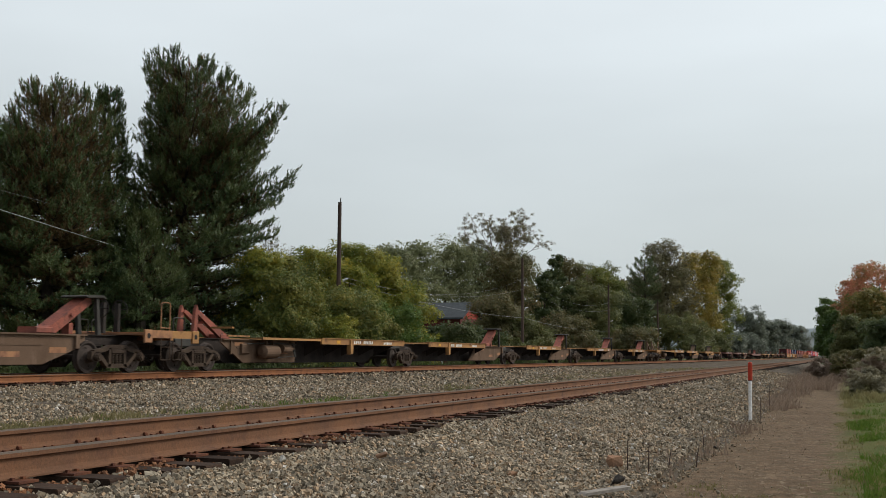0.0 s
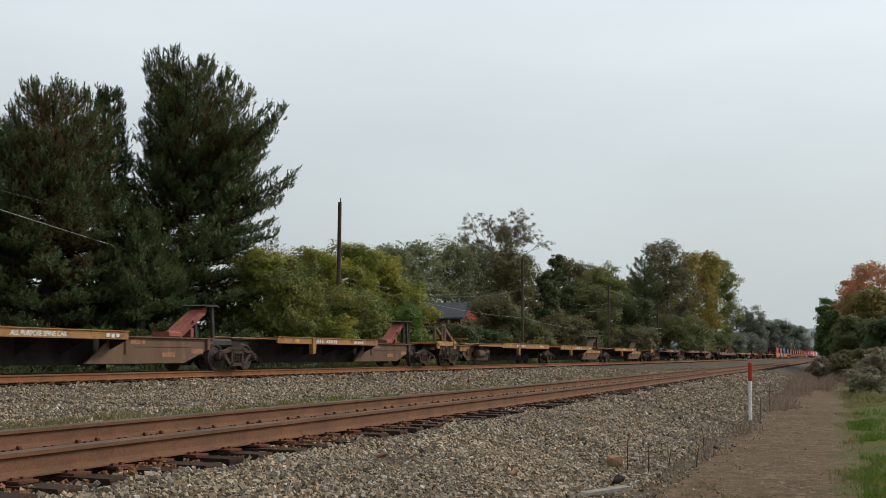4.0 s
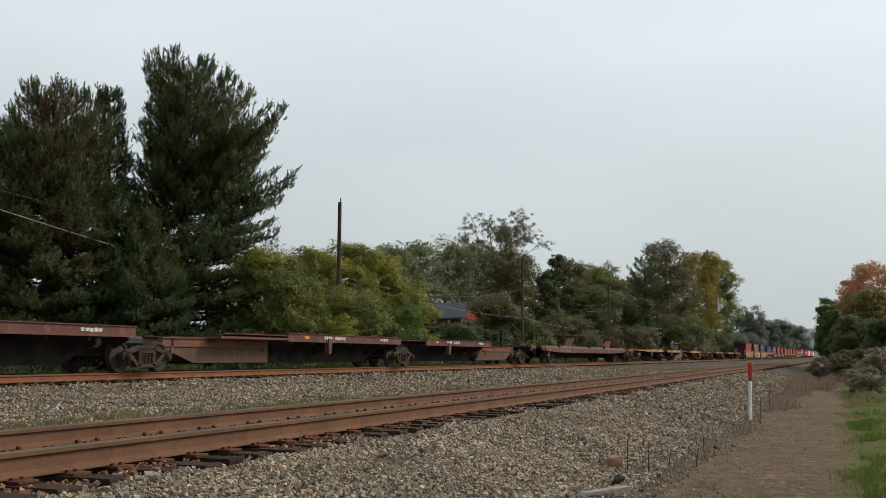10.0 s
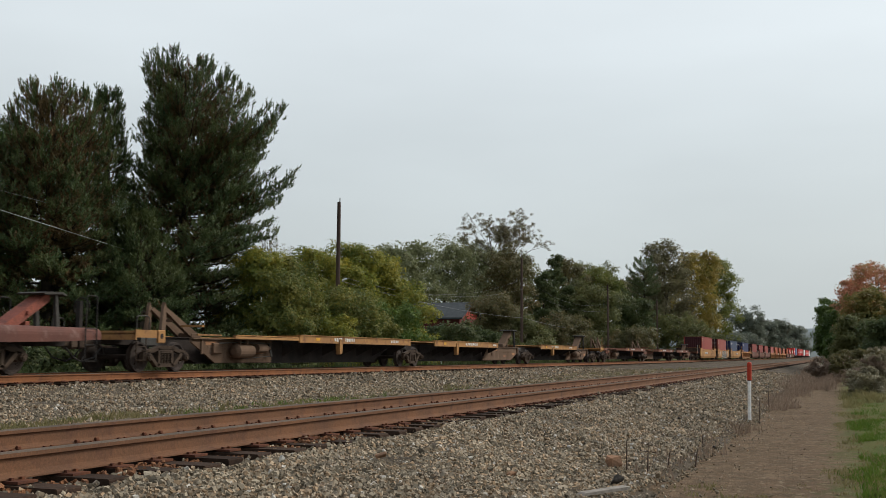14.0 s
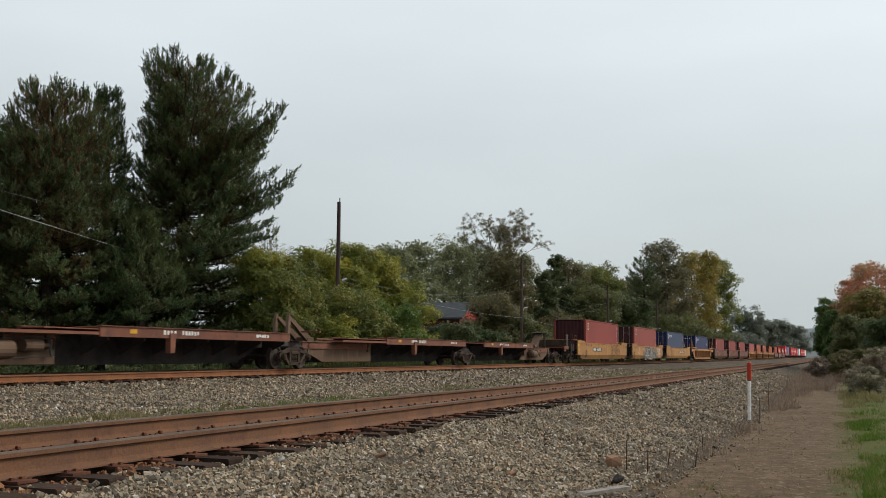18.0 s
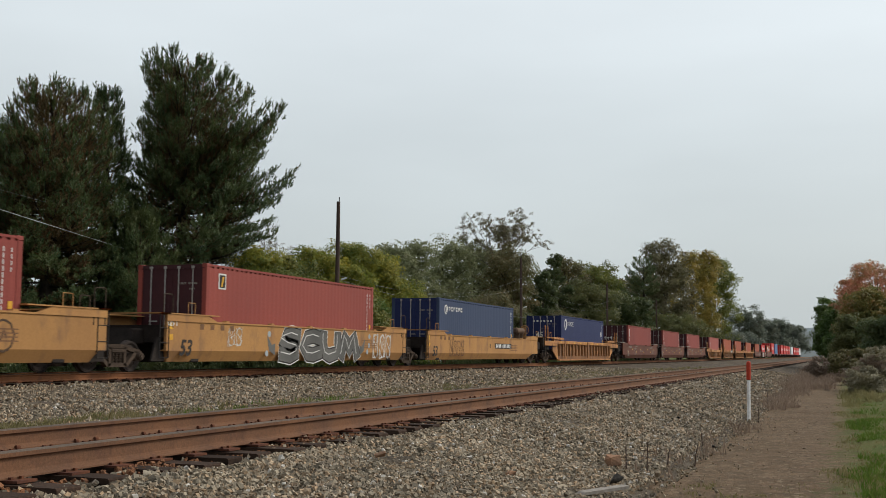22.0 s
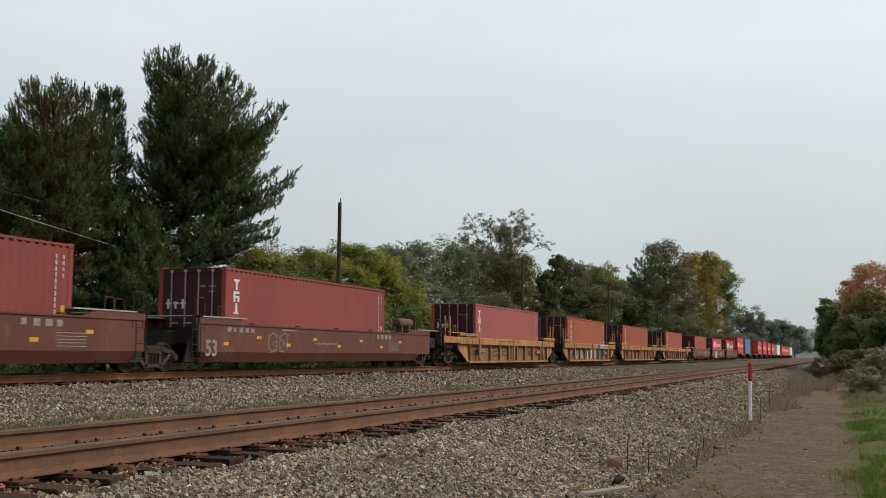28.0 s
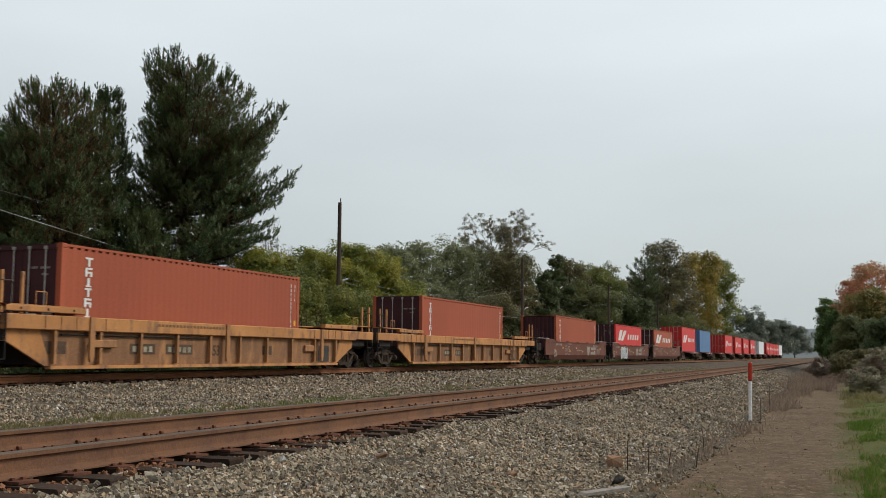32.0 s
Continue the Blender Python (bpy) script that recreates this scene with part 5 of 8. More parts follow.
def blades(name, label, patches, mat, seed, width=0.006, kind="stuff", category="grass", ground_at=None):
    """Grass or weeds: thin upright blades; patches of (x0, x1, y0, y1, count, height)."""
    rng = np.random.default_rng(seed)
    vs = []
    for x0, x1, y0, y1, n, h in patches:
        c = max(3, n // 14)
        cx, cy = rng.uniform(x0, x1, c), rng.uniform(y0, y1, c)
        cx = cx + 0.16 * np.sin(cy * 1.3) + 0.10 * np.sin(cy * 3.1)
        k = rng.integers(0, c, n)
        spread = 0.05 + 0.10 * h
        x, y = cx[k] + rng.normal(0, spread, n), cy[k] + rng.normal(0, spread, n)
        z = np.array([ground_at(a) if ground_at else -0.03 for a in x])
        hh = h * rng.uniform(0.4, 1.15, n) * rng.uniform(0.55, 1.1, c)[k]
        a = rng.uniform(0, math.tau, n)
        wv = np.stack([np.cos(a), np.sin(a), np.zeros(n)], -1) * width * rng.uniform(0.6, 1.5, n)[:, None]
        base = np.stack([x, y, z - 0.02], -1)
        bend = rng.normal(0, 0.30, (n, 2)) * hh[:, None]
        tip = base + np.stack([bend[:, 0], bend[:, 1], hh], -1)
        mid = base + np.stack([bend[:, 0] * 0.35, bend[:, 1] * 0.35, hh * 0.6], -1)
        vs.append(np.stack([base - wv, base + wv, mid + wv * 0.8, tip, mid - wv * 0.8], 1).reshape(-1, 3))
    v = np.concatenate(vs)
    ob = new(name, quick_mesh(name, v, np.arange(len(v)).reshape(-1, 5), mat, 5))
    return tagged(ob, label, category, kind=kind)


def rock(x, y, z, size, mat, label, seed, flat=0.6):
    """An angular broken stone: the hull of scattered points."""
    rnd = random.Random(seed)
    bm = bmesh.new()
    for _ in range(16):
        p = Vector((rnd.uniform(-1, 1), rnd.uniform(-0.8, 0.8), rnd.uniform(-1, 1)))
        p *= min(1.0, 1.05 / max(p.length, 0.6))
        bm.verts.new((p.x * size * 0.55, p.y * size * 0.55, p.z * size * 0.55 * flat))
    hull = bmesh.ops.convex_hull(bm, input=bm.verts)
    bmesh.ops.delete(bm, geom=[g for g in hull["geom_interior"] if isinstance(g, bmesh.types.BMVert)], context="VERTS")
    me = bpy.data.meshes.new("stone")
    bm.to_mesh(me)
    bm.free()
    me.materials.append(mat)
    ob = new("stone", me)
    ob.matrix_world = pose(x, y, z, rnd.uniform(-15, 15), rnd.uniform(-15, 15), rnd.uniform(0, 180))
    return tagged(ob, label, "stone")


# ------------------------------------------------------------------ the train
def travel(t):
    """How far the train has come, in metres from where it stands at 16 s."""
    k = t - 16.0
    return 17.65808 * k + 0.00277578 * k ** 2 - 0.00119632 * k ** 3 + 9.19266e-05 * k ** 4 - 1.13059e-06 * k ** 5


MOVING, WHEELSETS = [], []
GAUGE_R = 0.42


def rolling(name, y, label, category, group=""):
    """A thing on the far track whose base stands at y at 16 s."""
    ob = thing(name, (FAR_X, y, FAR_TOP), label, category, group)
    MOVING.append((ob, y))
    return ob


def frame_shape():
    """A cast truck side frame with its two windows and journal boxes."""
    s = Shape()
    x0, x1 = -0.07, 0.07
    s.slab([(-0.95, 0.50), (-0.95, 0.60), (-0.55, 0.66), (-0.30, 0.74), (0.30, 0.74), (0.55, 0.66), (0.95, 0.60), (0.95, 0.50), (0.55, 0.55), (0.28, 0.63), (-0.28, 0.63), (-0.55, 0.55)], x0, x1)
    for q in (-1, 1):
        s.slab([(q * 0.90, 0.54), (q * 0.74, 0.56), (q * 0.30, 0.17), (q * 0.42, 0.15)], x0, x1)
        s.slab([(q * 0.26, 0.66), (q * 0.36, 0.66), (q * 0.36, 0.18), (q * 0.26, 0.18)], x0, x1)
        s.slab([(q * 0.98, 0.30), (q * 1.06, 0.36), (q * 1.04, 0.56), (q * 0.74, 0.58), (q * 0.72, 0.36), (q * 0.80, 0.30)], x0 * 0.9, x1 * 0.9)
        s.rod((x0, q * 0.88, 0.42), (x1 + 0.11, q * 0.88, 0.42), 0.105, 12)
        s.rod((x1 + 0.11, q * 0.88, 0.42), (x1 + 0.14, q * 0.88, 0.42), 0.07, 10)
    s.slab([(-0.42, 0.14), (0.42, 0.14), (0.36, 0.24), (-0.36, 0.24)], x0, x1)
    return s


def spring_shape():
    s = Shape()
    for y in (-0.15, 0.0, 0.15):
        for i in range(6):
            s.rod((0, y, 0.245 + i * 0.045), (0, y, 0.272 + i * 0.045), 0.062, 8)
        s.rod((0, y, 0.24), (0, y, 0.52), 0.042, 6)
    s.box(-0.08, 0.08, -0.25, 0.25, 0.51, 0.62, 0.02)
    return s


def wheelset_shape():
    s = Shape().rod((-1.1, 0, 0), (1.1, 0, 0), 0.075, 10)
    for q in (-1, 1):
        prof = [(-0.07, 0.10), (-0.05, 0.15), (-0.02, 0.30), (-0.045, 0.36), (-0.07, 0.385), (-0.068, 0.445), (-0.035, 0.44), (-0.025, 0.42), (0.065, 0.415), (0.065, 0.36), (0.02, 0.31), (0.045, 0.16), (0.09, 0.13), (0.09, 0.08)]
        s.lathe(0, [(q * 0.752 + q * px, r) for px, r in prof], 0, 0, 20)
        for k in range(4):
            a = k * math.tau / 4
            s.box(q * 0.80 - 0.012, q * 0.80 + 0.012, math.cos(a) * 0.24 - 0.02, math.cos(a) * 0.24 + 0.02, math.sin(a) * 0.24 - 0.02, math.sin(a) * 0.24 + 0.02)
    return s


def truck(car, y):
    bol = part("truck", lambda: Shape().box(-1.02, 1.02, -0.19, 0.19, 0.47, 0.68, 0.04).box(-0.3, 0.3, -0.3, 0.3, 0.66, 0.80, 0.05), UNDER_SHADED, car, "dusty two-axle truck", (0, y, 0), key="bolster")
    for q in (-1, 1):
        fr = part("side_frame", frame_shape, STEEL_DIRT, bol, "", (q * 1.0, 0, 0), key="side_frame")
        if q < 0:
            fr.rotation_euler = (0, 0, math.pi)
        part("spring_nest", spring_shape, STEEL_DIRT, bol, "", (q * 1.0, 0, 0), key="springs")
        ws = part("wheelset", wheelset_shape, WHEEL, bol, "", (0, q * 0.88, GAUGE_R), key="wheelset")
        WHEELSETS.append((ws, q * 0.88))
    return bol


def coupler(car, y, way):
    s = Shape().box(-0.09, 0.09, min(y, y + way * 0.75), max(y, y + way * 0.75), 0.68, 0.86, 0.03)
    e = y + way * 0.75
    s.box(-0.16, 0.16, min(e, e + way * 0.22), max(e, e + way * 0.22), 0.62, 0.92, 0.05)
    part("coupler", s, STEEL_DIRT, car)
    for q in (-0.32, 0.32):
        hose = Shape().pipe([(q, y, 0.66), (q * 1.05, y + way * 0.3, 0.40), (q * 0.8, y + way * 0.7, 0.30), (q * 0.4, y + way * 0.95, 0.42)], [0.022] * 4, 6)
        part("air_hose", hose, IRON, car)


def grab(car, name, pts, r=0.016, mat=None):
    return part(name, Shape().pipe(pts, [r] * len(pts), 5), mat or GALV, car)


def ladder(car, x, y, z0, z1, w=0.42, mat=None):
    s = Shape()
    for q in (-1, 1):
        s.rod((x, y + q * w / 2, z0), (x, y + q * w / 2, z1), 0.018, 5)
    k = max(2, int((z1 - z0) / 0.36))
    for i in range(k + 1):
        z = z0 + (z1 - z0) * i / k
        s.rod((x, y - w / 2, z), (x, y + w / 2, z), 0.014, 5)
    return part("ladder", s, mat or STEEL_DIRT, car)


def hoop(car, x, y0, y1, z0, z1, mat=None):
    return grab(car, "grab_iron", [(x, y0, z0), (x, y0, z1 - 0.05), (x, y0 + (y1 - y0) * 0.12, z1), (x, y1 - (y1 - y0) * 0.12, z1), (x, y1, z1 - 0.05), (x, y1, z0)], 0.017, mat)


def bars(car, name, x, rows, mat, label=""):
    """Flat painted marks on a side: rows of (y0, y1, z0, z1)."""
    for y0, y1, z0, z1 in rows:
        part(name, Shape().box(x, x + 0.004, y0, y1, z0, z1), mat, car, label)


def lettering(car, text, x, y, z, size, mat, name="lettering", end=False, slant=0.0):
    """Stencilled words on the side that faces +x (or, with end, on the end that faces -y)."""
    cu = bpy.data.curves.new(name, "FONT")
    cu.body, cu.size, cu.extrude, cu.shear, cu.offset = text, size, 0.002, slant, size * 0.025
    tmp = bpy.data.objects.new(name, cu)
    scene.collection.objects.link(tmp)
    me = bpy.data.meshes.new_from_object(tmp.evaluated_get(bpy.context.evaluated_depsgraph_get()))
    bpy.data.objects.remove(tmp)
    me.materials.clear()
    me.materials.append(mat)
    ob = new(name, me)
    ob.parent = car
    ob.location = (x, y, z)
    ob.rotation_euler = (radians(90), 0, 0) if end else (radians(90), 0, radians(90))
    return ob


def plate_row(y0, n, pitch, w, z0, z1, seed):
    """Bars of uneven width, for writing that is not spelled out."""
    rnd = random.Random(seed)
    out, y = [], y0
    for _ in range(n):
        ww = w * rnd.uniform(0.7, 1.1)
        out.append((y, y + ww, z0 + rnd.uniform(0, 0.02), z1 - rnd.uniform(0, 0.02)))
        y += pitch
    return out


def hitch(car, y, mat):
    """A trailer hitch: slanted strut, posts and a top plate."""
    strut = [(y - 2.0, 1.02), (y - 1.55, 1.02), (y - 0.22, 1.82), (y - 0.22, 1.97), (y - 0.42, 1.97), (y - 1.7, 1.22), (y - 2.0, 1.14)]
    hk = part("trailer_hitch", Shape().slab(strut, -0.21, 0.21).box(-0.30, 0.30, y - 2.35, y - 1.75, 1.0, 1.17, 0.03).rod((-0.27, y - 1.0, 1.50), (0.27, y - 1.0, 1.50), 0.05, 8)
              .box(-0.12, 0.12, y - 0.95, y - 0.80, 1.0, 1.30, 0.02), mat, car, "faded red slanted trailer hitch")
    for q in (-0.36, 0.27):
        part("post", Shape().slab([(y - 0.10, 1.0), (y + 0.04, 1.0), (y - 0.10, 1.98), (y - 0.19, 1.98)], q, q + 0.09), GREY_STEEL, hk)
    part("top_plate", Shape().slab([(y - 0.62, 1.97), (y + 0.02, 2.0), (y + 0.14, 1.95), (y + 0.14, 2.0), (y + 0.0, 2.06), (y - 0.58, 2.04), (y - 0.68, 2.0)], -0.42, 0.42), GREY_STEEL, hk, "dark steel hitch plate")
    return hk


def spine_unit(y, length, deck, body, label, end_a=False, end_b=False, hitch_at="b", tank=False, seed=0, group="", rise=0.0, words="", hitch_mat=None, layout="", band=True):
    """One platform of an articulated spine car, from truck centre to truck centre."""
    L = length
    car = rolling("spine_car_unit", y, label, "railway car", group)
    a0 = -1.9 if end_a else 0.75
    b0 = L + 1.9 if end_b else L - 0.75
    prof = [(a0, 0.78), (a0, 1.0), (b0, 1.0), (b0, 0.78), (L - 1.3, 0.70), (L - 2.6, 0.24), (2.6, 0.24), (1.3, 0.70)]
    # the decks' shade is put into the beam's grimy dark colour
    part("spine_beam", Shape().slab(prof, -0.30, 0.30).box(-0.38, 0.38, 2.6, L - 2.6, 0.21, 0.25).box(-0.36, 0.36, a0 + 0.05, b0 - 0.05, 0.985, 1.005), UNDER_SHADED, car, "deep grimy centre beam, deck shade in its colour")
    if hitch_at == "b" or layout == "a":
        d0, d1, low = 2.1, L * 0.635, None
    else:
        d0, d1, low = 7.5, L - 0.9, 3.3
    step_y = d0 + 2.2
    side = [(d1 - 1.0, 0.24), (d1 + 0.1, 0.96), (L - 0.95, 0.96), (L - 0.95, 0.72), (L - 2.5, 0.24)] if d0 < 5 else [(1.0, 0.72), (1.0, 0.96), (d0 - 0.4, 0.96), (d0 - 0.4, 0.24), (2.7, 0.24)]
    if d0 > 5 and end_a:
        side = [(1.7, 0.86), (1.7, 0.96), (d0 - 1.0, 0.96), (d0 - 1.0, 0.24), (3.0, 0.24)]
    for q in (-1, 1):
        xs = sorted((q * 0.70, q * 0.76))
        box = part("side_plate", Shape().slab(side, *xs), body, car, "brown side plate of the car's end")
        part("plate_flange", Shape().box(min(q * 0.68, q * 0.84), max(q * 0.68, q * 0.84), min(p[0] for p in side), max(p[0] for p in side), 0.955, 0.99).box(min(q * 0.75, q * 0.775), max(q * 0.75, q * 0.775), (side[2][0] + side[1][0]) / 2 - 1.5, (side[2][0] + side[1][0]) / 2 + 1.2, 0.70, 0.74), body, box)
    y_lo, y_hi = min(p[0] for p in side if p[1] > 0.9), max(p[0] for p in side if p[1] > 0.9)
    if rise > 0 and band:
        part("plate_band", Shape().box(0.757, 0.80, y_lo + 0.05, y_hi - 0.05, 0.71, 0.955, 0.01), deck if deck is not DECK_BROWN else DECK_RUST, car, "painted band along the top of the side plate")
    else:
        for k in range(3):
            yk = y_lo + (y_hi - y_lo) * (0.16 + 0.30 * k)
            part("paint_patch", Shape().box(0.757, 0.763, yk, yk + 0.62, (0.78, 0.42, 0.52)[k], (0.90, 0.55, 0.66)[k]), DECK_TAN, car, "faded yellow patch of paint")
    part("jack_bracket", Shape().box(0.757, 0.84, y_hi - 0.42, y_hi - 0.28, 0.62, 0.97, 0.02), body, car)
    part("stiffener", Shape().box(0.757, 0.80, y_lo + 0.5, y_lo + 0.58, 0.5, 0.95, 0.01), body, car)
    for q in (-1, 1):
        xs = sorted((q * 0.45, q * 1.30))
        sd = part("side_deck", Shape().box(xs[0], xs[1], d0, d1, 1.05 + rise, 1.08 + rise), deck, car, "painted outrigger deck")
        e = sorted((q * 1.27, q * 1.32))
        part("edge_sill", Shape().box(e[0] - 0.005, e[1] + 0.005, d0, d1, 0.88 + rise * 0.5, 1.09 + rise).box(min(q * 1.18, q * 1.36), max(q * 1.18, q * 1.36), d0, d1, 1.085 + rise, 1.11 + rise), deck, sd)
        if low:
            part("low_deck", Shape().box(xs[0], xs[1], low, d0 - 0.05, 1.015, 1.045).box(e[0], e[1], low, d0 - 0.05, 0.985, 1.06), deck, car, "thin painted wheel deck")
        yy = d0 + 0.4
        while yy < d1:
            tip = [(0.42, 0.45), (1.27, 0.86), (1.27, 1.0), (0.42, 1.0)]
            part("outrigger", lambda: Shape().loft([[(q * xx, yo, zz) for xx, zz in tip] for yo in (-0.03, 0.03)]), UNDER_SHADED, sd, "", (0, yy, 0), key=("outrigger", q))
            yy += 1.55
        drop = d0 + (d1 - d0) * 0.30
        part("pedestal", lambda: Shape().slab([(0, 1.08), (0.28, 1.08), (0.22, 0.55), (0.02, 0.52)], min(q * 1.20, q * 1.37), max(q * 1.20, q * 1.37)), deck, car, "", (0, drop, 0), key=("pedestal", q, deck.name))
    if hitch_at == "b":
        hitch(car, L - 0.25 + (0.4 if length > 17.7 and end_a else 0), hitch_mat or HITCH_RED)
    elif hitch_at == "a":
        strut = [(0.98, 1.80), (1.10, 1.88), (2.75, 1.14), (2.75, 1.0), (2.45, 1.0)]
        hk = part("trailer_hitch", Shape().slab(strut, 0.16, 0.28).slab(strut, -0.28, -0.16).box(-0.2, 0.2, 1.5, 1.7, 1.46, 1.54).box(-0.3, 0.3, 2.4, 2.9, 0.99, 1.14, 0.02), hitch_mat or HITCH_RED, car, "folding trailer hitch")
        for q in (-0.26, 0.26):
            part("post", Shape().slab([(0.80, 1.0), (1.02, 1.0), (1.06, 1.86), (0.98, 2.02), (0.92, 1.86)], q - 0.05, q + 0.05), hitch_mat or HITCH_RED, hk)
        part("cross_bar", Shape().box(0.5, 1.25, 1.5, 1.62, 1.30, 1.36).box(1.19, 1.25, 1.3, 2.6, 1.05, 1.10), deck, hk)
    if tank:
        yt = d1 + 0.6 if d0 < 5 else 3.80
        part("air_tank", Shape().rod((1.0, yt, 0.60), (1.0, yt + 0.9, 0.60), 0.22, 16).rod((1.0, yt - 0.09, 0.60), (1.0, yt, 0.60), 0.11, 16, 0.22).rod((1.0, yt + 0.9, 0.60), (1.0, yt + 0.99, 0.60), 0.22, 16, 0.11).box(0.70, 1.05, yt + 0.2, yt + 0.26, 0.60, 0.97).box(0.70, 1.05, yt + 0.64, yt + 0.70, 0.60, 0.97), body, car, "brown air reservoir")
        part("valve_box", Shape().box(0.45, 0.85, yt - 1.0, yt - 0.55, 0.52, 0.85, 0.03).box(0.45, 0.7, yt + 1.5, yt + 1.75, 0.45, 0.70, 0.02).rod((0.6, yt - 0.6, 0.7), (0.6, yt + 1.6, 0.72), 0.02, 5), body, car)
        part("brake_cylinder", Shape().rod((0.95, yt + 1.35, 0.70), (0.95, yt + 1.95, 0.70), 0.15, 12).rod((0.95, yt + 1.95, 0.70), (0.95, yt + 2.25, 0.70), 0.05, 8), body, car, "grimy brake cylinder")
        part("brake_pipe", Shape().pipe([(0.98, yt - 0.9, 0.84), (0.98, yt + 0.2, 0.88), (0.98, yt + 2.4, 0.86), (0.80, yt + 2.6, 0.60)], [0.018] * 4, 5), GREY_STEEL, car)
        part("brake_lever", Shape().slab([(yt + 2.2, 0.90), (yt + 2.32, 0.90), (yt + 2.5, 0.45), (yt + 2.4, 0.42)], 0.90, 0.93).rod((0.90, yt + 0.5, 0.36), (0.90, yt + 2.45, 0.45), 0.015, 5), GREY_STEEL, car)
    for flag, ye, way in ((end_a, a0, -1), (end_b, b0, 1)):
        if not flag:
            continue
        coupler(car, ye, way)
        yin = ye - way * 1.05
        part("end_platform", Shape().box(-1.42, 1.42, min(ye, yin), max(ye, yin), 1.02, 1.06).box(-1.42, 1.42, min(ye, ye - way * 0.06), max(ye, ye - way * 0.06), 0.88, 1.12).box(1.38, 1.43, min(ye, yin), max(ye, yin), 0.94, 1.15).box(-1.43, -1.38, min(ye, yin), max(ye, yin), 0.94, 1.15), deck, car, "painted end platform")
        ladder(car, 1.40, ye - way * 0.28, 0.34, 1.05)
        if way > 0:
            hoop(car, 1.39, ye - way * 0.50, ye - way * 0.08, 1.06, 1.92, GALV if deck is DECK_RUST else deck)
            grab(car, "grab_iron", [(1.39, ye - way * 0.50, 1.22), (1.39, ye - way * 0.08, 1.22)], 0.016, deck)
        else:
            hoop(car, 1.39, ye - way * 0.62, ye - way * 0.08, 1.06, 1.52, GREY_STEEL)
        hoop(car, -1.38, ye - way * 0.55, ye - way * 0.08, 1.06, 1.48, GREY_STEEL)
        hole = part("jacking_pad", Shape().box(1.40, 1.46, ye - way * 1.12 - 0.16, ye - way * 1.12 + 0.16, 0.80, 1.16, 0.02), deck, car, "painted jacking plate")
        part("pad_hole", Shape().rod((1.455, ye - way * 1.12, 0.99), (1.463, ye - way * 1.12, 0.99), 0.075, 12), IRON, hole)
        if way > 0 or hitch_at == "a":
            br = part("brake_stand", Shape().box(-0.75, -0.62, ye - way * 0.32 - 0.06, ye - way * 0.32 + 0.06, 1.05, 1.95), IRON, car)
            ring = [(-0.685 + math.cos(i * math.tau / 14) * 0.26, ye - way * 0.42, 1.78 + math.sin(i * math.tau / 14) * 0.26) for i in range(15)]
            part("brake_wheel", Shape().pipe(ring, [0.016] * 15, 5).rod(ring[0], ring[7], 0.012, 4).rod(ring[3], ring[10], 0.012, 4), IRON, br)
    xs = 1.326
    z0 = 0.90 + rise
    if words:
        lettering(car, words, xs + 0.006, step_y + (d1 - step_y) * 0.28, z0 + 0.02, 0.17, WHITE)
        bars(car, "stencil", xs + 0.004, plate_row(d1 - 0.9, 3, 0.2, 0.16, z0 + 0.02, z0 + 0.13, seed), WHITE)
    else:
        bars(car, "stencil", xs + 0.004, plate_row(step_y + 0.5, 4, 0.17, 0.12, z0 + 0.01, z0 + 0.15, seed) + plate_row(step_y + 1.4, 6, 0.15, 0.10, z0 + 0.01, z0 + 0.15, seed + 1), WHITE, "white stencilled marks")
        bars(car, "stencil", xs + 0.004, plate_row(d1 - 2.2, 5, 0.17, 0.13, z0 + 0.02, z0 + 0.13, seed + 2), WHITE)
    bars(car, "reflector", xs + 0.004, [(d0 + 1.2, d0 + 1.5, 0.92 + rise, 1.03 + rise)], REFLECT)
    part("casting", Shape().box(-0.5, 0.5, -0.55, 0.55, 0.74, 0.99, 0.06) if not end_a else Shape().box(-0.5, 0.5, -0.4, 0.4, 0.7, 0.99, 0.05), GREY_STEEL, car)
    return car


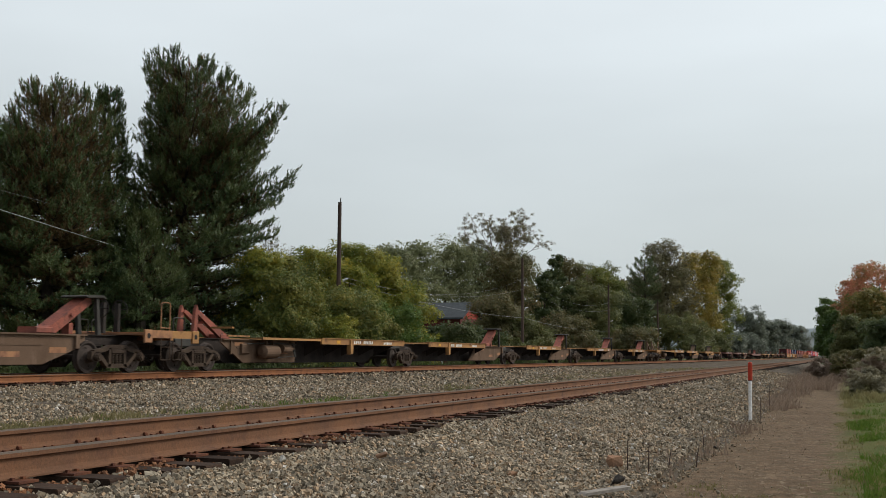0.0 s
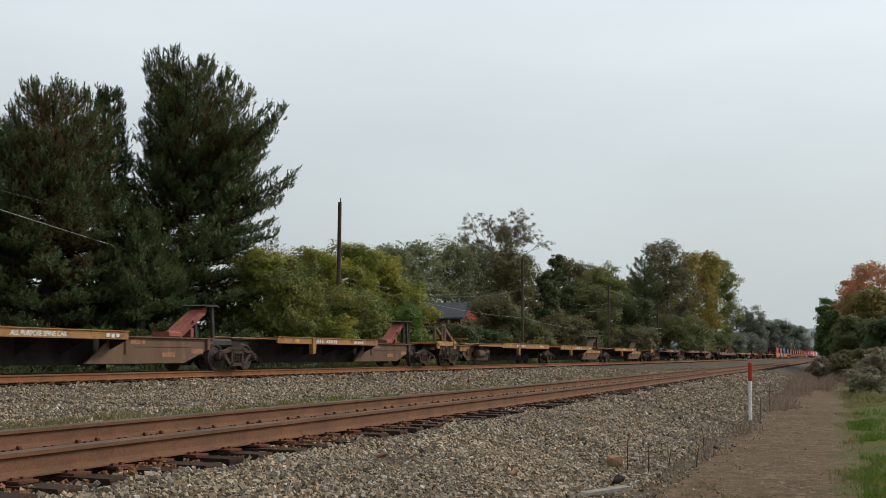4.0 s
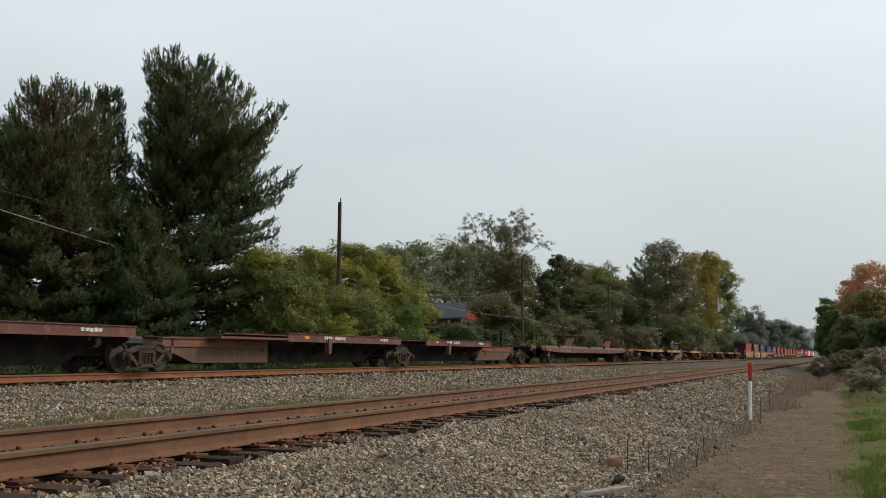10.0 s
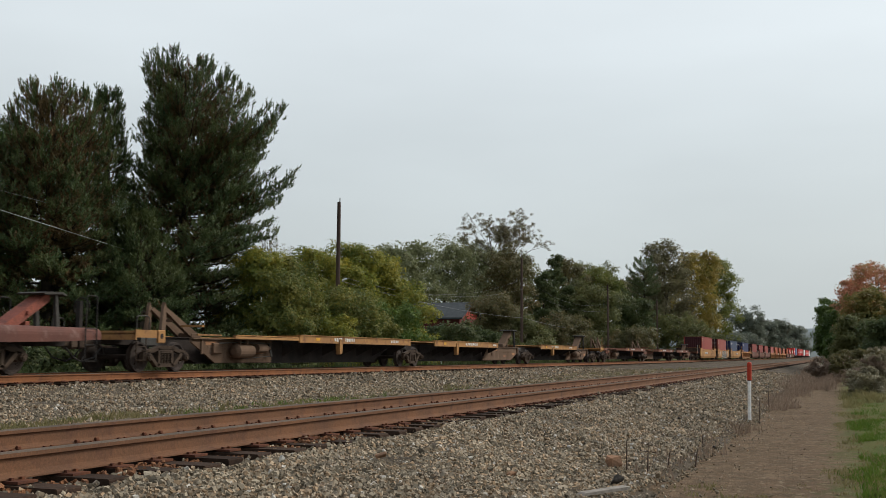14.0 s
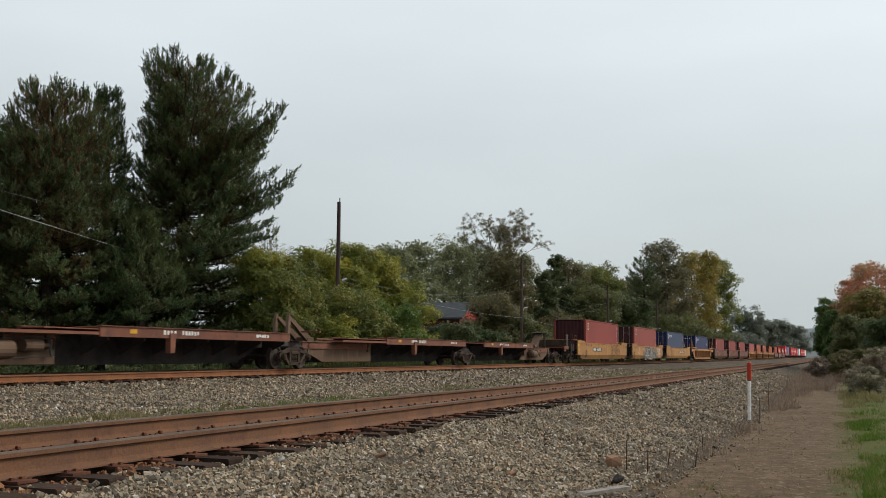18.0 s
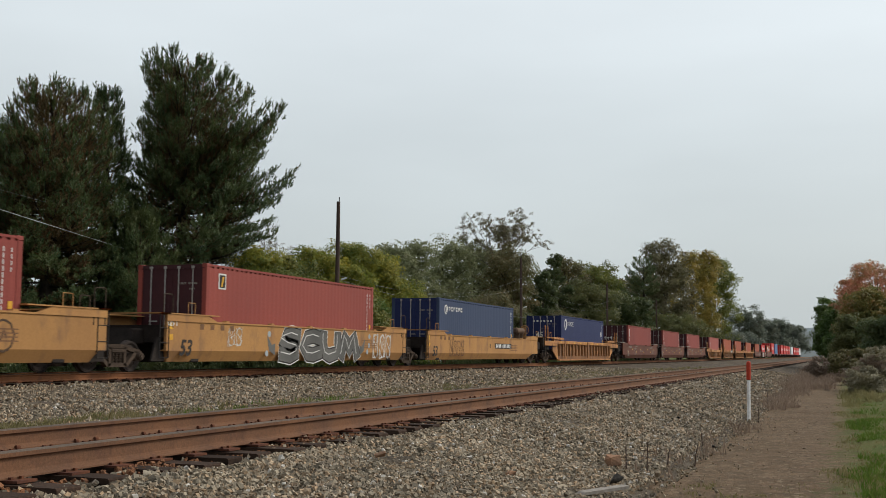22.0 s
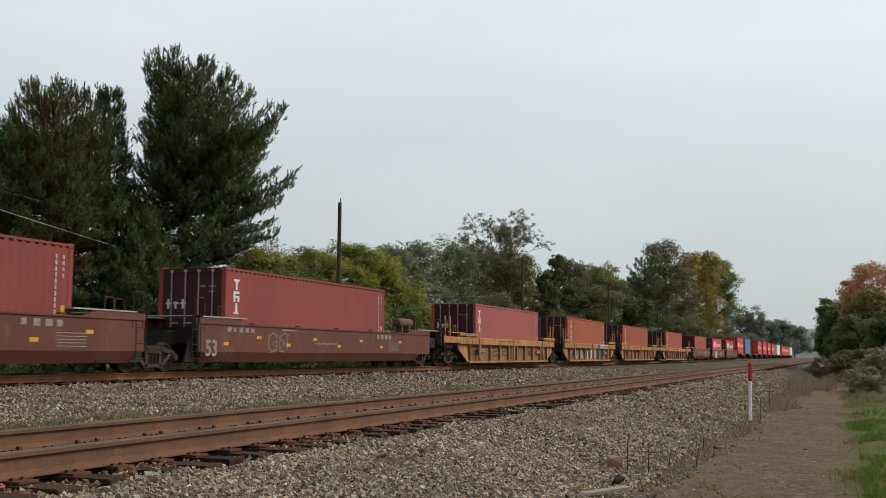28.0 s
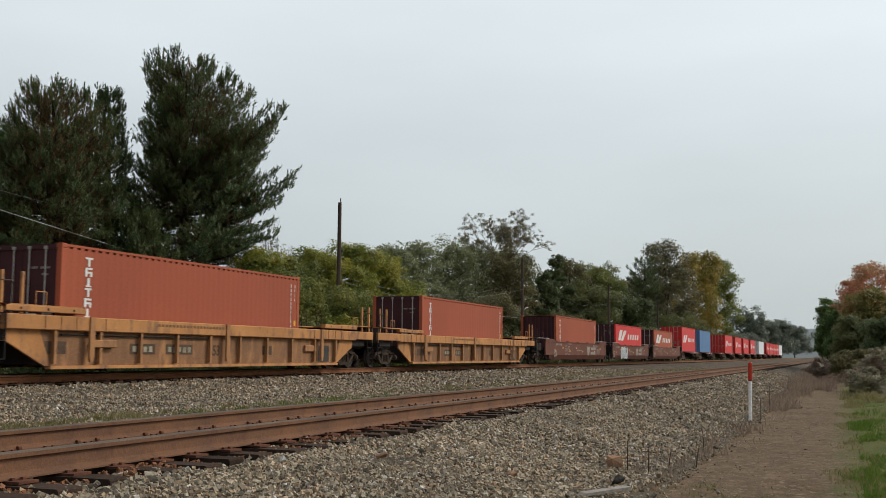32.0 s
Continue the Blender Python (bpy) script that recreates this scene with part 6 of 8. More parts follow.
def flat_car(y, label):
    """A long flat car with rounded side sills and two hitches; y is its first truck's centre."""
    L, over = 21.1, 3.3
    car = rolling("flat_car", y, label, "railway car")
    part("deck", Shape().box(-1.22, 1.22, -over, L + over, 1.02, 1.10), DECK_BROWN, car, "worn brown deck")
    # the sill's section: a plain web under a rounded shoulder, shallower towards the ends
    for q in (-1, 1):
        rings = []
        for yy, low in ((-over, 0.86), (-over + 1.3, 0.80), (1.5, 0.72), (4.0, 0.70), (L - 4.0, 0.70), (L - 1.5, 0.72), (L + over - 1.3, 0.80), (L + over, 0.86)):
            ring = [(1.32, low), (1.42, low), (1.42, 0.93)] + [(1.24 + 0.18 * math.cos(k * math.pi / 10), 0.95 + 0.20 * math.sin(k * math.pi / 10)) for k in range(6)] + [(1.16, 1.15), (1.16, 1.08), (1.32, 0.98)]
            rings.append([(q * x, yy, z) for x, z in ring])
        me = Shape().loft(rings)
        part("side_sill", me, DECK_BROWN, car, "brown side sill with a rounded shoulder")
    part("centre_sill", Shape().slab([(-over, 0.7), (-over, 1.0), (L + over, 1.0), (L + over, 0.7), (L - 2, 0.6), (L - 4, 0.36), (4, 0.36), (2, 0.6)], -0.3, 0.3), UNDER_SHADED, car)
    for k in range(13):
        part("cross_bearer", lambda: Shape().slab([(-0.05, 0.98), (0.05, 0.98), (0.05, 0.62), (-0.05, 0.62)], -1.32, 1.32), UNDER_SHADED, car, "", (0, 1.9 + k * 1.44, 0), key="cross_bearer")
    hitch(car, 10.5, SPINE_BROWN)
    hitch(car, L + over - 0.3, HITCH_RED)
    for yy in (0.9, 9.9, 15.2):
        part("stake_pocket", Shape().box(1.30, 1.44, yy, yy + 0.35, 1.04, 1.27, 0.02).box(-1.44, -1.30, yy, yy + 0.35, 1.04, 1.27, 0.02), IRON, car)
    part("step_iron", Shape().pipe([(1.40, -1.9, 0.80), (1.40, -1.9, 0.50), (1.40, -1.5, 0.50), (1.40, -1.5, 0.80)], [0.016] * 4, 5), GALV, car)
    for ye, way in ((-over, -1), (L + over, 1)):
        coupler(car, ye, way)
        ladder(car, 1.46, ye - way * 0.45, 0.32, 1.12, mat=IRON)
        hoop(car, 1.38, ye - way * 0.55, ye - way * 0.15, 1.1, 1.95, IRON)
        hoop(car, -1.38, ye - way * 0.55, ye - way * 0.15, 1.1, 1.95, IRON)
    bars(car, "paint_patch", 1.4215, [(-1.75, -1.2, 0.82, 0.95)] + [(5.2 + k * 2.9, 5.6 + k * 2.9, 0.80, 0.87) for k in range(6)], DECK_TAN, "faded yellow patch of paint")
    bars(car, "number_marks", 1.4215, plate_row(1.45, 3, 0.33, 0.15, 0.765, 0.925, 4) + plate_row(2.85, 5, 0.27, 0.13, 0.765, 0.925, 5), BOARD, "white stencilled marks")
    bars(car, "stencil", 1.4215, plate_row(8.6, 6, 0.20, 0.14, 0.76, 0.81, 5) + plate_row(8.6, 4, 0.26, 0.2, 0.84, 0.88, 9) + plate_row(13.0, 5, 0.18, 0.12, 0.78, 0.84, 6) + [(17.3, 17.36, 0.74, 0.90)], BOARD, "pale stencilled marks")
    truck(car, 0)
    truck(car, L)
    return car


def well_end(car, ye, way, mat, end, tread=None):
    """The walkway, posts and steps at one end of a well unit."""
    y0, y1 = sorted((ye, ye - way * 3.0))
    part("walkway", Shape().box(-1.46, -0.95, y0, y1, 1.60, 1.635).box(0.95, 1.46, y0, y1, 1.60, 1.635).box(-1.46, 1.46, min(ye, ye - way * 0.5), max(ye, ye - way * 0.5), 1.60, 1.635), tread or mat, car, "raised end walkway")
    # the bulkhead's dark colour paints in the shade between two units
    part("end_bulkhead", Shape().box(-1.30, 1.30, min(ye - way * 0.5, ye - way * 1.6), max(ye - way * 0.5, ye - way * 1.6), 0.82, 1.30, 0.05).box(-0.55, 0.55, min(ye, ye - way * 0.6), max(ye, ye - way * 0.6), 0.75, 1.20, 0.05), UNDER_SHADED, car)
    hoop(car, 1.42, ye - way * 0.62, ye - way * 0.18, 1.2, 2.15, STEEL_DIRT)
    hoop(car, -1.42, ye - way * 0.62, ye - way * 0.18, 1.2, 2.15, STEEL_DIRT)
    ladder(car, 1.42, ye - way * 0.24, 0.38, 1.62, 0.42, IRON)
    grab(car, "grab_iron", [(1.40, ye - way * 1.4, 1.62), (1.40, ye - way * 1.4, 1.95), (1.40, ye - way * 1.75, 1.95), (1.40, ye - way * 1.75, 1.62)], 0.013, mat)
    if mat is RIB_YELLOW:
        for off in (0.30, 0.95):
            part("guide_stake", Shape().box(1.36, 1.42, ye - way * off - 0.035, ye - way * off + 0.035, 1.42, 2.38, 0.01), mat, car, "upright yellow stake")
    if end:
        coupler(car, ye, way)
        if way > 0 and mat is not RIB_YELLOW:
            y2 = ye - 1.7
            part("air_tank", Shape().rod((0.5, y2 - 1.5, 1.96), (0.5, y2, 1.96), 0.19, 14).rod((0.5, y2, 1.96), (0.5, y2 + 0.07, 1.96), 0.19, 14, 0.10).rod((0.5, y2 - 1.57, 1.96), (0.5, y2 - 1.5, 1.96), 0.10, 14, 0.19).box(0.35, 0.65, y2 - 1.2, y2 - 1.1, 1.25, 1.85).box(0.35, 0.65, y2 - 0.4, y2 - 0.3, 1.25, 1.85), SPINE_BROWN, car, "brown cylindrical air reservoir")
            st = part("brake_stand", Shape().box(0.38, 0.62, y2 + 0.42, y2 + 0.50, 1.25, 2.25), mat, car)
            ring = [(0.5 + math.cos(i * math.tau / 14) * 0.27, y2 + 0.56, 2.05 + math.sin(i * math.tau / 14) * 0.27) for i in range(15)]
            part("brake_wheel", Shape().pipe(ring, [0.022] * 15, 5).rod(ring[0], ring[7], 0.014, 4).rod(ring[3], ring[10], 0.014, 4).rod((0.5, y2 + 0.5, 2.05), (0.5, y2 + 0.6, 2.05), 0.05, 8), mat, st)


def smooth_well(y, L, mat, label, end_a, end_b, group="", seed=0, number=True):
    """A well-car unit with plain, folded sides, between truck centres y and y + L."""
    car = rolling("well_car_unit", y, label, "railway car", group)
    a, b = (0.6 if end_a else 1.65), (L + 0.3 if end_b else L - 0.95)
    for q in (-1, 1):
        def ring(yy, zlow):
            xs = [(1.42, 1.41), (1.42, 0.58), (1.42 - 0.17 * (0.58 - zlow) / 0.32, zlow), (1.20, zlow), (1.34, 0.62), (1.34, 1.41)]
            return [(q * x, yy, min(z, 1.41)) for x, z in xs]
        cut_a, cut_b = (1.5 if end_a else 0.25), (1.9 if end_b else 0.45)
        rings = [ring(a, 0.575), ring(a + cut_a * 0.6, 0.57), ring(a + cut_a, 0.27), ring(b - cut_b, 0.27), ring(b - cut_b * 0.6, 0.57), ring(b, 0.575)]
        w = part("side_wall", Shape().loft(rings), mat, car, "smooth folded side sheet")
        e0 = 2.55
        part("top_chord", Shape().box(min(q * 1.32, q * 1.45), max(q * 1.32, q * 1.45), a + 0.1, b - 0.1, 1.40, 1.445).slab([(a, 1.40), (a, 1.60), (a + e0 - 0.5, 1.60), (a + e0, 1.44)], min(q * 1.36, q * 1.44), max(q * 1.36, q * 1.44)).slab([(b, 1.40), (b, 1.60), (b - e0 + 0.5, 1.60), (b - e0, 1.44)], min(q * 1.36, q * 1.44), max(q * 1.36, q * 1.44)), mat, w)
        for k in range(5):
            yy = a + 3.2 + k * (b - a - 6.4) / 4
            part("container_guide", Shape().slab([(yy - 0.12, 1.44), (yy + 0.12, 1.44), (yy + 0.06, 1.50), (yy - 0.06, 1.50)], min(q * 1.26, q * 1.40), max(q * 1.26, q * 1.40)), mat, w)
    # dark plates added where only shade lies, between truck and side sheet
    for q in (-1, 1):
        xs = sorted((q * 1.16, q * 1.22))
        part("end_web", Shape().slab([(a - 0.15, 0.95), (a + 1.7, 0.95), (a + cut_a + 0.1, 0.29), (a + cut_a - 0.65, 0.29)], *xs), UNDER_SHADED, car)
        part("end_web", Shape().slab([(b + 0.15, 0.95), (b - 1.7, 0.95), (b - cut_b - 0.1, 0.29), (b - cut_b + 0.65, 0.29)], *xs), UNDER_SHADED, car)
    part("well_floor", Shape().box(-1.25, 1.25, a + 1.6, b - 1.6, 0.27, 0.33).box(-1.3, 1.3, a + 1.4, a + 1.8, 0.25, 0.9, 0.03).box(-1.3, 1.3, b - 1.8, b - 1.4, 0.25, 0.9, 0.03), UNDER_SHADED, car)
    tread = GALV if mat is WELL_BROWN else mat
    well_end(car, a - 0.35 if not end_a else a - 2.2, -1, mat, end_a, tread)
    well_end(car, b + 0.1 if not end_b else b + 1.5, 1, mat, end_b, tread)
    for flag, y0, y1 in ((end_a, a - 2.2, a + 0.5), (end_b, b - 0.5, b + 1.5)):
        if flag:
            part("end_frame", Shape().box(-0.6, 0.6, y0, y1, 0.80, 1.20, 0.05).box(-1.44, 1.44, y0 + 0.02, y0 + 0.12, 1.0, 1.62) if y0 < 1 else Shape().box(-0.6, 0.6, y0, y1, 0.80, 1.20, 0.05).box(-1.44, 1.44, y1 - 0.12, y1 - 0.02, 1.0, 1.62), STEEL_DIRT, car)
    return car


def ribbed_well(y, L, label, end_a, end_b, group="", pitch=1.52, chord=(1.06, 1.41), seed=0):
    """A well-car unit with vertical ribs over a recessed side sheet."""
    car = rolling("well_car_unit", y, label, "railway car", group)
    a, b = (0.6 if end_a else 1.65), (L + 0.3 if end_b else L - 0.95)
    for q in (-1, 1):
        X = lambda u, v: sorted((q * u, q * v))
        xa = X(1.26, 1.31)
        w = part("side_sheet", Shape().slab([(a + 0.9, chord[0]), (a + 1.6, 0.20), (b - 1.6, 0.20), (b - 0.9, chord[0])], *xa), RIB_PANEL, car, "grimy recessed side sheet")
        xb = X(1.27, 1.46)
        part("top_chord", Shape().box(xb[0], xb[1], a + 0.1, b - 0.1, chord[0], chord[1], 0.02), RIB_YELLOW, w, "yellow top chord")
        part("bottom_sill", Shape().box(*X(1.25, 1.43), a + 1.6, b - 1.6, 0.14, 0.22), RIB_YELLOW, w)
        n = int((b - a - 3.4) / pitch)
        for k in range(n + 1):
            yy = a + 1.75 + k * (b - a - 3.5) / n
            part("rib", lambda: Shape().slab([(-0.02, 0.2), (0.02, 0.2), (0.02, 1.0), (-0.02, 1.0)], 0, 0.11).box(0.10, 0.118, -0.045, 0.045, 0.2, 1.0), RIB_DIRT, w, "", (1.31, yy, chord[0] - 1.0) if q > 0 else (-1.31 - 0.118, yy, chord[0] - 1.0), key="rib")
        for s0, s1 in ((a + 0.05, a + 2.75), (b - 2.75, b - 0.05)):
            part("end_chord", Shape().box(*X(1.30, 1.47), s0, s1, chord[1] + 0.06, chord[1] + 0.20, 0.015), RIB_YELLOW, w, "raised yellow walkway edge")
        for yy in (a + 3.0, (a + b) / 2, b - 3.0):
            part("post", Shape().slab([(yy - 0.09, chord[1]), (yy + 0.09, chord[1]), (yy + 0.09, 0.45), (yy + 0.03, 0.30), (yy - 0.06, 0.30), (yy - 0.09, 0.45)], *X(1.44, 1.50)), RIB_DIRT, w)
        for s in (-1, 1):
            yc = a + 1.2 if s < 0 else b - 1.2
            part("corner_sheet", Shape().slab([(yc - s * 0.1, 1.06), (yc + s * 1.0, 1.06), (yc + s * 1.0, 0.80), (yc - s * 0.3, 0.22), (yc - s * 0.5, 0.22)], *X(1.27, 1.33)), RIB_YELLOW, w)
            for k in range(5):
                part("chord_seam", lambda: Shape().box(0.0, 0.014, -0.018, 0.018, 0.0, 0.33), RIB_DIRT, w, "", (1.462 if q > 0 else -1.476, yc - s * (0.15 + 0.55 * k), chord[0] + 0.01), key="chord_seam")
            ends = (a + 0.05, a + 2.75) if s < 0 else (b - 2.75, b - 0.05)
            for k in range(3):
                part("chord_hole", lambda: Shape().rod((0, 0, 0), (0.004, 0, 0), 0.035, 10), IRON, w, "dark bolt hole", (q * 1.471, ends[0] + 0.45 + 0.9 * k, chord[1] + 0.13), key="chord_hole")
        if pitch > 1.2:
            part("jack_pad", Shape().box(*X(1.31, 1.45), a + 3.15, a + 4.0, 0.66, 0.86, 0.02).box(*X(1.31, 1.40), b - 4.1, b - 3.3, 0.62, 0.84, 0.02), RIB_DIRT, w, "dirty jacking pad")
            part("dark_plate", Shape().box(*X(1.312, 1.325), b - 2.95, b - 2.15, 0.26, 0.84), GREY_STEEL, w, "dark steel plate")
            part("brake_rod", Shape().rod((q * 1.36, a + 2.0, 0.97), (q * 1.36, a + 8.5, 0.97), 0.02, 6), IRON, w)
    part("well_floor", Shape().box(-1.25, 1.25, a + 1.6, b - 1.6, 0.24, 0.30).box(-1.25, 1.25, a + 1.4, a + 1.8, 0.25, 0.9, 0.03).box(-1.25, 1.25, b - 1.8, b - 1.4, 0.25, 0.9, 0.03), UNDER_SHADED, car)
    for flag, ye, way in ((end_a, a - (2.2 if end_a else 0.35), -1), (end_b, b + (1.5 if end_b else 0.1), 1)):
        well_end(car, ye, way, RIB_YELLOW, flag)
        if flag:
            y0, y1 = sorted((ye, ye - way * 3.2))
            part("end_frame", Shape().box(-0.6, 0.6, y0, y1, 0.80, 1.20, 0.05).box(-1.44, 1.44, min(ye, ye - way * 0.1), max(ye, ye - way * 0.1), 1.0, 1.62), STEEL_DIRT, car)
            for q in (-1, 1):
                part("end_sill", Shape().box(min(q * 1.36, q * 1.45), max(q * 1.36, q * 1.45), y0, y1, 1.10, 1.41, 0.02), RIB_YELLOW, car)
    return car


# ------------------------------------------------------------------ containers
def corrugated(y0, y1, z0, z1, x, out):
    """A folded steel side sheet along y; out is the way it faces."""
    n = int(round((y1 - y0) / 0.278))
    p = (y1 - y0) / n
    ys, xs = [], []
    for k in range(n):
        for fy, d in ((0.0, 0), (0.26, 0), (0.44, -0.003), (0.80, -0.003)):
            ys.append(y0 + (k + fy) * p)
            xs.append(x + out * d)
    ys.append(y1)
    xs.append(x)
    s = Shape()
    s.v = [(a, b, z0) for a, b in zip(xs, ys)] + [(a, b, z1) for a, b in zip(xs, ys)]
    m = len(ys)
    s.f = [(i, i + 1, m + i + 1, m + i) for i in range(m - 1)]
    return s


def pockets(q, W, L, H):
    """The short lands between the pockets where the folds of the sheet run out under the top rail, and the sheet behind them."""
    s = Shape().box(*sorted((q * (W - 0.075), q * (W - 0.065))), 0.12, L - 0.12, H - 0.13, H - 0.07)
    n = int(round((L - 0.24) / 0.278))
    p = (L - 0.24) / n
    for k in range(n):
        s.box(*sorted((q * (W - 0.07), q * (W - 0.008))), 0.12 + (k + 0.02) * p, 0.12 + (k + 0.52) * p, H - 0.128, H - 0.072)
    return s


def container(y, z, L, H, mat, label, doors=True, door_mat=None, name="shipping_container"):
    """A steel box of length L; its near end at y, its floor at z over the rail."""
    box = thing(name, (FAR_X, y, FAR_TOP + z), label, "container", "containers on the train")
    MOVING.append((box, y))
    W = 1.219
    key = (round(L, 2), round(H, 2), mat.name)
    # a darker door_mat puts the end's shade into its paint
    dm = door_mat or mat
    for q in (-1, 1):
        part("side_wall", lambda: corrugated(0.12, L - 0.12, 0.13, H - 0.125, q * (W - 0.008), q), mat, box, key=("sw", q) + key)
        part("rail_pocket", lambda: pockets(q, W, L, H), mat, box, key=("rp", q) + key)
        part("top_rail", lambda: Shape().box(min(q * (W - 0.06), q * W), max(q * (W - 0.06), q * W), 0.1, L - 0.1, H - 0.075, H - 0.012), mat, box, key=("tr", q) + key)
        part("bottom_rail", lambda: Shape().box(min(q * (W - 0.05), q * W), max(q * (W - 0.05), q * W), 0.1, L - 0.1, 0.0, 0.14), mat, box, key=("br", q) + key)
        for yy in (0.0, L - 0.16):
            part("corner_post", lambda: Shape().box(min(q * (W - 0.15), q * W), max(q * (W - 0.15), q * W), 0, 0.16, 0.11, H - 0.11, 0.015), mat, box, "", (0, yy, 0), key=("cp", q) + key)
            for zz in (0.0, H - 0.118):
                part("corner_casting", lambda: Shape().box(min(q * (W - 0.162), q * (W + 0.004)), max(q * (W - 0.162), q * (W + 0.004)), -0.004, 0.178, 0, 0.122, 0.02), mat, box, "", (0, yy if yy == 0 else L - 0.174, zz), key=("cc", q) + key)
    part("roof", lambda: Shape().box(-W + 0.03, W - 0.03, 0.05, L - 0.05, H - 0.05, H - 0.02), mat, box, key=("rf",) + key)
    part("floor", lambda: Shape().box(-W + 0.05, W - 0.05, 0.05, L - 0.05, 0.08, 0.15), UNDER_SHADED, box, key=("fl",) + key)
    part("end_wall", lambda: Shape().loft([[(x, L - 0.05 - (0.04 if k % 4 in (1, 2) else 0.0), zz) for k, x in enumerate(np.linspace(-W + 0.1, W - 0.1, 33))] for zz in (0.1, H - 0.1)], closed=False, caps=False), mat, box, key=("ew",) + key)
    if doors:
        part("door_header", lambda: Shape().box(-W + 0.1, W - 0.1, 0.0, 0.09, H - 0.14, H - 0.02), dm, box, key=("dh",) + key + (dm.name,))
        part("door_sill", lambda: Shape().box(-W + 0.1, W - 0.1, 0.0, 0.09, 0.0, 0.14), dm, box, key=("ds",) + key + (dm.name,))
        for q in (-1, 1):
            dr = part("door", lambda: Shape().box(min(q * 0.01, q * (W - 0.15)), max(q * 0.01, q * (W - 0.15)), 0.03, 0.08, 0.14, H - 0.14, 0.0).box(min(q * 0.12, q * (W - 0.25)), max(q * 0.12, q * (W - 0.25)), 0.022, 0.03, 0.35, 0.95).box(min(q * 0.12, q * (W - 0.25)), max(q * 0.12, q * (W - 0.25)), 0.022, 0.03, 1.1, 1.7).box(min(q * 0.12, q * (W - 0.25)), max(q * 0.12, q * (W - 0.25)), 0.022, 0.03, 1.85, H - 0.3), dm, box, "dark container door", key=("dr", q) + key + (dm.name,))
            for off in (0.24, 0.74):
                part("lock_rod", lambda: Shape().rod((0, -0.005, 0.06), (0, -0.005, H - 0.06), 0.020, 6).box(-0.05, 0.05, -0.02, 0.03, 0.06, 0.14).box(-0.05, 0.05, -0.02, 0.03, H - 0.14, H - 0.06).box(-0.03, 0.26, -0.02, 0.0, 1.15, 1.19), GALV, dr, "galvanised lock rod", (q * off, 0, 0), key=("lr", round(H, 2)))
            rnd = random.Random(int(y * 10))
            for zz, n, x0, tall in ((H - 0.62, 4, 0.30, 0.06), (H - 0.62, 6, 0.58, 0.06), (H - 0.78, 4, 0.62, 0.05), (0.98, 4, 0.32, 0.05), (0.88, 3, 0.34, 0.05), (0.98, 4, 0.66, 0.045), (0.88, 5, 0.62, 0.045), (0.78, 4, 0.66, 0.045)):
                if q > 0:
                    s = Shape()
                    for k in range(n):
                        s.box(x0 + k * 0.05, x0 + k * 0.05 + rnd.uniform(0.02, 0.036), 0.016, 0.021, zz, zz + tall)
                    part("door_mark", s, BOARD if mat is not BOX_WHITE else BLACK, dr, "small pale stencilled marks")
    else:
        part("front_wall", lambda: Shape().loft([[(x, 0.05 + (0.04 if k % 4 in (1, 2) else 0.0), zz) for k, x in enumerate(np.linspace(-W + 0.1, W - 0.1, 33))] for zz in (0.1, H - 0.1)], closed=False, caps=False), dm, box, "corrugated end wall with shade in its dark colour", key=("fw",) + key + (dm.name,))
    rows = [(L - 0.62, L - 0.585, H - 0.40 - k * 0.15, H - 0.285 - k * 0.15) for k in range(11)] + [(L - 0.36, L - 0.33, H - 0.40 - k * 0.15, H - 0.30 - k * 0.15) for k in range(4)]
    bars(box, "id_marks", W + 0.001, rows, WHITE if mat is not BOX_WHITE else BLACK, "white vertical marks")
    bars(box, "caution_mark", W + 0.001, [(L - 0.40, L - 0.26, H - 1.70, H - 1.52)], REFLECT)
    return box


def upright_mark(box, y, H, n, size, drop=0.35, w=0.27):
    """A maker's mark of n heavy white shapes, one under the other, near the door end."""
    out = None
    for k in range(n):
        z = H - drop - size - k * size * 1.14
        s = Shape()
        b = size * 0.22
        form = k % 3
        if form == 0:
            s.box(1.22, 1.224, y, y + w, z + size - b, z + size).box(1.22, 1.224, y + w * 0.36, y + w * 0.66, z, z + size - b)
        elif form == 1:
            s.box(1.22, 1.224, y, y + w * 0.30, z, z + size).box(1.22, 1.224, y + w * 0.30, y + w, z + size - b, z + size).box(1.22, 1.224, y + w * 0.30, y + w, z + size * 0.35, z + size * 0.35 + b).box(1.22, 1.224, y + w * 0.7, y + w, z, z + size * 0.35)
        else:
            s.box(1.22, 1.224, y + w * 0.32, y + w * 0.68, z, z + size).box(1.22, 1.224, y + w * 0.1, y + w * 0.32, z, z + b * 0.7).box(1.22, 1.224, y + w * 0.68, y + w * 0.9, z, z + b * 0.7)
        out = part("maker_mark", s, WHITE, box, "white upright maker's mark")
    return out


def door_mark(box):
    """Three white shapes side by side on one door leaf."""
    for k in range(3):
        x0 = -0.95 + k * 0.27
        s = Shape().box(x0 + 0.05, x0 + 0.12, 0.014, 0.020, 1.62, 1.92 - 0.07 * (k % 2)).box(x0, x0 + 0.20, 0.014, 0.020, 1.76, 1.82)
        part("maker_mark", s, WHITE, box, "white maker's mark on the door")


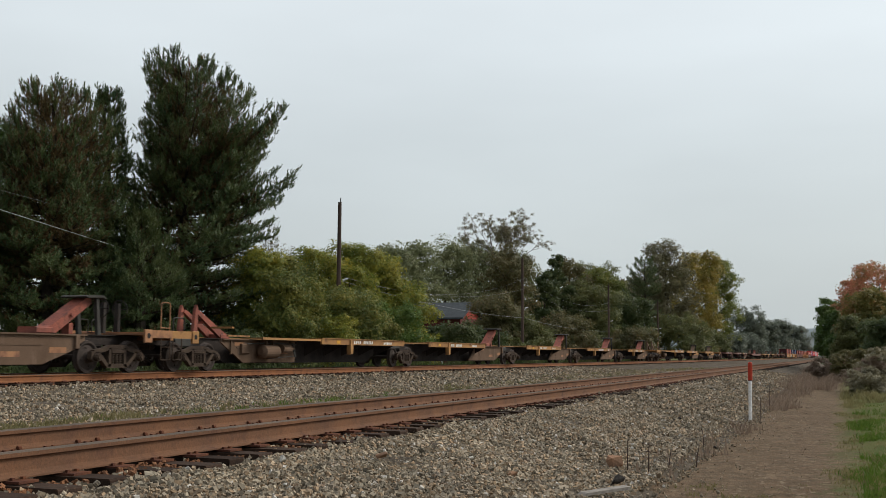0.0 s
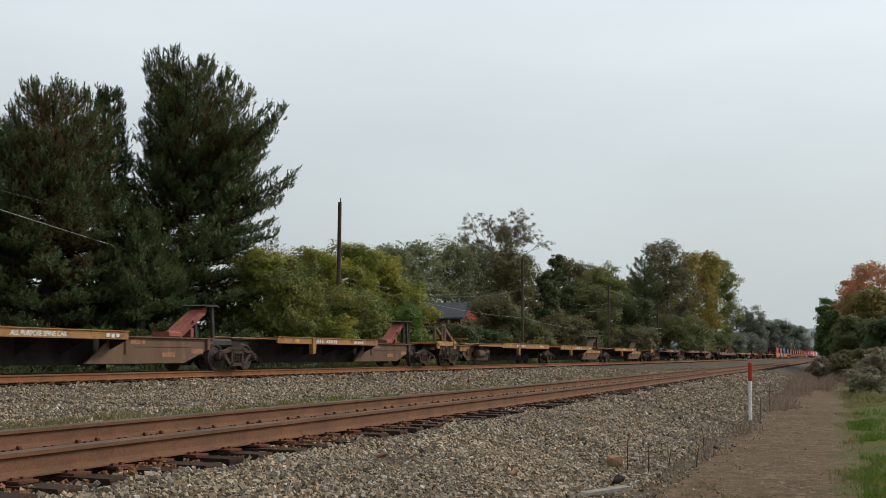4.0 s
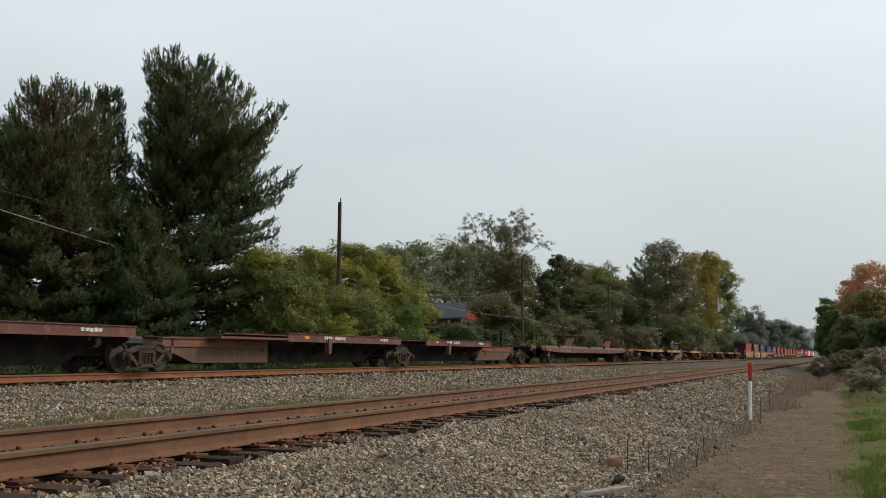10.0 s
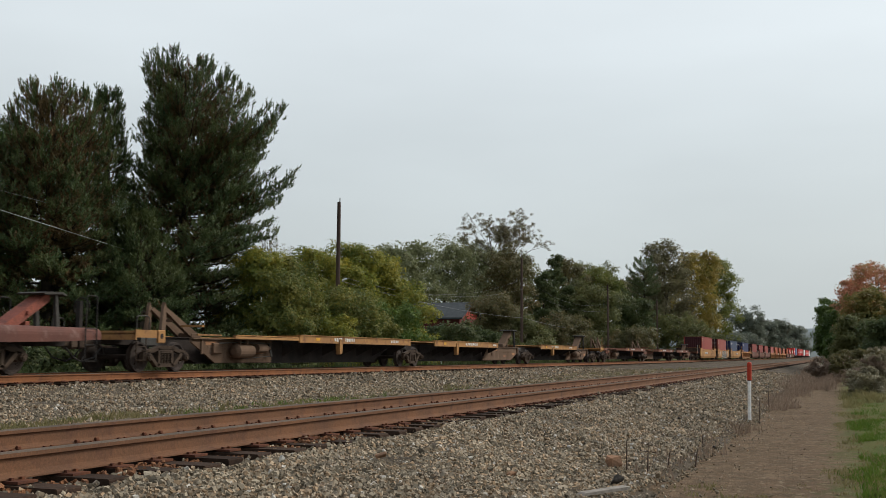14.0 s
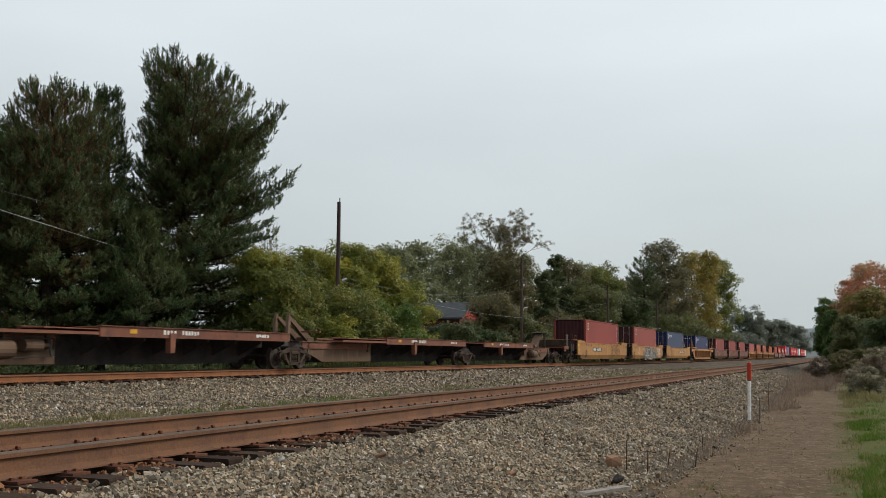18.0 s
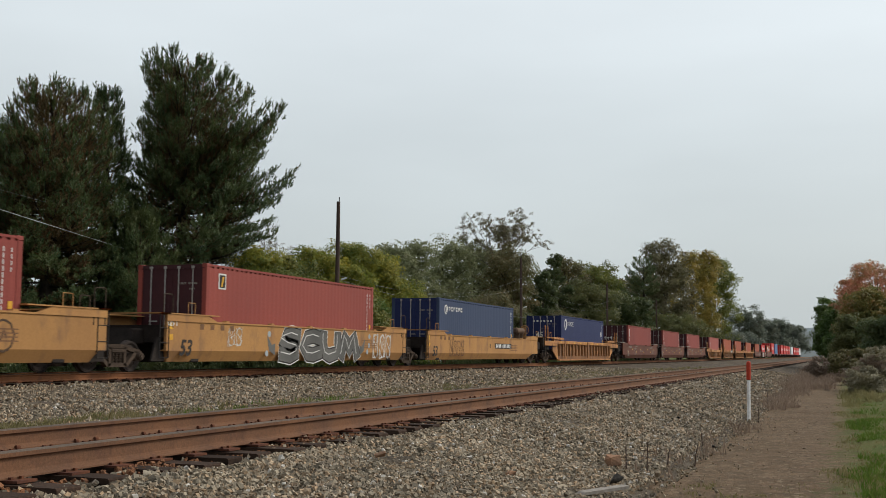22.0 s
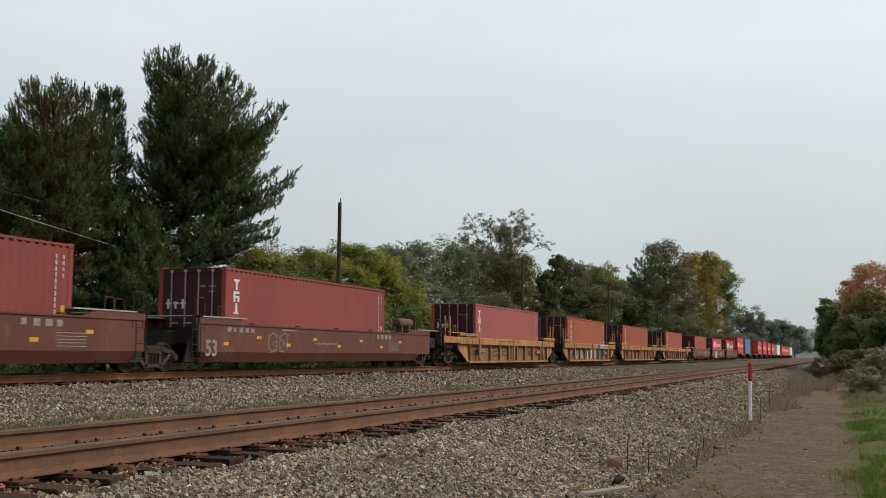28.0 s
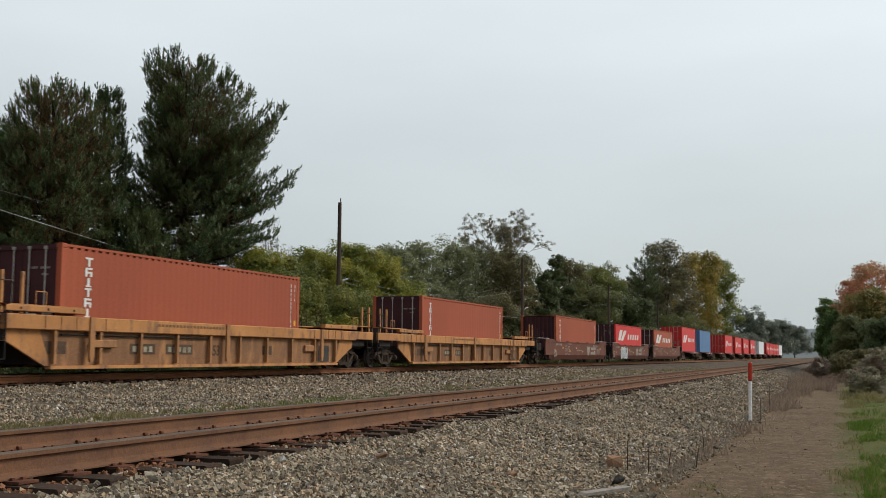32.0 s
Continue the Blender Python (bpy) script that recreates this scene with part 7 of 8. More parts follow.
def badge(box, y, z, w, h, end=False):
    s = Shape().box(1.22, 1.224, y, y + w, z, z + h)
    pl = part("badge", s, WHITE, box, "white panel badge")
    part("badge_sign", Shape().box(1.225, 1.228, y + w * 0.12, y + w * 0.88, z + h * 0.1, z + h * 0.9), BLACK, pl)
    part("badge_stripe", Shape().slab([(y + w * 0.3, z + h * 0.15), (y + w * 0.5, z + h * 0.15), (y + w * 0.75, z + h * 0.8), (y + w * 0.5, z + h * 0.8)], 1.229, 1.231), REFLECT, pl)
    return pl


def wide_mark(box, y, z, w, h, curl=True, mat=None):
    """A maker's mark along the side: a rounded emblem and a row of heavy strokes."""
    mat, lab = mat or WHITE, "white maker's emblem"
    if curl:
        s = Shape()
        ribbon(s, [(y + h * 0.7 + math.cos(i * math.tau / 18) * h * 0.62, z + h * 0.5 + math.sin(i * math.tau / 18) * h * 0.62) for i in range(15)], 0.24 * h, 1.2195)
        part("maker_mark", s, mat, box, lab)
        part("maker_mark", Shape().slab([(y + h * 0.6, z + h * 0.2), (y + h * 1.1, z), (y + h * 1.3, z + h * 0.9), (y + h * 0.9, z + h * 1.2)], 1.224, 1.228), mat, box, lab)
        y += h * 1.7
        w -= h * 1.7
    k = 6
    z2, h2 = (z + h * 0.42, h * 0.62) if curl else (z, h)
    if not curl:
        for yy, ln in ((y, 0.20), (y + w * 0.12, 0.26)):
            part("maker_mark", Shape().slab([(yy, z), (yy + w * 0.10, z), (yy + w * ln, z + h * 1.1), (yy + w * (ln - 0.12), z + h * 1.1)], 1.2195, 1.2235), mat, box, lab)
        for i in range(5):
            y0 = y + w * (0.42 + i * 0.115)
            part("maker_mark", Shape().slab([(y0, z + h * 0.15), (y0 + w * 0.06, z + h * 0.15), (y0 + w * 0.085, z + h * 0.72), (y0 + w * 0.025, z + h * 0.72)], 1.2195, 1.2235), mat, box, lab)
        return
    for i in range(k):
        y0 = y + w * i / k
        s = Shape()
        t = w / k * 0.22
        top, low = z2 + h2 * 0.75, z2
        if i % 2:
            pts = [(y0 + w / k * 0.7, top), (y0 + t, top), (y0 + t, low), (y0 + w / k * 0.7, low)]
        else:
            pts = [(y0 + t, low), (y0 + t, top), (y0 + w / k * 0.66, top), (y0 + w / k * 0.66, low + h2 * 0.3)]
        ribbon(s, pts, t, 1.2195)
        part("maker_mark", s, mat, box, lab)


def ribbon(s, pts, w, x, depth=0.004):
    """A painted stroke of width w through points (y, z), one folded strip lying on a side at x."""
    pts = [Vector(p) for p in pts]
    keep = [pts[0]]
    for p in pts[1:]:
        if (p - keep[-1]).length > 0.01:
            keep.append(p)
    if len(keep) < 2:
        return
    keep[0] = keep[0] - (keep[1] - keep[0]).normalized() * w * 0.3
    keep[-1] = keep[-1] + (keep[-1] - keep[-2]).normalized() * w * 0.3
    rings = []
    for i, p in enumerate(keep):
        d = (keep[min(i + 1, len(keep) - 1)] - keep[max(i - 1, 0)]).normalized()
        nrm = Vector((-d.y, d.x)) * w / 2
        a, b = p + nrm, p - nrm
        rings.append([(x, a.x, a.y), (x, b.x, b.y), (x + depth, b.x, b.y), (x + depth, a.x, a.y)])
    s.loft(rings)


GLYPHS = ([(0.95, 0.90), (0.60, 1.0), (0.25, 0.92), (0.12, 0.72), (0.45, 0.55), (0.80, 0.42), (0.82, 0.15), (0.50, 0.0), (0.05, 0.05)],
          [(0.95, 0.85), (0.60, 1.0), (0.22, 0.85), (0.08, 0.45), (0.25, 0.08), (0.60, 0.0), (0.98, 0.14)],
          [(0.08, 1.0), (0.06, 0.55), (0.15, 0.12), (0.45, 0.0), (0.78, 0.12), (0.90, 0.55), (0.92, 1.0)],
          [(0.02, 0.0), (0.12, 0.50), (0.20, 0.95), (0.36, 0.62), (0.50, 0.30), (0.64, 0.65), (0.80, 1.0), (0.90, 0.5), (0.98, 0.02)],
          [(0.05, 0.75), (0.45, 0.98), (0.85, 0.88), (0.90, 0.62), (0.45, 0.45), (0.88, 0.30), (0.75, 0.05), (0.15, 0.0)])


def graffiti(car, y, z, w, h, letters, seed, x=1.424, fill=None, edge=None, line=None, label="sprayed graffiti letters", order=None):
    """Sprayed letter shapes: fat strokes with an edge and a pale outline, or a thin scrawl where there is no fill."""
    rnd = random.Random(seed)
    step = w / letters
    layers = [(line, 0.54, 0.0), (edge, 0.48, 0.0016), (fill, 0.40, 0.0032), (line, 0.028, 0.0048)] if fill else [(line, 0.045, 0.0)]
    for k in range(letters):
        y0 = y + k * step
        for rep in range(1 if fill else 3):
            kind = order[k] if order else (k + rep * 2 + seed) % 5
            g = [(a + rnd.uniform(-0.05, 0.05), b + rnd.uniform(-0.04, 0.04)) for a, b in GLYPHS[kind]]
            pts = [(y0 + (0.06 + a * 0.88) * step, z + h * (0.20 + 0.60 * b if fill else b)) for a, b in g]
            first = None
            for m, ww, lift_ in layers:
                if m:
                    off = 0.05 * h if (fill and ww < 0.1) else 0.0
                    s = Shape()
                    ribbon(s, [(a - off, b + off) for a, b in pts], ww * h, x + lift_ + 0.0002 * (k % 3), 0.0012)
                    ob = part("graffiti" if first is None else "graffiti_stroke", s, m, car if first is None else first, label if first is None else "")
                    first = first or ob


def bubbles(car, y, z, w, h, n, x, mat, label):
    """Sprayed outlines of fat round letters."""
    rnd = random.Random(n + int(w * 10))
    for k in range(n):
        s = Shape()
        cy, cz = y + w * (k + 0.5) / n, z + h * rnd.uniform(0.45, 0.58)
        ry, rz = w / n * rnd.uniform(0.50, 0.62), h * rnd.uniform(0.40, 0.50)
        ph = rnd.uniform(0, 6)
        pts = [(cy + math.cos(i * math.tau / 16 + ph) * ry * (1 + 0.12 * math.sin(3 * i)), cz + math.sin(i * math.tau / 16 + ph) * rz) for i in range(17)]
        ribbon(s, pts, 0.055, x, 0.0015)
        ring = part("graffiti", s, mat, car, label)
        s = Shape()
        ribbon(s, [(cy - ry * 0.2, cz - rz * 0.3), (cy + ry * 0.1, cz + rz * 0.35), (cy + ry * 0.3, cz - rz * 0.1)], 0.045, x, 0.0015)
        part("graffiti_stroke", s, mat, ring)


# ------------------------------------------------------------------ the place
track("track_near", NEAR_X, NEAR_TOP, "rusty railway track on dark wooden ties", 105, 3.2, RUST)
FAR_TRACK = track("track_far", FAR_X, FAR_TOP, "rusty railway track under the freight train", 60, 14.0, RUST_ORANGE)
gravel()
crib = Shape().loft([[(-1.30, y, -0.36), (1.22, y, -0.36), (1.10, y, -0.215), (-1.25, y, -0.222)] for y in (-60, 300)])
part("rusty_crib", crib, RUSTY_BED, FAR_TRACK, "rust-stained ballast packed between the ties")

pine(-33.0, 48.5, 17.3, 21, ((1, 5.4), (6.5, 5.0), (8.3, 4.3), (9.2, 4.0), (10.2, 4.2), (11.2, 4.9), (12.4, 5.6), (13.6, 5.8), (14.3, 5.6), (15.2, 4.4), (16.0, 3.2), (16.8, 1.7), (17.8, 1.0)),
     ((1, 4.2), (8, 4.0), (10.2, 3.6), (11.5, 2.7), (12.8, 2.5), (14.0, 2.1), (15.0, 2.2), (16.0, 2.2), (17.2, 2.4), (17.8, 1.0)), dense=1.32, brown=0.72, limbs=((9.0, 5.9, 0.62, 2.0), (8.8, 5.7, 0.5, 1.6), (8.4, 5.2, 0.7, 1.3), (8.0, 4.9, 0.2, 1.0), (7.4, 5.0, 0.9, 0.9), (6.8, 4.9, 0.5, 0.7)))
pine(-35.3, 45.0, 14.9, 22, ((1, 3), (8, 2.4), (11, 1.4), (13.5, 1.0), (14.9, 0.5)), ((1, 3), (9, 2.6), (12, 1.5), (13.5, 1.1), (14.9, 0.6)), dense=0.66)
pine(-35.3, 40.9, 14.0, 23, ((1, 3.6), (8, 3.8), (11, 3.2), (13, 2.5), (14.2, 1.0)), ((1, 3.6), (8, 3.8), (11.5, 2.6), (13, 2.0), (14.4, 1.3)), dense=1.25, brown=1.0)
pine(-37.0, 34.8, 12.0, 24, ((1, 3.6), (8, 3.4), (10, 2.6), (11.8, 0.6)), ((1, 3.6), (8, 3.8), (10, 2.8), (11.8, 0.6)), dense=0.55)
pine(-32.2, 43.9, 8.0, 26, ((1, 3.2), (5, 2.6), (7.9, 0.5)), ((1, 3.2), (5, 2.8), (7.9, 0.5)), 0.8, brown=0.3)
pine(-37.5, 45.0, 11.5, 25, ((1, 4), (7, 3.8), (11.4, 0.8)), ((1, 4), (7, 3.8), (11.4, 0.8)), dense=0.36)
pine(-31.5, 184.0, 18.6, 27, ((6, 3.0), (11, 3.4), (15, 2.6), (18, 1.6)), ((6, 3.4), (11, 4.2), (14, 3.6), (16.5, 3.2), (18, 1.4)), 5.0, dense=0.5, brown=0.0)
TREES = (
    ("tree", "dark leafy tree behind the pines", -46, 50.0, 9.0, 8.0, LEAF_DARK, 0.26, 5000, "tall"),
    ("tree", "dark leafy tree behind the pines", -42, 40.0, 8.0, 7.0, LEAF_DARK, 0.24, 5000, "tall"),
    ("tree", "dark leafy tree behind the pines", -40, 55.0, 8.0, 7.0, LEAF_DARK, 0.24, 5000, "tall"),
    ("tree", "leafy green tree among the pines", -40, 42.0, 13.0, 5.0, LEAF_GREEN, 0.22, 9000, "round"),
    ("shrub", "dense yellow-green thicket behind the line", -29.0, 50.4, 7.0, 5.0, LEAF_YELLOW, 0.16, 14000, "bush"),
    ("shrub", "tall thicket of shrubs turning yellow", -29.5, 58.5, 8.1, 6.0, LEAF_YELLOW, 0.16, 16000, "bush"),
    ("shrub", "tall thicket of shrubs turning yellow", -28.0, 61.4, 8.3, 5.8, LEAF_YELLOW, 0.16, 16000, "bush"),
    ("shrub", "dense yellow-green thicket behind the line", -26.0, 62.7, 5.9, 4.6, LEAF_YELLOW, 0.15, 12000, "bush"),
    ("shrub", "tangled olive thicket beside the line", -26.0, 47.8, 5.4, 4.6, LEAF_MIX, 0.14, 12000, "bush"),
    ("shrub", "tangled yellowing thicket beside the line", -25.2, 52.6, 4.9, 5.0, LEAF_MIX, 0.14, 13000, "bush"),
    ("shrub", "tangled yellowing thicket beside the line", -24.7, 50.0, 3.5, 3.6, LEAF_YELLOW, 0.13, 6000, "bush"),
    ("shrub", "tangled yellowing thicket beside the line", -24.5, 55.4, 3.7, 3.4, LEAF_MIX, 0.13, 6000, "bush"),
    ("shrub", "tall thicket of shrubs turning yellow", -26.6, 55.8, 6.4, 3.8, LEAF_YELLOW, 0.15, 8000, "tall"),
    ("shrub", "tall thicket of shrubs turning yellow", -27.4, 50.6, 6.6, 3.6, LEAF_MIX, 0.15, 8000, "tall"),
    ("shrub", "green vine-covered bush beside the line", -24.8, 58.3, 4.5, 4.4, LEAF_LUSH, 0.14, 10000, "bush"),
    ("shrub", "dark tangled thicket beside the line", -26.0, 43.0, 2.0, 5.0, LEAF_DARK, 0.14, 10000, "bush"),
    ("shrub", "dark tangled thicket beside the line", -25.5, 36.5, 1.6, 6.0, LEAF_DARK, 0.14, 10000, "low"),
    ("shrub", "dark tangled thicket beside the line", -25.5, 30.0, 1.5, 6.0, LEAF_DARK, 0.14, 10000, "low"),
    ("tree", "grey-green willow behind the houses", -46, 111.7, 14.5, 10.0, LEAF_GREY, 0.30, 9000, "tall"),
    ("tree", "grey-green willow behind the houses", -50, 135.5, 16.6, 11.0, LEAF_GREY, 0.32, 9000, "tall"),
    ("tree", "grey-green willow behind the houses", -50, 147.5, 18.1, 11.0, LEAF_GREY, 0.32, 9000, "tall"),
    ("tree", "half-bare tree with thin brown leaves", -44, 147.6, 21.6, 15.0, LEAF_BROWN, 0.16, 9000, "spare"),
    ("tree", "small bare tree with grey twigs", -34, 60.0, 9.9, 3.2, LEAF_BROWN, 0.09, 220, "spare"),
    ("tree", "dark leafy tree behind the line", -40, 131.6, 15.0, 8.0, LEAF_VINE, 0.30, 8000, "tall"),
    ("tree", "vine-covered small tree beside the line", -30, 95.1, 7.0, 7.0, LEAF_VINE, 0.22, 8000, "bush"),
    ("spruce_tree", "dark green spruce behind the line", -38, 148.7, 16.7, 9.0, LEAF_DARK, 0.32, 11000, "cone"),
    ("spruce_tree", "dark green spruce behind the line", -37, 138.0, 13.0, 8.0, LEAF_DARK, 0.32, 9000, "cone"),
    ("tree", "grey-green tree behind the line", -45, 195.1, 19.1, 9.0, LEAF_GREY, 0.36, 7000, "tall"),
    ("tree", "olive-green tree behind the line", -34, 150.9, 11.8, 10.0, LEAF_OLIVE, 0.32, 9000, "tall"),
    ("tree", "olive-green tree behind the line", -40, 191.5, 18.0, 10.0, LEAF_LIME, 0.36, 7000, "tall"),
    ("shrub", "vine-covered bush beside the line", -27, 109.1, 5.4, 8.0, LEAF_VINE, 0.24, 8000, "bush"),
    ("shrub", "olive-green bush beside the line", -27.5, 95.9, 4.7, 6.0, LEAF_OLIVE, 0.22, 7000, "bush"),
    ("shrub", "dark bush beside the line", -26.5, 74.0, 3.4, 7.0, LEAF_DARK, 0.20, 8000, "low"),
    ("shrub", "dark bush beside the line", -27.0, 84.0, 3.0, 7.0, LEAF_OLIVE, 0.20, 7000, "low"),
    ("tree", "dark leafy tree beside the line", -32, 170.5, 11.2, 9.0, LEAF_DARK, 0.34, 8000, "tall"),
    ("tree", "tall dark vine-clad oak", -30, 199.6, 22.0, 13.0, LEAF_TAN, 0.40, 12000, "tall"),
    ("tree", "tall tree with orange autumn leaves", -29, 230.8, 24.1, 12.5, LEAF_ORANGE, 0.42, 11000, "tall"),
    ("tree", "tall pale green tree turning yellow", -28, 261.9, 25.8, 12.5, LEAF_LIME, 0.44, 10000, "tall"),
    ("shrub", "vine-covered bush beside the line", -25, 136.8, 4.9, 8.0, LEAF_VINE, 0.28, 6000, "bush"),
    ("shrub", "olive-green bush beside the line", -26, 184.4, 8.1, 13.0, LEAF_OLIVE, 0.34, 8000, "bush"),
    ("shrub", "olive-green bush beside the line", -25, 223.7, 6.0, 10.0, LEAF_OLIVE, 0.36, 6000, "bush"),
    ("tree", "olive-green tree behind the line", -48, 164.0, 17.2, 10.5, LEAF_OLIVE, 0.36, 7000, "tall"),
    ("tree", "olive-green tree behind the line", -48, 221.0, 20.5, 13.0, LEAF_OLIVE, 0.42, 7000, "tall"),
    ("tree", "brown and green tree behind the line", -42, 222.0, 18.0, 11.0, LEAF_TAN, 0.42, 6500, "tall"),
    ("tree", "grey-green tree behind the line", -54, 169.0, 19.4, 12.0, LEAF_GREY, 0.38, 7000, "tall"),
    ("tree", "brown and green tree behind the line", -46, 188.0, 19.5, 10.0, LEAF_VINE, 0.38, 6500, "tall"),
    ("tree", "grey-green tree behind the line", -44, 101.0, 12.8, 7.5, LEAF_GREY, 0.28, 7000, "tall"),
    ("shrub", "tall thicket of shrubs turning yellow", -36, 74.0, 8.2, 7.0, LEAF_OLIVE, 0.2, 9000, "bush"),
    ("tree", "distant broadleaved tree by the line", -32, 402.3, 18.3, 15.0, LEAF_HAZED, 0.65, 6000, "tall"),
    ("tree", "distant broadleaved tree by the line", -32, 484.5, 17.3, 16.0, LEAF_HAZED, 0.75, 5000, "tall"),
    ("tree", "distant broadleaved tree by the line", -30, 571.6, 20.1, 18.0, LEAF_HAZED, 0.85, 5000, "tall"),
    ("tree", "distant broadleaved tree by the line", -30, 755.4, 20.8, 24.0, LEAF_HAZED, 1.0, 5000, "tall"),
    ("tree", "distant low tree by the line", -27, 274.7, 7.1, 11.0, LEAF_HAZED, 0.45, 4000, "bush"),
    ("tree", "distant low tree by the line", -27, 330.0, 8.0, 14.0, LEAF_HAZED, 0.5, 4000, "bush"),
    ("tree", "red maple in autumn colour by the path", 3.2, 101.9, 9.6, 7.0, LEAF_RED, 0.20, 10000, "tall"),
    ("tree", "red maple in autumn colour by the path", 1.4, 110.0, 9.0, 4.6, LEAF_RED, 0.20, 7000, "tall"),
    ("tree", "green tree turning orange by the path", 2.2, 92.0, 6.8, 5.2, LEAF_TURN, 0.19, 11000, "tall"),
    ("tree", "green tree at the edge of the path", -1.0, 117.5, 7.6, 3.6, LEAF_GREEN, 0.20, 8000, "tall"),
    ("tree", "green tree at the edge of the path", -0.5, 104.0, 5.6, 3.6, LEAF_GREEN, 0.20, 7000, "tall"),
    ("shrub", "dark leafy bush at the edge of the path", 1.1, 84.0, 4.4, 3.8, LEAF_OLIVE, 0.17, 9000, "bush"),
    ("shrub", "dark leafy bush at the edge of the path", 2.9, 67.0, 3.7, 4.0, LEAF_DARK, 0.15, 9000, "bush"),
    ("shrub", "green bush at the edge of the path", -0.2, 90.8, 3.0, 2.6, LEAF_GREEN, 0.17, 6000, "bush"),
    ("shrub", "dry brown weeds at the edge of the path", -0.3, 64.3, 1.4, 2.6, LEAF_WEED, 0.10, 5000, "low"),
    ("shrub", "white-flowered weeds at the edge of the path", 1.0, 42.0, 0.95, 1.9, LEAF_PALE, 0.06, 8000, "low"),
    ("shrub", "pale flowering weeds at the edge of the path", 1.35, 46.0, 1.35, 2.6, LEAF_WEED, 0.07, 7000, "low"),
    ("shrub", "white-flowered weeds at the edge of the path", 1.6, 46.5, 1.7, 2.4, LEAF_PALE, 0.06, 7000, "low"),
    ("shrub", "dry brown weeds at the edge of the path", 0.6, 56.0, 1.7, 2.4, LEAF_VINE, 0.10, 6000, "low"),
)
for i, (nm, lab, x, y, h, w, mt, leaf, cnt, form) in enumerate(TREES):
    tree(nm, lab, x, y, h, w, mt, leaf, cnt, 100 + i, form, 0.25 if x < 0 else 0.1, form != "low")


def utility_pole(y, x=-26.0, top=9.75, thick=0.125):
    p = thing("utility_pole", (x, y, 0.2), "weathered brown wooden utility pole", "pole", "poles along the line")
    part("shaft", Shape().rod((0, 0, 0), (0, 0, top - 0.2), thick * 1.2, 10, thick * 0.8), POLEWOOD, p)
    part("pin", Shape().rod((0.05, 0, top - 0.25), (0.05, 0, top + 0.05), 0.03, 6), GREY_STEEL, p)
    part("insulator", Shape().rod((0.2, 0.1, 5.2), (0.45, 0.25, 5.3), 0.05, 8), BOX_WHITE, p)
    return p


for yy in (53.3, 89.7, 126.5, 163.0):
    utility_pole(yy)


def cable(a, b, sag, r=0.012, mat=WIRE):
    a, b = Vector(a), Vector(b)
    side = Vector((1, 0, 0)) * r
    rings = []
    for k in range(15):
        p = a.lerp(b, k / 14) - Vector((0, 0, sag * 4 * (k / 14) * (1 - k / 14)))
        rings.append([p + side, p + Vector((0, 0, r)), p - side, p - Vector((0, 0, r))])
    tagged(new("cable", Shape().loft(rings).mesh("cable", mat)), "thin overhead cable between the poles", "cable", "cables along the line")


# service lines that run into the pines
cable((-30.49, 14.0, 8.98), (-33.0, 43.9, 6.4), 0.08, 0.013, CABLE_SHEEN)
cable((-29.03, 14.0, 8.46), (-34.5, 43.2, 8.1), 0.1, 0.006)
cable((-29.6, 14.0, 15.9), (-36.0, 40.3, 11.6), 0.1, 0.006)
for za, zb, sag, r in ((5.35, 4.55, 0.35, 0.011), (5.6, 8.0, 1.2, 0.005), (5.6, 7.1, 0.9, 0.005)):
    cable((-25.8, 53.3, za), (-25.8, 89.7, zb), sag, r)
    cable((-25.8, 89.7, zb), (-25.8, 126.5, zb - 0.3), sag, r)


def house():
    h = thing("house", (-40.0, 99.1, 0.4), "small dark red house with a grey shingle roof", "house")
    part("wall", Shape().box(-6, 6, -3.0, 3.0, 0, 4.45), SIDING, h, "dark red board siding")
    # sun on this end is painted in as a brighter red
    part("gable", Shape().loft([[(x, -3.0, 4.45), (x, 3.0, 4.45), (x, 0, 5.85)] for x in (-5.99, 5.99)]), GABLE_SUNLIT, h, "red gable end with sunlight in its colour")
    for q in (-1, 1):
        part("roof", Shape().loft([[(x, q * 3.4, 4.30), (x, q * 3.4, 4.46), (x, 0, 6.06), (x, 0, 5.90)] for x in (-6.4, 6.4)]), ROOFING, h, "grey shingle roof")
    part("porch_roof", Shape().loft([[(x, -5.4, 2.35), (x, -5.4, 2.45), (x, -3.02, 3.05), (x, -3.02, 2.95)] for x in (-4.5, 5.2)]), ROOFING, h)
    for xx in (-4.3, 0.3, 5.0):
        part("porch_post", Shape().box(xx - 0.06, xx + 0.06, -5.3, -5.18, 0, 2.37), BOX_WHITE, h)
    for xx in (-3.5, 1.0):
        w = part("window", Shape().box(xx - 0.5, xx + 0.5, -3.05, -3.0, 3.15, 4.1), BOX_WHITE, h)
        part("pane", Shape().box(xx - 0.43, xx + 0.43, -3.06, -3.05, 3.22, 4.03), IRON, w)


house()


def marker_post():
    p = thing("marker_post", (-1.86, 23.6, -0.05), "white cable marker post with an orange-red cap", "marker post")
    part("pole", Shape().rod((0, 0, 0), (0.015, 0, 0.93), 0.036, 14), POST_WHITE, p)
    part("cap", Shape().rod((0.015, 0, 0.90), (0.02, 0, 1.26), 0.047, 14).rod((0.02, 0, 1.26), (0.02, 0, 1.285), 0.047, 14, 0.025), POST_RED, p, "orange-red plastic cap")
    part("band", Shape().rod((0.0145, 0, 0.885), (0.0145, 0, 0.90), 0.040, 14), IRON, p, "thin dark band")


marker_post()

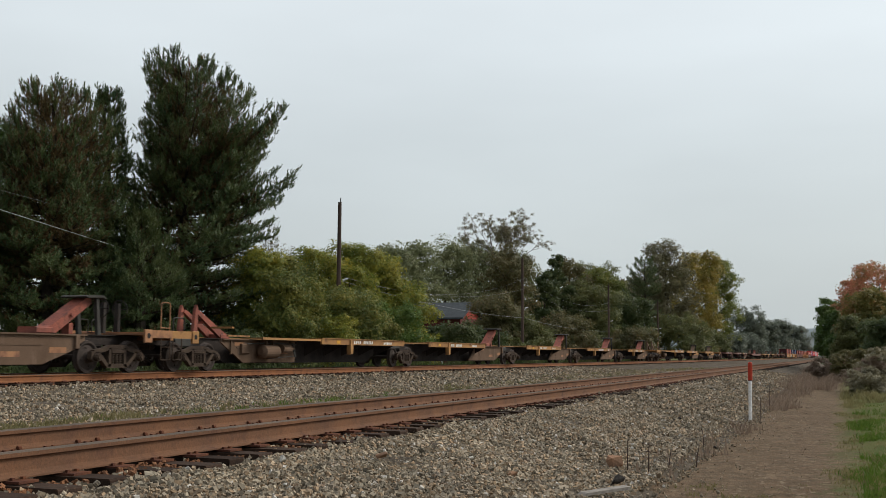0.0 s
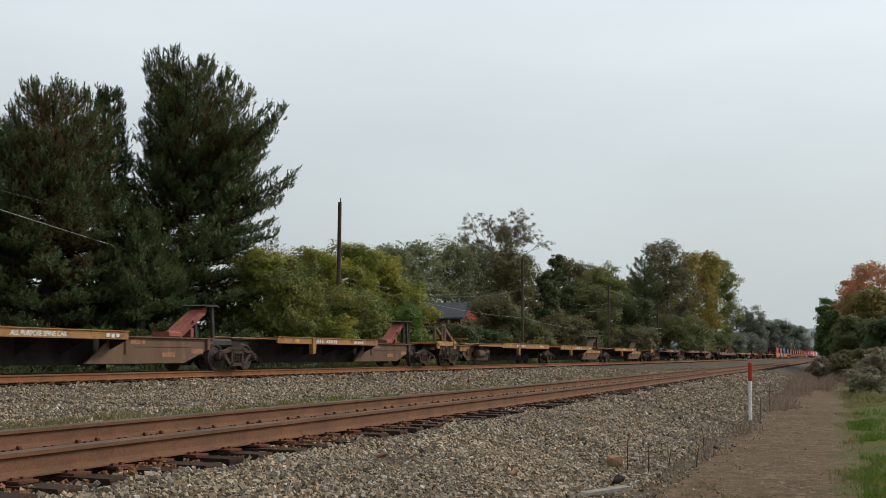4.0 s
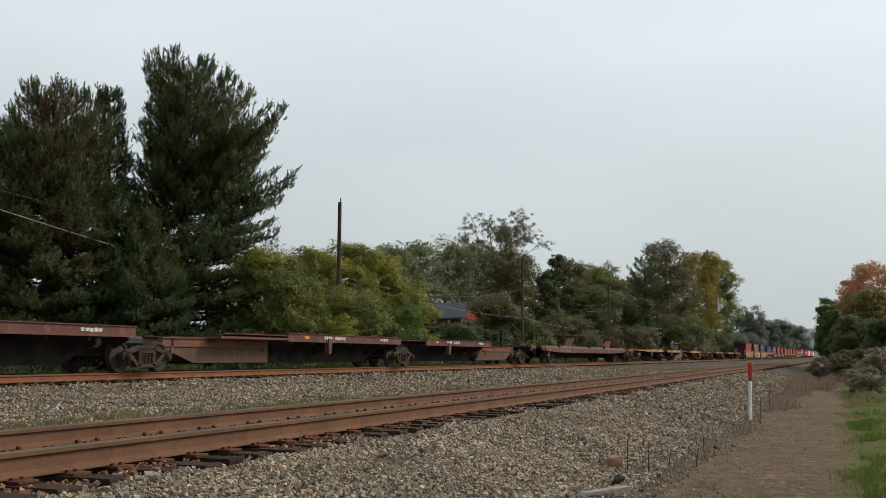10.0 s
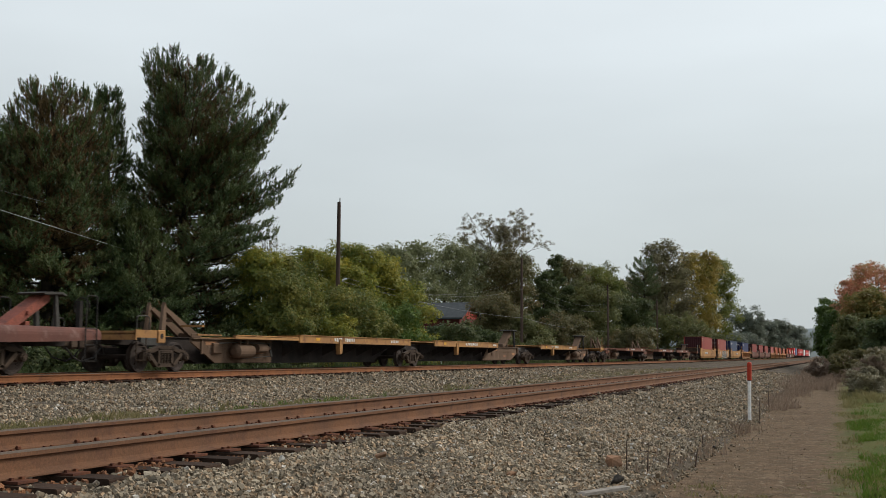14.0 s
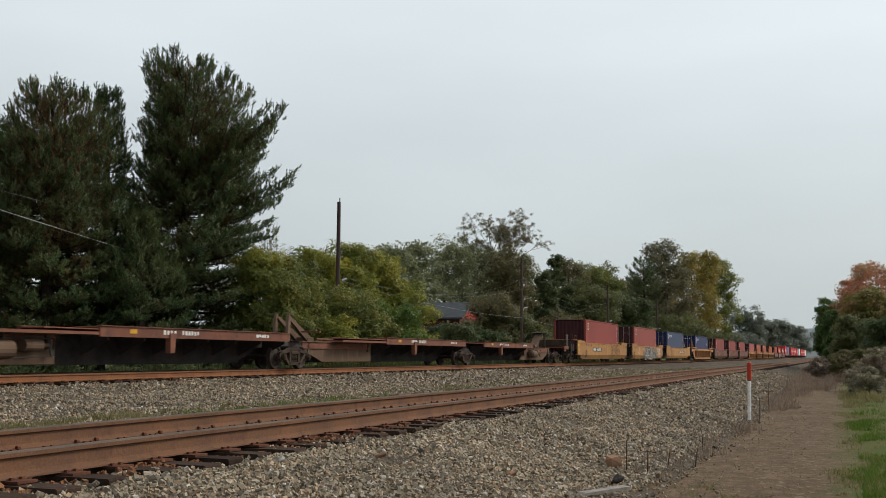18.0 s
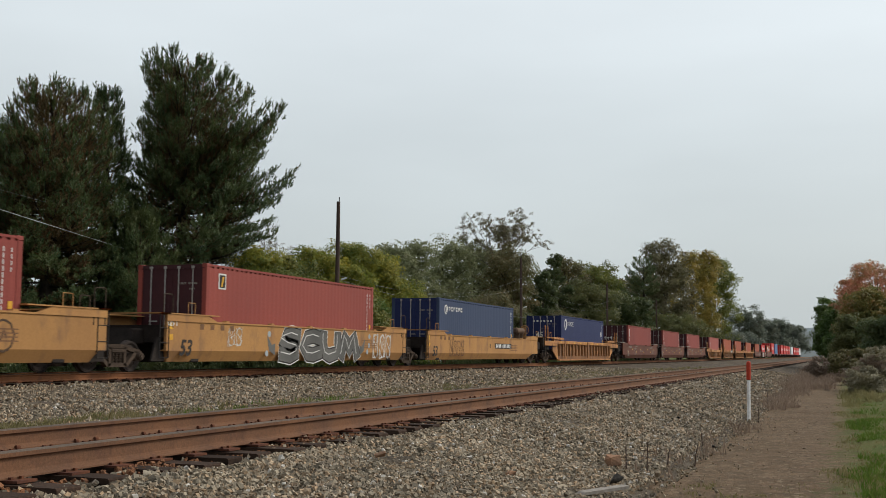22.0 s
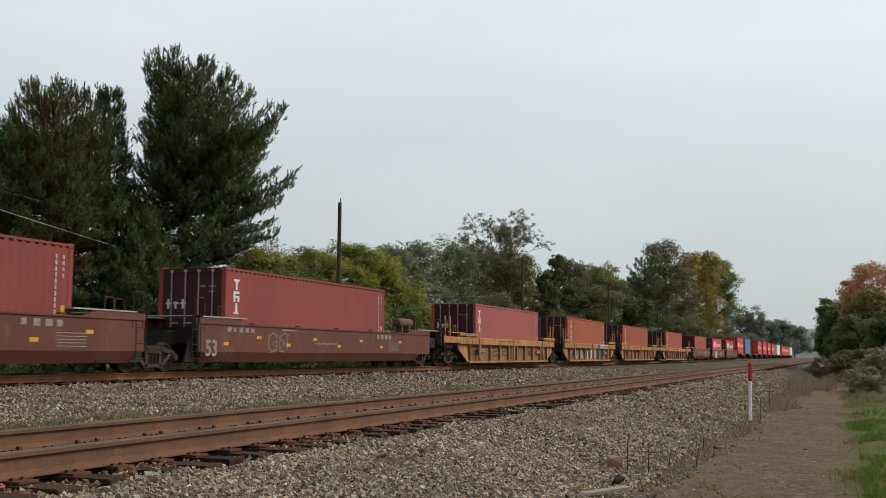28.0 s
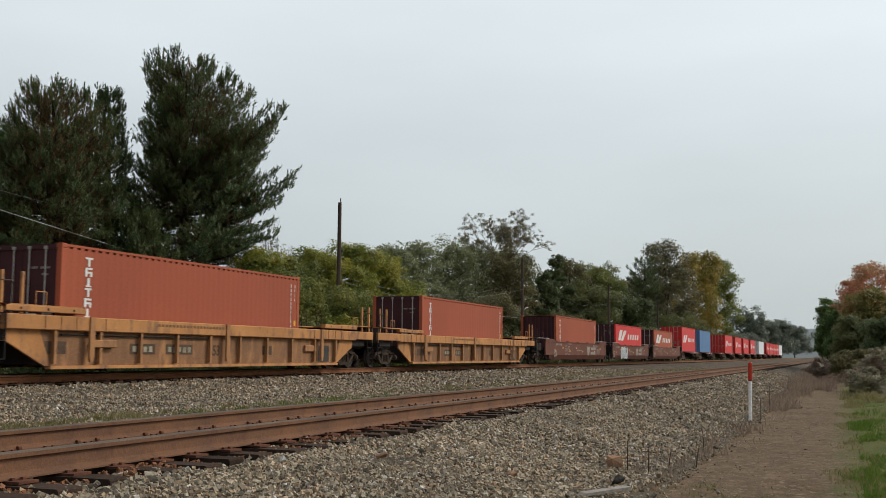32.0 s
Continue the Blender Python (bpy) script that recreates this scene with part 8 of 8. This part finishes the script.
blades("path_grass", "bright green grass clumps beside the path", ((0.22, 1.7, 10.6, 16.0, 13000, 0.10), (0.26, 2.6, 18.5, 25, 20000, 0.13), (-0.05, 1.0, 9.5, 11, 1800, 0.08), (0.5, 3.5, 26, 32, 5000, 0.15)), GRASS, 5, 0.007)
blades("dry_path_grass", "dry yellow-brown grass beside the path", ((0.15, 2.4, 10.5, 36, 11000, 0.11), (-0.02, 0.4, 9, 40, 2600, 0.07), (-1.4, 0.0, 8.0, 9.6, 900, 0.05), (0.2, 2.5, 33, 46, 4500, 0.30), (-1.3, -0.2, 9.0, 13, 500, 0.04), (-1.7, -1.2, 10, 12, 300, 0.07)), GRASS_DRY, 6, 0.007)
blades("trackside_weeds", "dry brown weeds at the foot of the ballast", ((-2.6, -1.3, 28, 48, 2600, 0.26), (-2.9, -0.4, 46, 75, 6500, 0.40), (-3.2, -0.4, 75, 110, 2600, 0.55), (-2.2, -1.7, 11.5, 22, 420, 0.22)), LEAF_WEED, 7, 0.010, category="weeds")
blades("ballast_weeds", "tufts of grass between the tracks", ((-10.4, -9.3, 10.5, 14, 1500, 0.16), (-10.8, -9.4, 14, 24, 1100, 0.15), (-12.0, -9.6, 26, 46, 1500, 0.16), (-12.8, -9.6, 46, 90, 3000, 0.2)), GRASS_DRY, 8, 0.008, ground_at=bed_height)
blades("ballast_grass", "green grass between the tracks", ((-10.6, -9.6, 12.5, 17, 260, 0.13), (-10.6, -9.6, 18.0, 21, 420, 0.15), (-11.4, -10.0, 22, 30, 300, 0.12), (-12.2, -10.3, 30, 60, 700, 0.13)), GRASS, 9, 0.008, ground_at=bed_height)
blades("far_weeds", "rough weeds behind the far track", ((-24.5, -21.6, 20, 60, 9000, 0.7), (-24.5, -21.6, 60, 120, 6000, 0.8)), LEAF_DARK, 10, 0.02, category="weeds", ground_at=lambda x: bed_height(x) if x > -23.4 else 0.0)


def litter():
    """Fallen leaves and crumbs strewn over the path."""
    rng = np.random.default_rng(41)
    n = 3400
    y = rng.uniform(8.5, 34, n)
    x = rng.uniform(-1.9, 0.3, n) + 0.12 * np.sin(y * 2.1)
    a = rng.uniform(0, math.tau, n)
    s = 0.016 * rng.lognormal(0, 0.35, n)[:, None]
    d = np.stack([np.cos(a), np.sin(a), rng.uniform(-0.25, 0.25, n)], -1) * s
    e = np.stack([-np.sin(a), np.cos(a), rng.uniform(-0.25, 0.25, n)], -1) * s * 0.6
    c = np.stack([x, y, np.array([land(p, q) for p, q in zip(x, y)]) + 0.008], -1)
    v = np.stack([c - d, c - e, c + d, c + e], 1).reshape(-1, 3)
    ob = new("leaf_litter", quick_mesh("leaf_litter", v, np.arange(len(v)).reshape(-1, 4), LITTER))
    tagged(ob, "dry brown fallen leaves strewn over the path", "fallen leaves", kind="stuff")


litter()


def stick(x, y, z, h, lean=0.0, arm=0.0):
    s = Shape().pipe([(0, 0, -0.03), (lean * 0.4, 0, h * 0.5), (lean, 0, h)], [0.009, 0.007, 0.004], 5)
    if arm:
        s.pipe([(lean * 0.6 - arm, 0, h * 0.72), (lean * 0.6 + arm, 0.02, h * 0.66)], [0.005, 0.004], 5)
    ob = new("dead_stalk", s.mesh("dead_stalk", POLEWOOD))
    ob.location = (x, y, z)
    tagged(ob, "thin dead weed stalk standing in the gravel", "stalk", "dead stalks in the gravel")


stick(-2.25, 11.9, 0.08, 0.34)
stick(-2.09, 12.3, 0.05, 0.32, 0.01, 0.09)
stick(-2.0, 13.2, 0.0, 0.22, 0.03)
stick(-1.95, 16.3, 0.0, 0.26, -0.02)
stick(-1.75, 13.8, 0.0, 0.24, 0.04)
stick(-1.62, 23.0, 0.0, 0.5, 0.02)
stick(-1.9, 30.5, 0.0, 0.6, 0.02, 0.15)
rock(-2.46, 12.25, 0.15, 0.19, ROCK_TAN, "tan block of sandstone on the ballast", 1, 0.9)
rock(-3.22, 10.1, 0.22, 0.15, ROCK_TAN, "tan block of sandstone on the ballast", 2, 0.5)
rock(-3.02, 10.05, 0.20, 0.14, ROCK_TAN, "tan block of sandstone on the ballast", 3, 0.5)
rock(-2.17, 10.85, 0.11, 0.17, ROCK_DARK, "black cinder lump on the ballast", 4, 0.6)
rock(-1.78, 16.3, 0.02, 0.10, ROCK_DARK, "black cinder lump on the ballast", 5, 0.6)
rock(-2.85, 20.2, 0.20, 0.10, ROCK_DARK, "black cinder lump on the ballast", 6, 0.7)
rock(-3.26, 27.9, 0.25, 0.15, ROCK_DARK, "black cinder lump on the ballast", 7, 0.7)
rock(-4.45, 8.1, 0.47, 0.075, ROCK_WHITE, "pale quartz stone on the ballast", 8, 0.8)
rock(-4.1, 9.4, 0.40, 0.14, ROCK_TAN, "tan block of sandstone on the ballast", 9, 0.4)
rnd = random.Random(77)
for k in range(26):
    xx, yy = rnd.uniform(-4.4, -2.2), rnd.uniform(6, 22)
    rock(xx, yy, bed_height(xx) + 0.045, rnd.uniform(0.035, 0.06), ROCK_WHITE, "pale quartz stone on the ballast", 300 + k, 0.7)
plank = new("plank", Shape().slab([(-0.30, 0), (0.29, 0.0), (0.32, 0.028), (-0.25, 0.026)], -0.05, 0.05).mesh("plank", BOARD))
plank.matrix_world = pose(-2.12, 10.0, 0.085, 2, 2, -33)
tagged(plank, "short weathered board lying in the gravel", "board")

ridge = Shape()
rnd = random.Random(5)
tops = [(-900 + k * 60, 40 + 26 * math.exp(-((-40 - (-900 + k * 60)) / 420) ** 2) + rnd.uniform(-4, 4)) for k in range(31)]
for (xa, ha), (xb, hb) in zip(tops, tops[1:]):
    ridge.add([(xa, 2600, -5), (xb, 2600, -5), (xb, 2600, hb), (xa, 2600, ha)], [(0, 1, 2, 3)])
wood = Shape()
edge = [(-75 + k * 0.9, 25.5 + 2.2 * math.sin(k * 0.21) + 1.3 * math.sin(k * 0.63 + 1) + rnd.uniform(-0.9, 0.9) - 0.0022 * max(0, k - 40) ** 2) for k in range(72)]
for (xa, ha), (xb, hb) in zip(edge, edge[1:]):
    wood.add([(xa, 975, -2), (xb, 975, -2), (xb, 975, max(6, hb)), (xa, 975, max(6, ha))], [(0, 1, 2, 3)])
# aerial haze is put into the colour and glow of both backdrops
haze, hn, hl, hp = nodes_of("glowing_haze_distance")
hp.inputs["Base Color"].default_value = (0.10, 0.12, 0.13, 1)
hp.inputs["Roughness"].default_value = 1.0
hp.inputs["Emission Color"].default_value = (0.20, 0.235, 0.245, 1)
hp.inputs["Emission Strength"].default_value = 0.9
tagged(new("backdrop", ridge.mesh("backdrop", haze)), "wooded ridge far away, blue-grey haze in its glow", "backdrop", kind="structure")
mist, mn, ml, mp = nodes_of("glowing_haze_far_wood")
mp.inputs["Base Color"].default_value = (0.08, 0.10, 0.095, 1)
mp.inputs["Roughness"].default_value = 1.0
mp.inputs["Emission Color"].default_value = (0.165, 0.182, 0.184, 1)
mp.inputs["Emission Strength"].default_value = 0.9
tagged(new("backdrop_wood", wood.mesh("backdrop_wood", mist)), "far wood at the end of the line, haze in its glow", "backdrop", kind="structure")

# ------------------------------------------------------------------ consist
A = "trailer car"
G0, G1, G2, G3, G4 = "tan spine cars", "yellow spine cars", "brown spine cars", "yellow spine cars with red hitches", "rust spine cars"


def spine_run(y0, y1, ends, deck, body, label, group, words=("",), tank=(), layouts="", **kw):
    """An articulated car; ends gives, unit by unit, the end (a or b) at which its hitch stands, or n for none."""
    n = len(ends)
    step = (y1 - y0) / n
    for i, e in enumerate(ends):
        u = spine_unit(y0 + i * step, step, deck, body, label, i == 0, i == n - 1, {"a": "a", "b": "b", "n": "none"}[e], i in tank, int(y0) + i, group,
                       words=words[i % len(words)], layout=layouts[i] if layouts else "", **kw)
        truck(u, 0)
        if i == n - 1:
            truck(u, step)


spine_run(-264.0, -246.2, "b", DECK_TAN, SPINE_BROWN, "empty tan spine car with a raised red trailer hitch", G0)
spine_run(-242.4, -161.6, "abbbb", DECK_YELLOW, SPINE_BROWN, "empty yellow-edged spine car with a red trailer hitch", G3, ("", "", "", "ALL PURPOSE SPINE CAR", ""), (0,))
spine_run(-157.8, -102.8, "abb", DECK_YELLOW, SPINE_BROWN, "empty yellow spine car with a brown hitch", G1, ("", "ALL PURPOSE SPINE CAR", ""), (0,), rise=0.09, hitch_mat=SPINE_BROWN)
spine_run(-99.0, -44.0, "nnn", DECK_BROWN, SPINE_BROWN, "empty oxide-brown spine car", G2, layouts="bba", rise=0.13)
flat_car(-37.3, "long brown flat car with two trailer hitches")
spine_run(-9.6, 46.2, "abb", DECK_YELLOW, SPINE_BROWN, "empty yellow spine car with a hitch", G1, ("", "ALL PURPOSE SPINE CAR", ""), (0, 2), hitch_mat=SPINE_BROWN, rise=0.08, band=False)
spine_run(50.3, 105.3, "aab", DECK_RUST, SPINE_BROWN, "empty rust-coloured spine car", G4, tank=(0, 2), hitch_mat=SPINE_BROWN, rise=0.12)

HI, LO = 2.896, 2.591
FLOOR = 0.30


def smooth_run(y0, y1, n, mat, label, group, number):
    step = (y1 - y0) / n
    out = []
    for i in range(n):
        u = smooth_well(y0 + i * step, step, mat, label, i == 0, i == n - 1, group, int(y0) + i)
        truck(u, 0)
        if i == n - 1:
            truck(u, step)
        out.append(u)
    return out


def ribbed_run(y0, y1, n, label, group, **kw):
    step = (y1 - y0) / n
    out = []
    for i in range(n):
        u = ribbed_well(y0 + i * step, step, label, i == 0, i == n - 1, group, **kw)
        truck(u, 0)
        if i == n - 1:
            truck(u, step)
        out.append(u)
    return out


yellow = smooth_run(109.4, 169.6, 3, WELL_YELLOW, "yellow smooth-sided well car unit", "yellow smooth well cars", True)
single = ribbed_run(173.2, 193.4, 1, "single yellow well car with close ribs", "yellow ribbed well cars", pitch=0.95, chord=(1.24, 1.46))
brown = smooth_run(197.0, 256.9, 3, WELL_BROWN, "brown smooth-sided well car unit", "brown smooth well cars", True)
ribbed = ribbed_run(260.6, 320.4, 3, "dirty yellow ribbed well car unit", "yellow ribbed well cars")
ribbed2 = ribbed_run(324.3, 344.3, 1, "yellow ribbed single well car", "yellow ribbed well cars")
brown2 = smooth_run(348.2, 408.0, 3, WELL_BROWN, "brown smooth-sided well car unit", "brown smooth well cars", True)

S = 1.4215
for k, u in enumerate(yellow):
    lettering(u, "53", S + 0.004, 2.25 if k else 2.9, 0.46, 0.62, BLACK, slant=0.25)
    p0 = (5.5, 2.6, 11.7)[k]
    if k != 1:
        bars(u, "number_panel", S, [(p0, p0 + 3.1, 0.84, 1.12)], BLACK, "black number panel")
    if k != 1:
        bars(u, "number_marks", S + 0.005, plate_row(p0 + 0.2, 4, 0.25, 0.19, 0.875, 1.085, k) + plate_row(p0 + 1.40, 6, 0.26, 0.19, 0.875, 1.085, k + 5), WHITE)
    bars(u, "reflector", S, [(1.75 if k else 0.66, 1.95 if k else 1.08, 1.18, 1.38), (1.78 if k else 1.10, 1.95 if k else 1.20, 0.88, 1.04)], REFLECT)
    bars(u, "stencil", S, [(3.3 + i * 0.55, 3.5 + i * 0.55, 1.20, 1.36) for i in range(4)] + [(14.6, 16.0, 1.02 - i * 0.09, 1.05 - i * 0.09) for i in range(4)], SPRAY_BROWN, "brown stencilled marks")
    if k != 1:
        lettering(u, "B" if k == 2 else "A", S + 0.004, p0 - 0.9 if k == 2 else p0 + 4.0, 0.88, 0.28, BLACK)
lettering(yellow[1], "125 T", S + 0.004, 1.66, 1.28, 0.22, WHITE)
graffiti(yellow[1], 8.0, 0.22, 6.2, 1.18, 4, 3, S + 0.002, SPRAY_GREY, BLACK, WHITE, "grey graffiti letters edged in black and white", (0, 1, 2, 3))
for yy, tip in ((7.75, -0.55), (14.35, 0.55)):
    part("graffiti", Shape().slab([(yy, 0.45), (yy, 0.85), (yy + tip * 0.4, 0.80), (yy + tip, 1.12), (yy + tip * 0.75, 0.62)], S + 0.001, S + 0.004), SPRAY_GREY, yellow[1], "grey graffiti arrow")
graffiti(yellow[1], 15.6, 0.36, 1.9, 0.95, 3, 8, S + 0.002, None, None, WHITE, "thin white graffiti scrawl")
graffiti(yellow[1], 4.8, 0.75, 0.9, 0.55, 2, 9, S + 0.002, None, None, WHITE, "thin white graffiti scrawl")
bubbles(yellow[0], 12.3, 0.48, 3.5, 0.88, 6, S + 0.002, SPRAY_DARK, "dark brown graffiti of round letters")
graffiti(yellow[2], 4.5, 0.45, 2.2, 0.75, 4, 13, S + 0.002, None, None, SPRAY_BROWN, "brown graffiti scrawl")
for sp_y, sp_z in ((7.2, 0.52), (7.35, 1.15), (15.25, 0.85), (15.3, 1.2), (15.1, 0.6)):
    part("paint_blob", Shape().rod((S, sp_y, sp_z), (S + 0.004, sp_y, sp_z), 0.10, 12), SPRAY_BLUE, yellow[1])

for k, u in enumerate(brown + brown2):
    bars(u, "reflector", S, [(3.0 + i * 1.95, 3.28 + i * 1.95, 0.78 + 0.22 * (i % 2), 0.88 + 0.22 * (i % 2)) for i in range(8)], REFLECT, "yellow reflector patches")
    lettering(u, "53", S + 0.004, 2.7 if k % 3 == 0 else 2.0, 0.47, 0.66, BOARD)
    bars(u, "stencil", S, plate_row(3.2, 5, 0.35, 0.2, 1.18, 1.34, k) + plate_row(9.0, 9, 0.2, 0.13, 0.86, 0.95, k + 3) + plate_row(14.4, 4, 0.4, 0.22, 1.15, 1.33, k + 7) + [(15.6, 16.7, 1.0 - i * 0.08, 1.02 - i * 0.08) for i in range(5)] + [(6.6, 7.6, 1.30, 1.35)], BOARD, "pale stencilled marks")
    if k % 3 != 1:
        graffiti(u, 5.6, 0.6, 1.5, 0.6, 2, 30 + k, S + 0.002, None, None, BOARD, "thin chalk scrawl")
for u in brown2[:2]:
    part("painted_emblem", Shape().slab([(12.2, 1.2), (13.4, 1.2), (12.9, 0.55), (12.5, 0.55)], S, S + 0.004).box(S, S + 0.004, 13.6, 15.2, 0.95, 1.15).box(S, S + 0.004, 13.5, 15.1, 0.62, 0.82), BOARD, u, "pale painted emblem")
graffiti(brown2[1], 5.2, 0.35, 3.0, 0.9, 3, 50, S + 0.002, SPRAY_BLUE, None, WHITE, "pale graffiti letters")

R = 1.3125
for k, u in enumerate(ribbed + ribbed2):
    bars(u, "number_panel", R, [(6.4, 7.5, 0.50, 0.78), (8.0, 9.3, 0.50, 0.78), (3.0, 3.9, 0.5, 0.8), (13.3, 13.9, 0.5, 0.78)], SPRAY_DARK, "dark brown number panels")
    bars(u, "number_marks", R + 0.005, plate_row(6.5, 4, 0.24, 0.15, 0.55, 0.72, k) + plate_row(8.1, 5, 0.24, 0.15, 0.55, 0.72, k + 4), SPRAY_PALE)
    lettering(u, "53", R + 0.003, 10.35, 0.48, 0.42, SPRAY_DARK)
    bars(u, "stencil", 1.4615, [(7.4 + i * 0.17, 7.52 + i * 0.17, 1.25, 1.32) for i in range(20)], SPRAY_BROWN)
graffiti(ribbed[1], 4.2, 0.24, 4.1, 0.80, 4, 21, R + 0.002, SPRAY_PALE, SPRAY_DARK, SPRAY_GREY, "pale olive graffiti letters behind the ribs", (4, 2, 3, 2))
graffiti(ribbed[1], 9.2, 0.24, 2.8, 0.80, 4, 22, R + 0.002, WHITE, BLACK, WHITE, "white graffiti letters behind the ribs", (1, 4, 2, 4))
bars(ribbed[1], "paint_patch", R + 0.001, [(12.1, 16.0, 0.23, 1.05)], SPRAY_GREY, "grey sprayed patch")
bars(ribbed[1], "paint_patch", 1.4605, [(12.1, 15.9, 1.08, 1.39)], SPRAY_GREY, "grey sprayed patch on the chord")
bubbles(ribbed[1], 12.5, 0.28, 3.3, 0.74, 4, R + 0.006, SPRAY_PALE, "pale graffiti rings behind the ribs")
bubbles(ribbed[1], 13.0, 1.10, 2.8, 0.28, 4, 1.466, WHITE, "white round shapes on the top chord")
graffiti(ribbed[1], 4.4, 1.12, 2.6, 0.27, 5, 24, 1.4615, None, None, BLACK, "black scrawl on the top chord")
bars(single[0], "stencil", R, plate_row(5.6, 6, 0.24, 0.16, 0.82, 1.04, 3) + plate_row(13.4, 5, 0.34, 0.2, 0.62, 0.85, 5), RIB_YELLOW)
bars(single[0], "reflector", 1.4615, [(2.4 + i * 1.9, 2.75 + i * 1.9, 1.30, 1.40) for i in range(8)], REFLECT)

c = container(113.45, FLOOR, 12.192, HI, BOX_ROSE, "weathered red steel shipping container", doors=False, door_mat=BOX_END_SHADE)
badge(c, 0.66, 2.16, 0.42, 0.48)
c = container(133.35, FLOOR, 12.192, HI, BOX_RED, "red steel shipping container with dark doors", door_mat=BOX_END_SHADE)
badge(c, 0.66, 2.16, 0.42, 0.48)
# navy doors stand in for the same slate blue in shade
c = container(153.2, FLOOR, 12.192, HI, BOX_BLUE, "slate-blue steel shipping container", door_mat=BOX_NAVY)
wide_mark(c, 0.7, 2.2, 2.6, 0.32)
c = container(176.75, FLOOR, 13.716, HI, BOX_NAVY, "long navy blue shipping container")
wide_mark(c, 0.9, 2.03, 2.7, 0.52)
lettering(c, "45", 1.224, 12.45, 1.64, 0.55, WHITE)
for k in range(6):
    part("maker_mark", Shape().box(-0.75 + k * 0.24, -0.75 + k * 0.24 + 0.13, 0.008, 0.014, 2.45, 2.57), WHITE, c)
lettering(c, "45", -0.55, -0.012, 1.42, 0.5, WHITE, end=True)
for yy in (201.2, 221.1, 240.3):
    c = container(yy, FLOOR, 12.192, HI, BOX_ROSE, "faded red steel shipping container with dark doors", door_mat=BOX_END_SHADE)
    upright_mark(c, 0.45, HI, 3, 0.33, w=0.34)
    door_mark(c)
c = container(264.3, FLOOR, 12.192, HI, BOX_FADED, "faded red steel shipping container with dark doors", door_mat=BOX_END_SHADE)
upright_mark(c, 0.45, HI, 3, 0.33, w=0.34)
door_mark(c)
for yy in (284.1, 304.2, 328.1):
    c = container(yy, FLOOR, 12.192, HI, BOX_ORANGE, "brick-red steel shipping container with dark doors", door_mat=BOX_END_SHADE)
    upright_mark(c, 0.88, HI, 6, 0.225, 0.28)
c = container(352.3, FLOOR, 12.192, HI, BOX_ORANGE, "brick-red steel shipping container", doors=False, door_mat=BOX_END_SHADE)
upright_mark(c, 0.88, HI, 6, 0.225, 0.28)
c = container(372.2, FLOOR, 12.192, HI, BOX_SCARLET, "bright red shipping container with white emblem", door_mat=BOX_END_SHADE)
wide_mark(c, 1.0, 1.55, 10.0, 0.8, False)
c = container(391.8, FLOOR, 12.192, HI, BOX_ORANGE, "brick-red shipping container with white emblem", door_mat=BOX_END_SHADE)
wide_mark(c, 1.0, 1.55, 10.0, 0.8, False)

# the loaded spine cars at the rear
spine_run(411.0, 492.0, "nnnnn", DECK_BROWN, SPINE_BROWN, "brown spine car that carries a container", "loaded spine cars")
spine_run(495.8, 560.0, "nnnn", DECK_BROWN, SPINE_BROWN, "brown spine car that carries a container", "loaded spine cars")
spine_run(564.0, 634.0, "nnnn", DECK_BROWN, SPINE_BROWN, "brown spine car that carries a container", "loaded spine cars")
for yy, L, m, lab in ((411.7, 12.192, BOX_SCARLET, "bright red shipping container with white emblem"), (428.6, 12.192, BOX_SKY, "light blue shipping container"),
                      (461.2, 12.192, BOX_SCARLET, "bright red shipping container with white emblem"), (478.8, 12.192, BOX_SCARLET, "bright red shipping container with white emblem"),
                      (495.4, 12.192, BOX_SCARLET, "bright red shipping container with white emblem"), (512.4, 12.192, BOX_SCARLET, "bright red shipping container with white emblem"),
                      (536.0, 16.15, BOX_WHITE, "long white shipping container"), (562.0, 12.192, BOX_SCARLET, "bright red shipping container with white emblem"),
                      (576.0, 12.192, BOX_SCARLET, "bright red shipping container with white emblem"), (590.0, 12.192, BOX_SCARLET, "bright red shipping container with white emblem"),
                      (604.0, 12.192, BOX_SCARLET, "bright red shipping container with white emblem"), (619.0, 16.15, BOX_WHITE, "long white shipping container")):
    c = container(yy, 1.13, L, HI, m, lab)
    if m is BOX_SCARLET:
        wide_mark(c, 1.0, 1.05, 10.0, 0.8, False)


def motions():
    times = [0, 2, 4, 6, 8, 10, 12, 14, 16, 18, 20, 22, 24, 26, 28, 30, 32]
    for ob, y in MOVING:
        x, z = ob.location.x, ob.location.z
        walk(ob, [(t, pose(x, y - travel(t), z)) for t in times])
    ticks = [k / 30 for k in range(961)]
    first = {}
    for ws, off in WHEELSETS:
        if off not in first:
            walk(ws, [(t, pose(0, off, GAUGE_R, math.degrees(travel(t) / GAUGE_R))) for t in ticks])
            first[off] = ws
        else:
            # the other wheels turn by the same keys
            ws.rotation_mode = "QUATERNION"
            data = ws.animation_data_create()
            data.action = first[off].animation_data.action
            data.action_slot = first[off].animation_data.action_slot


motions()
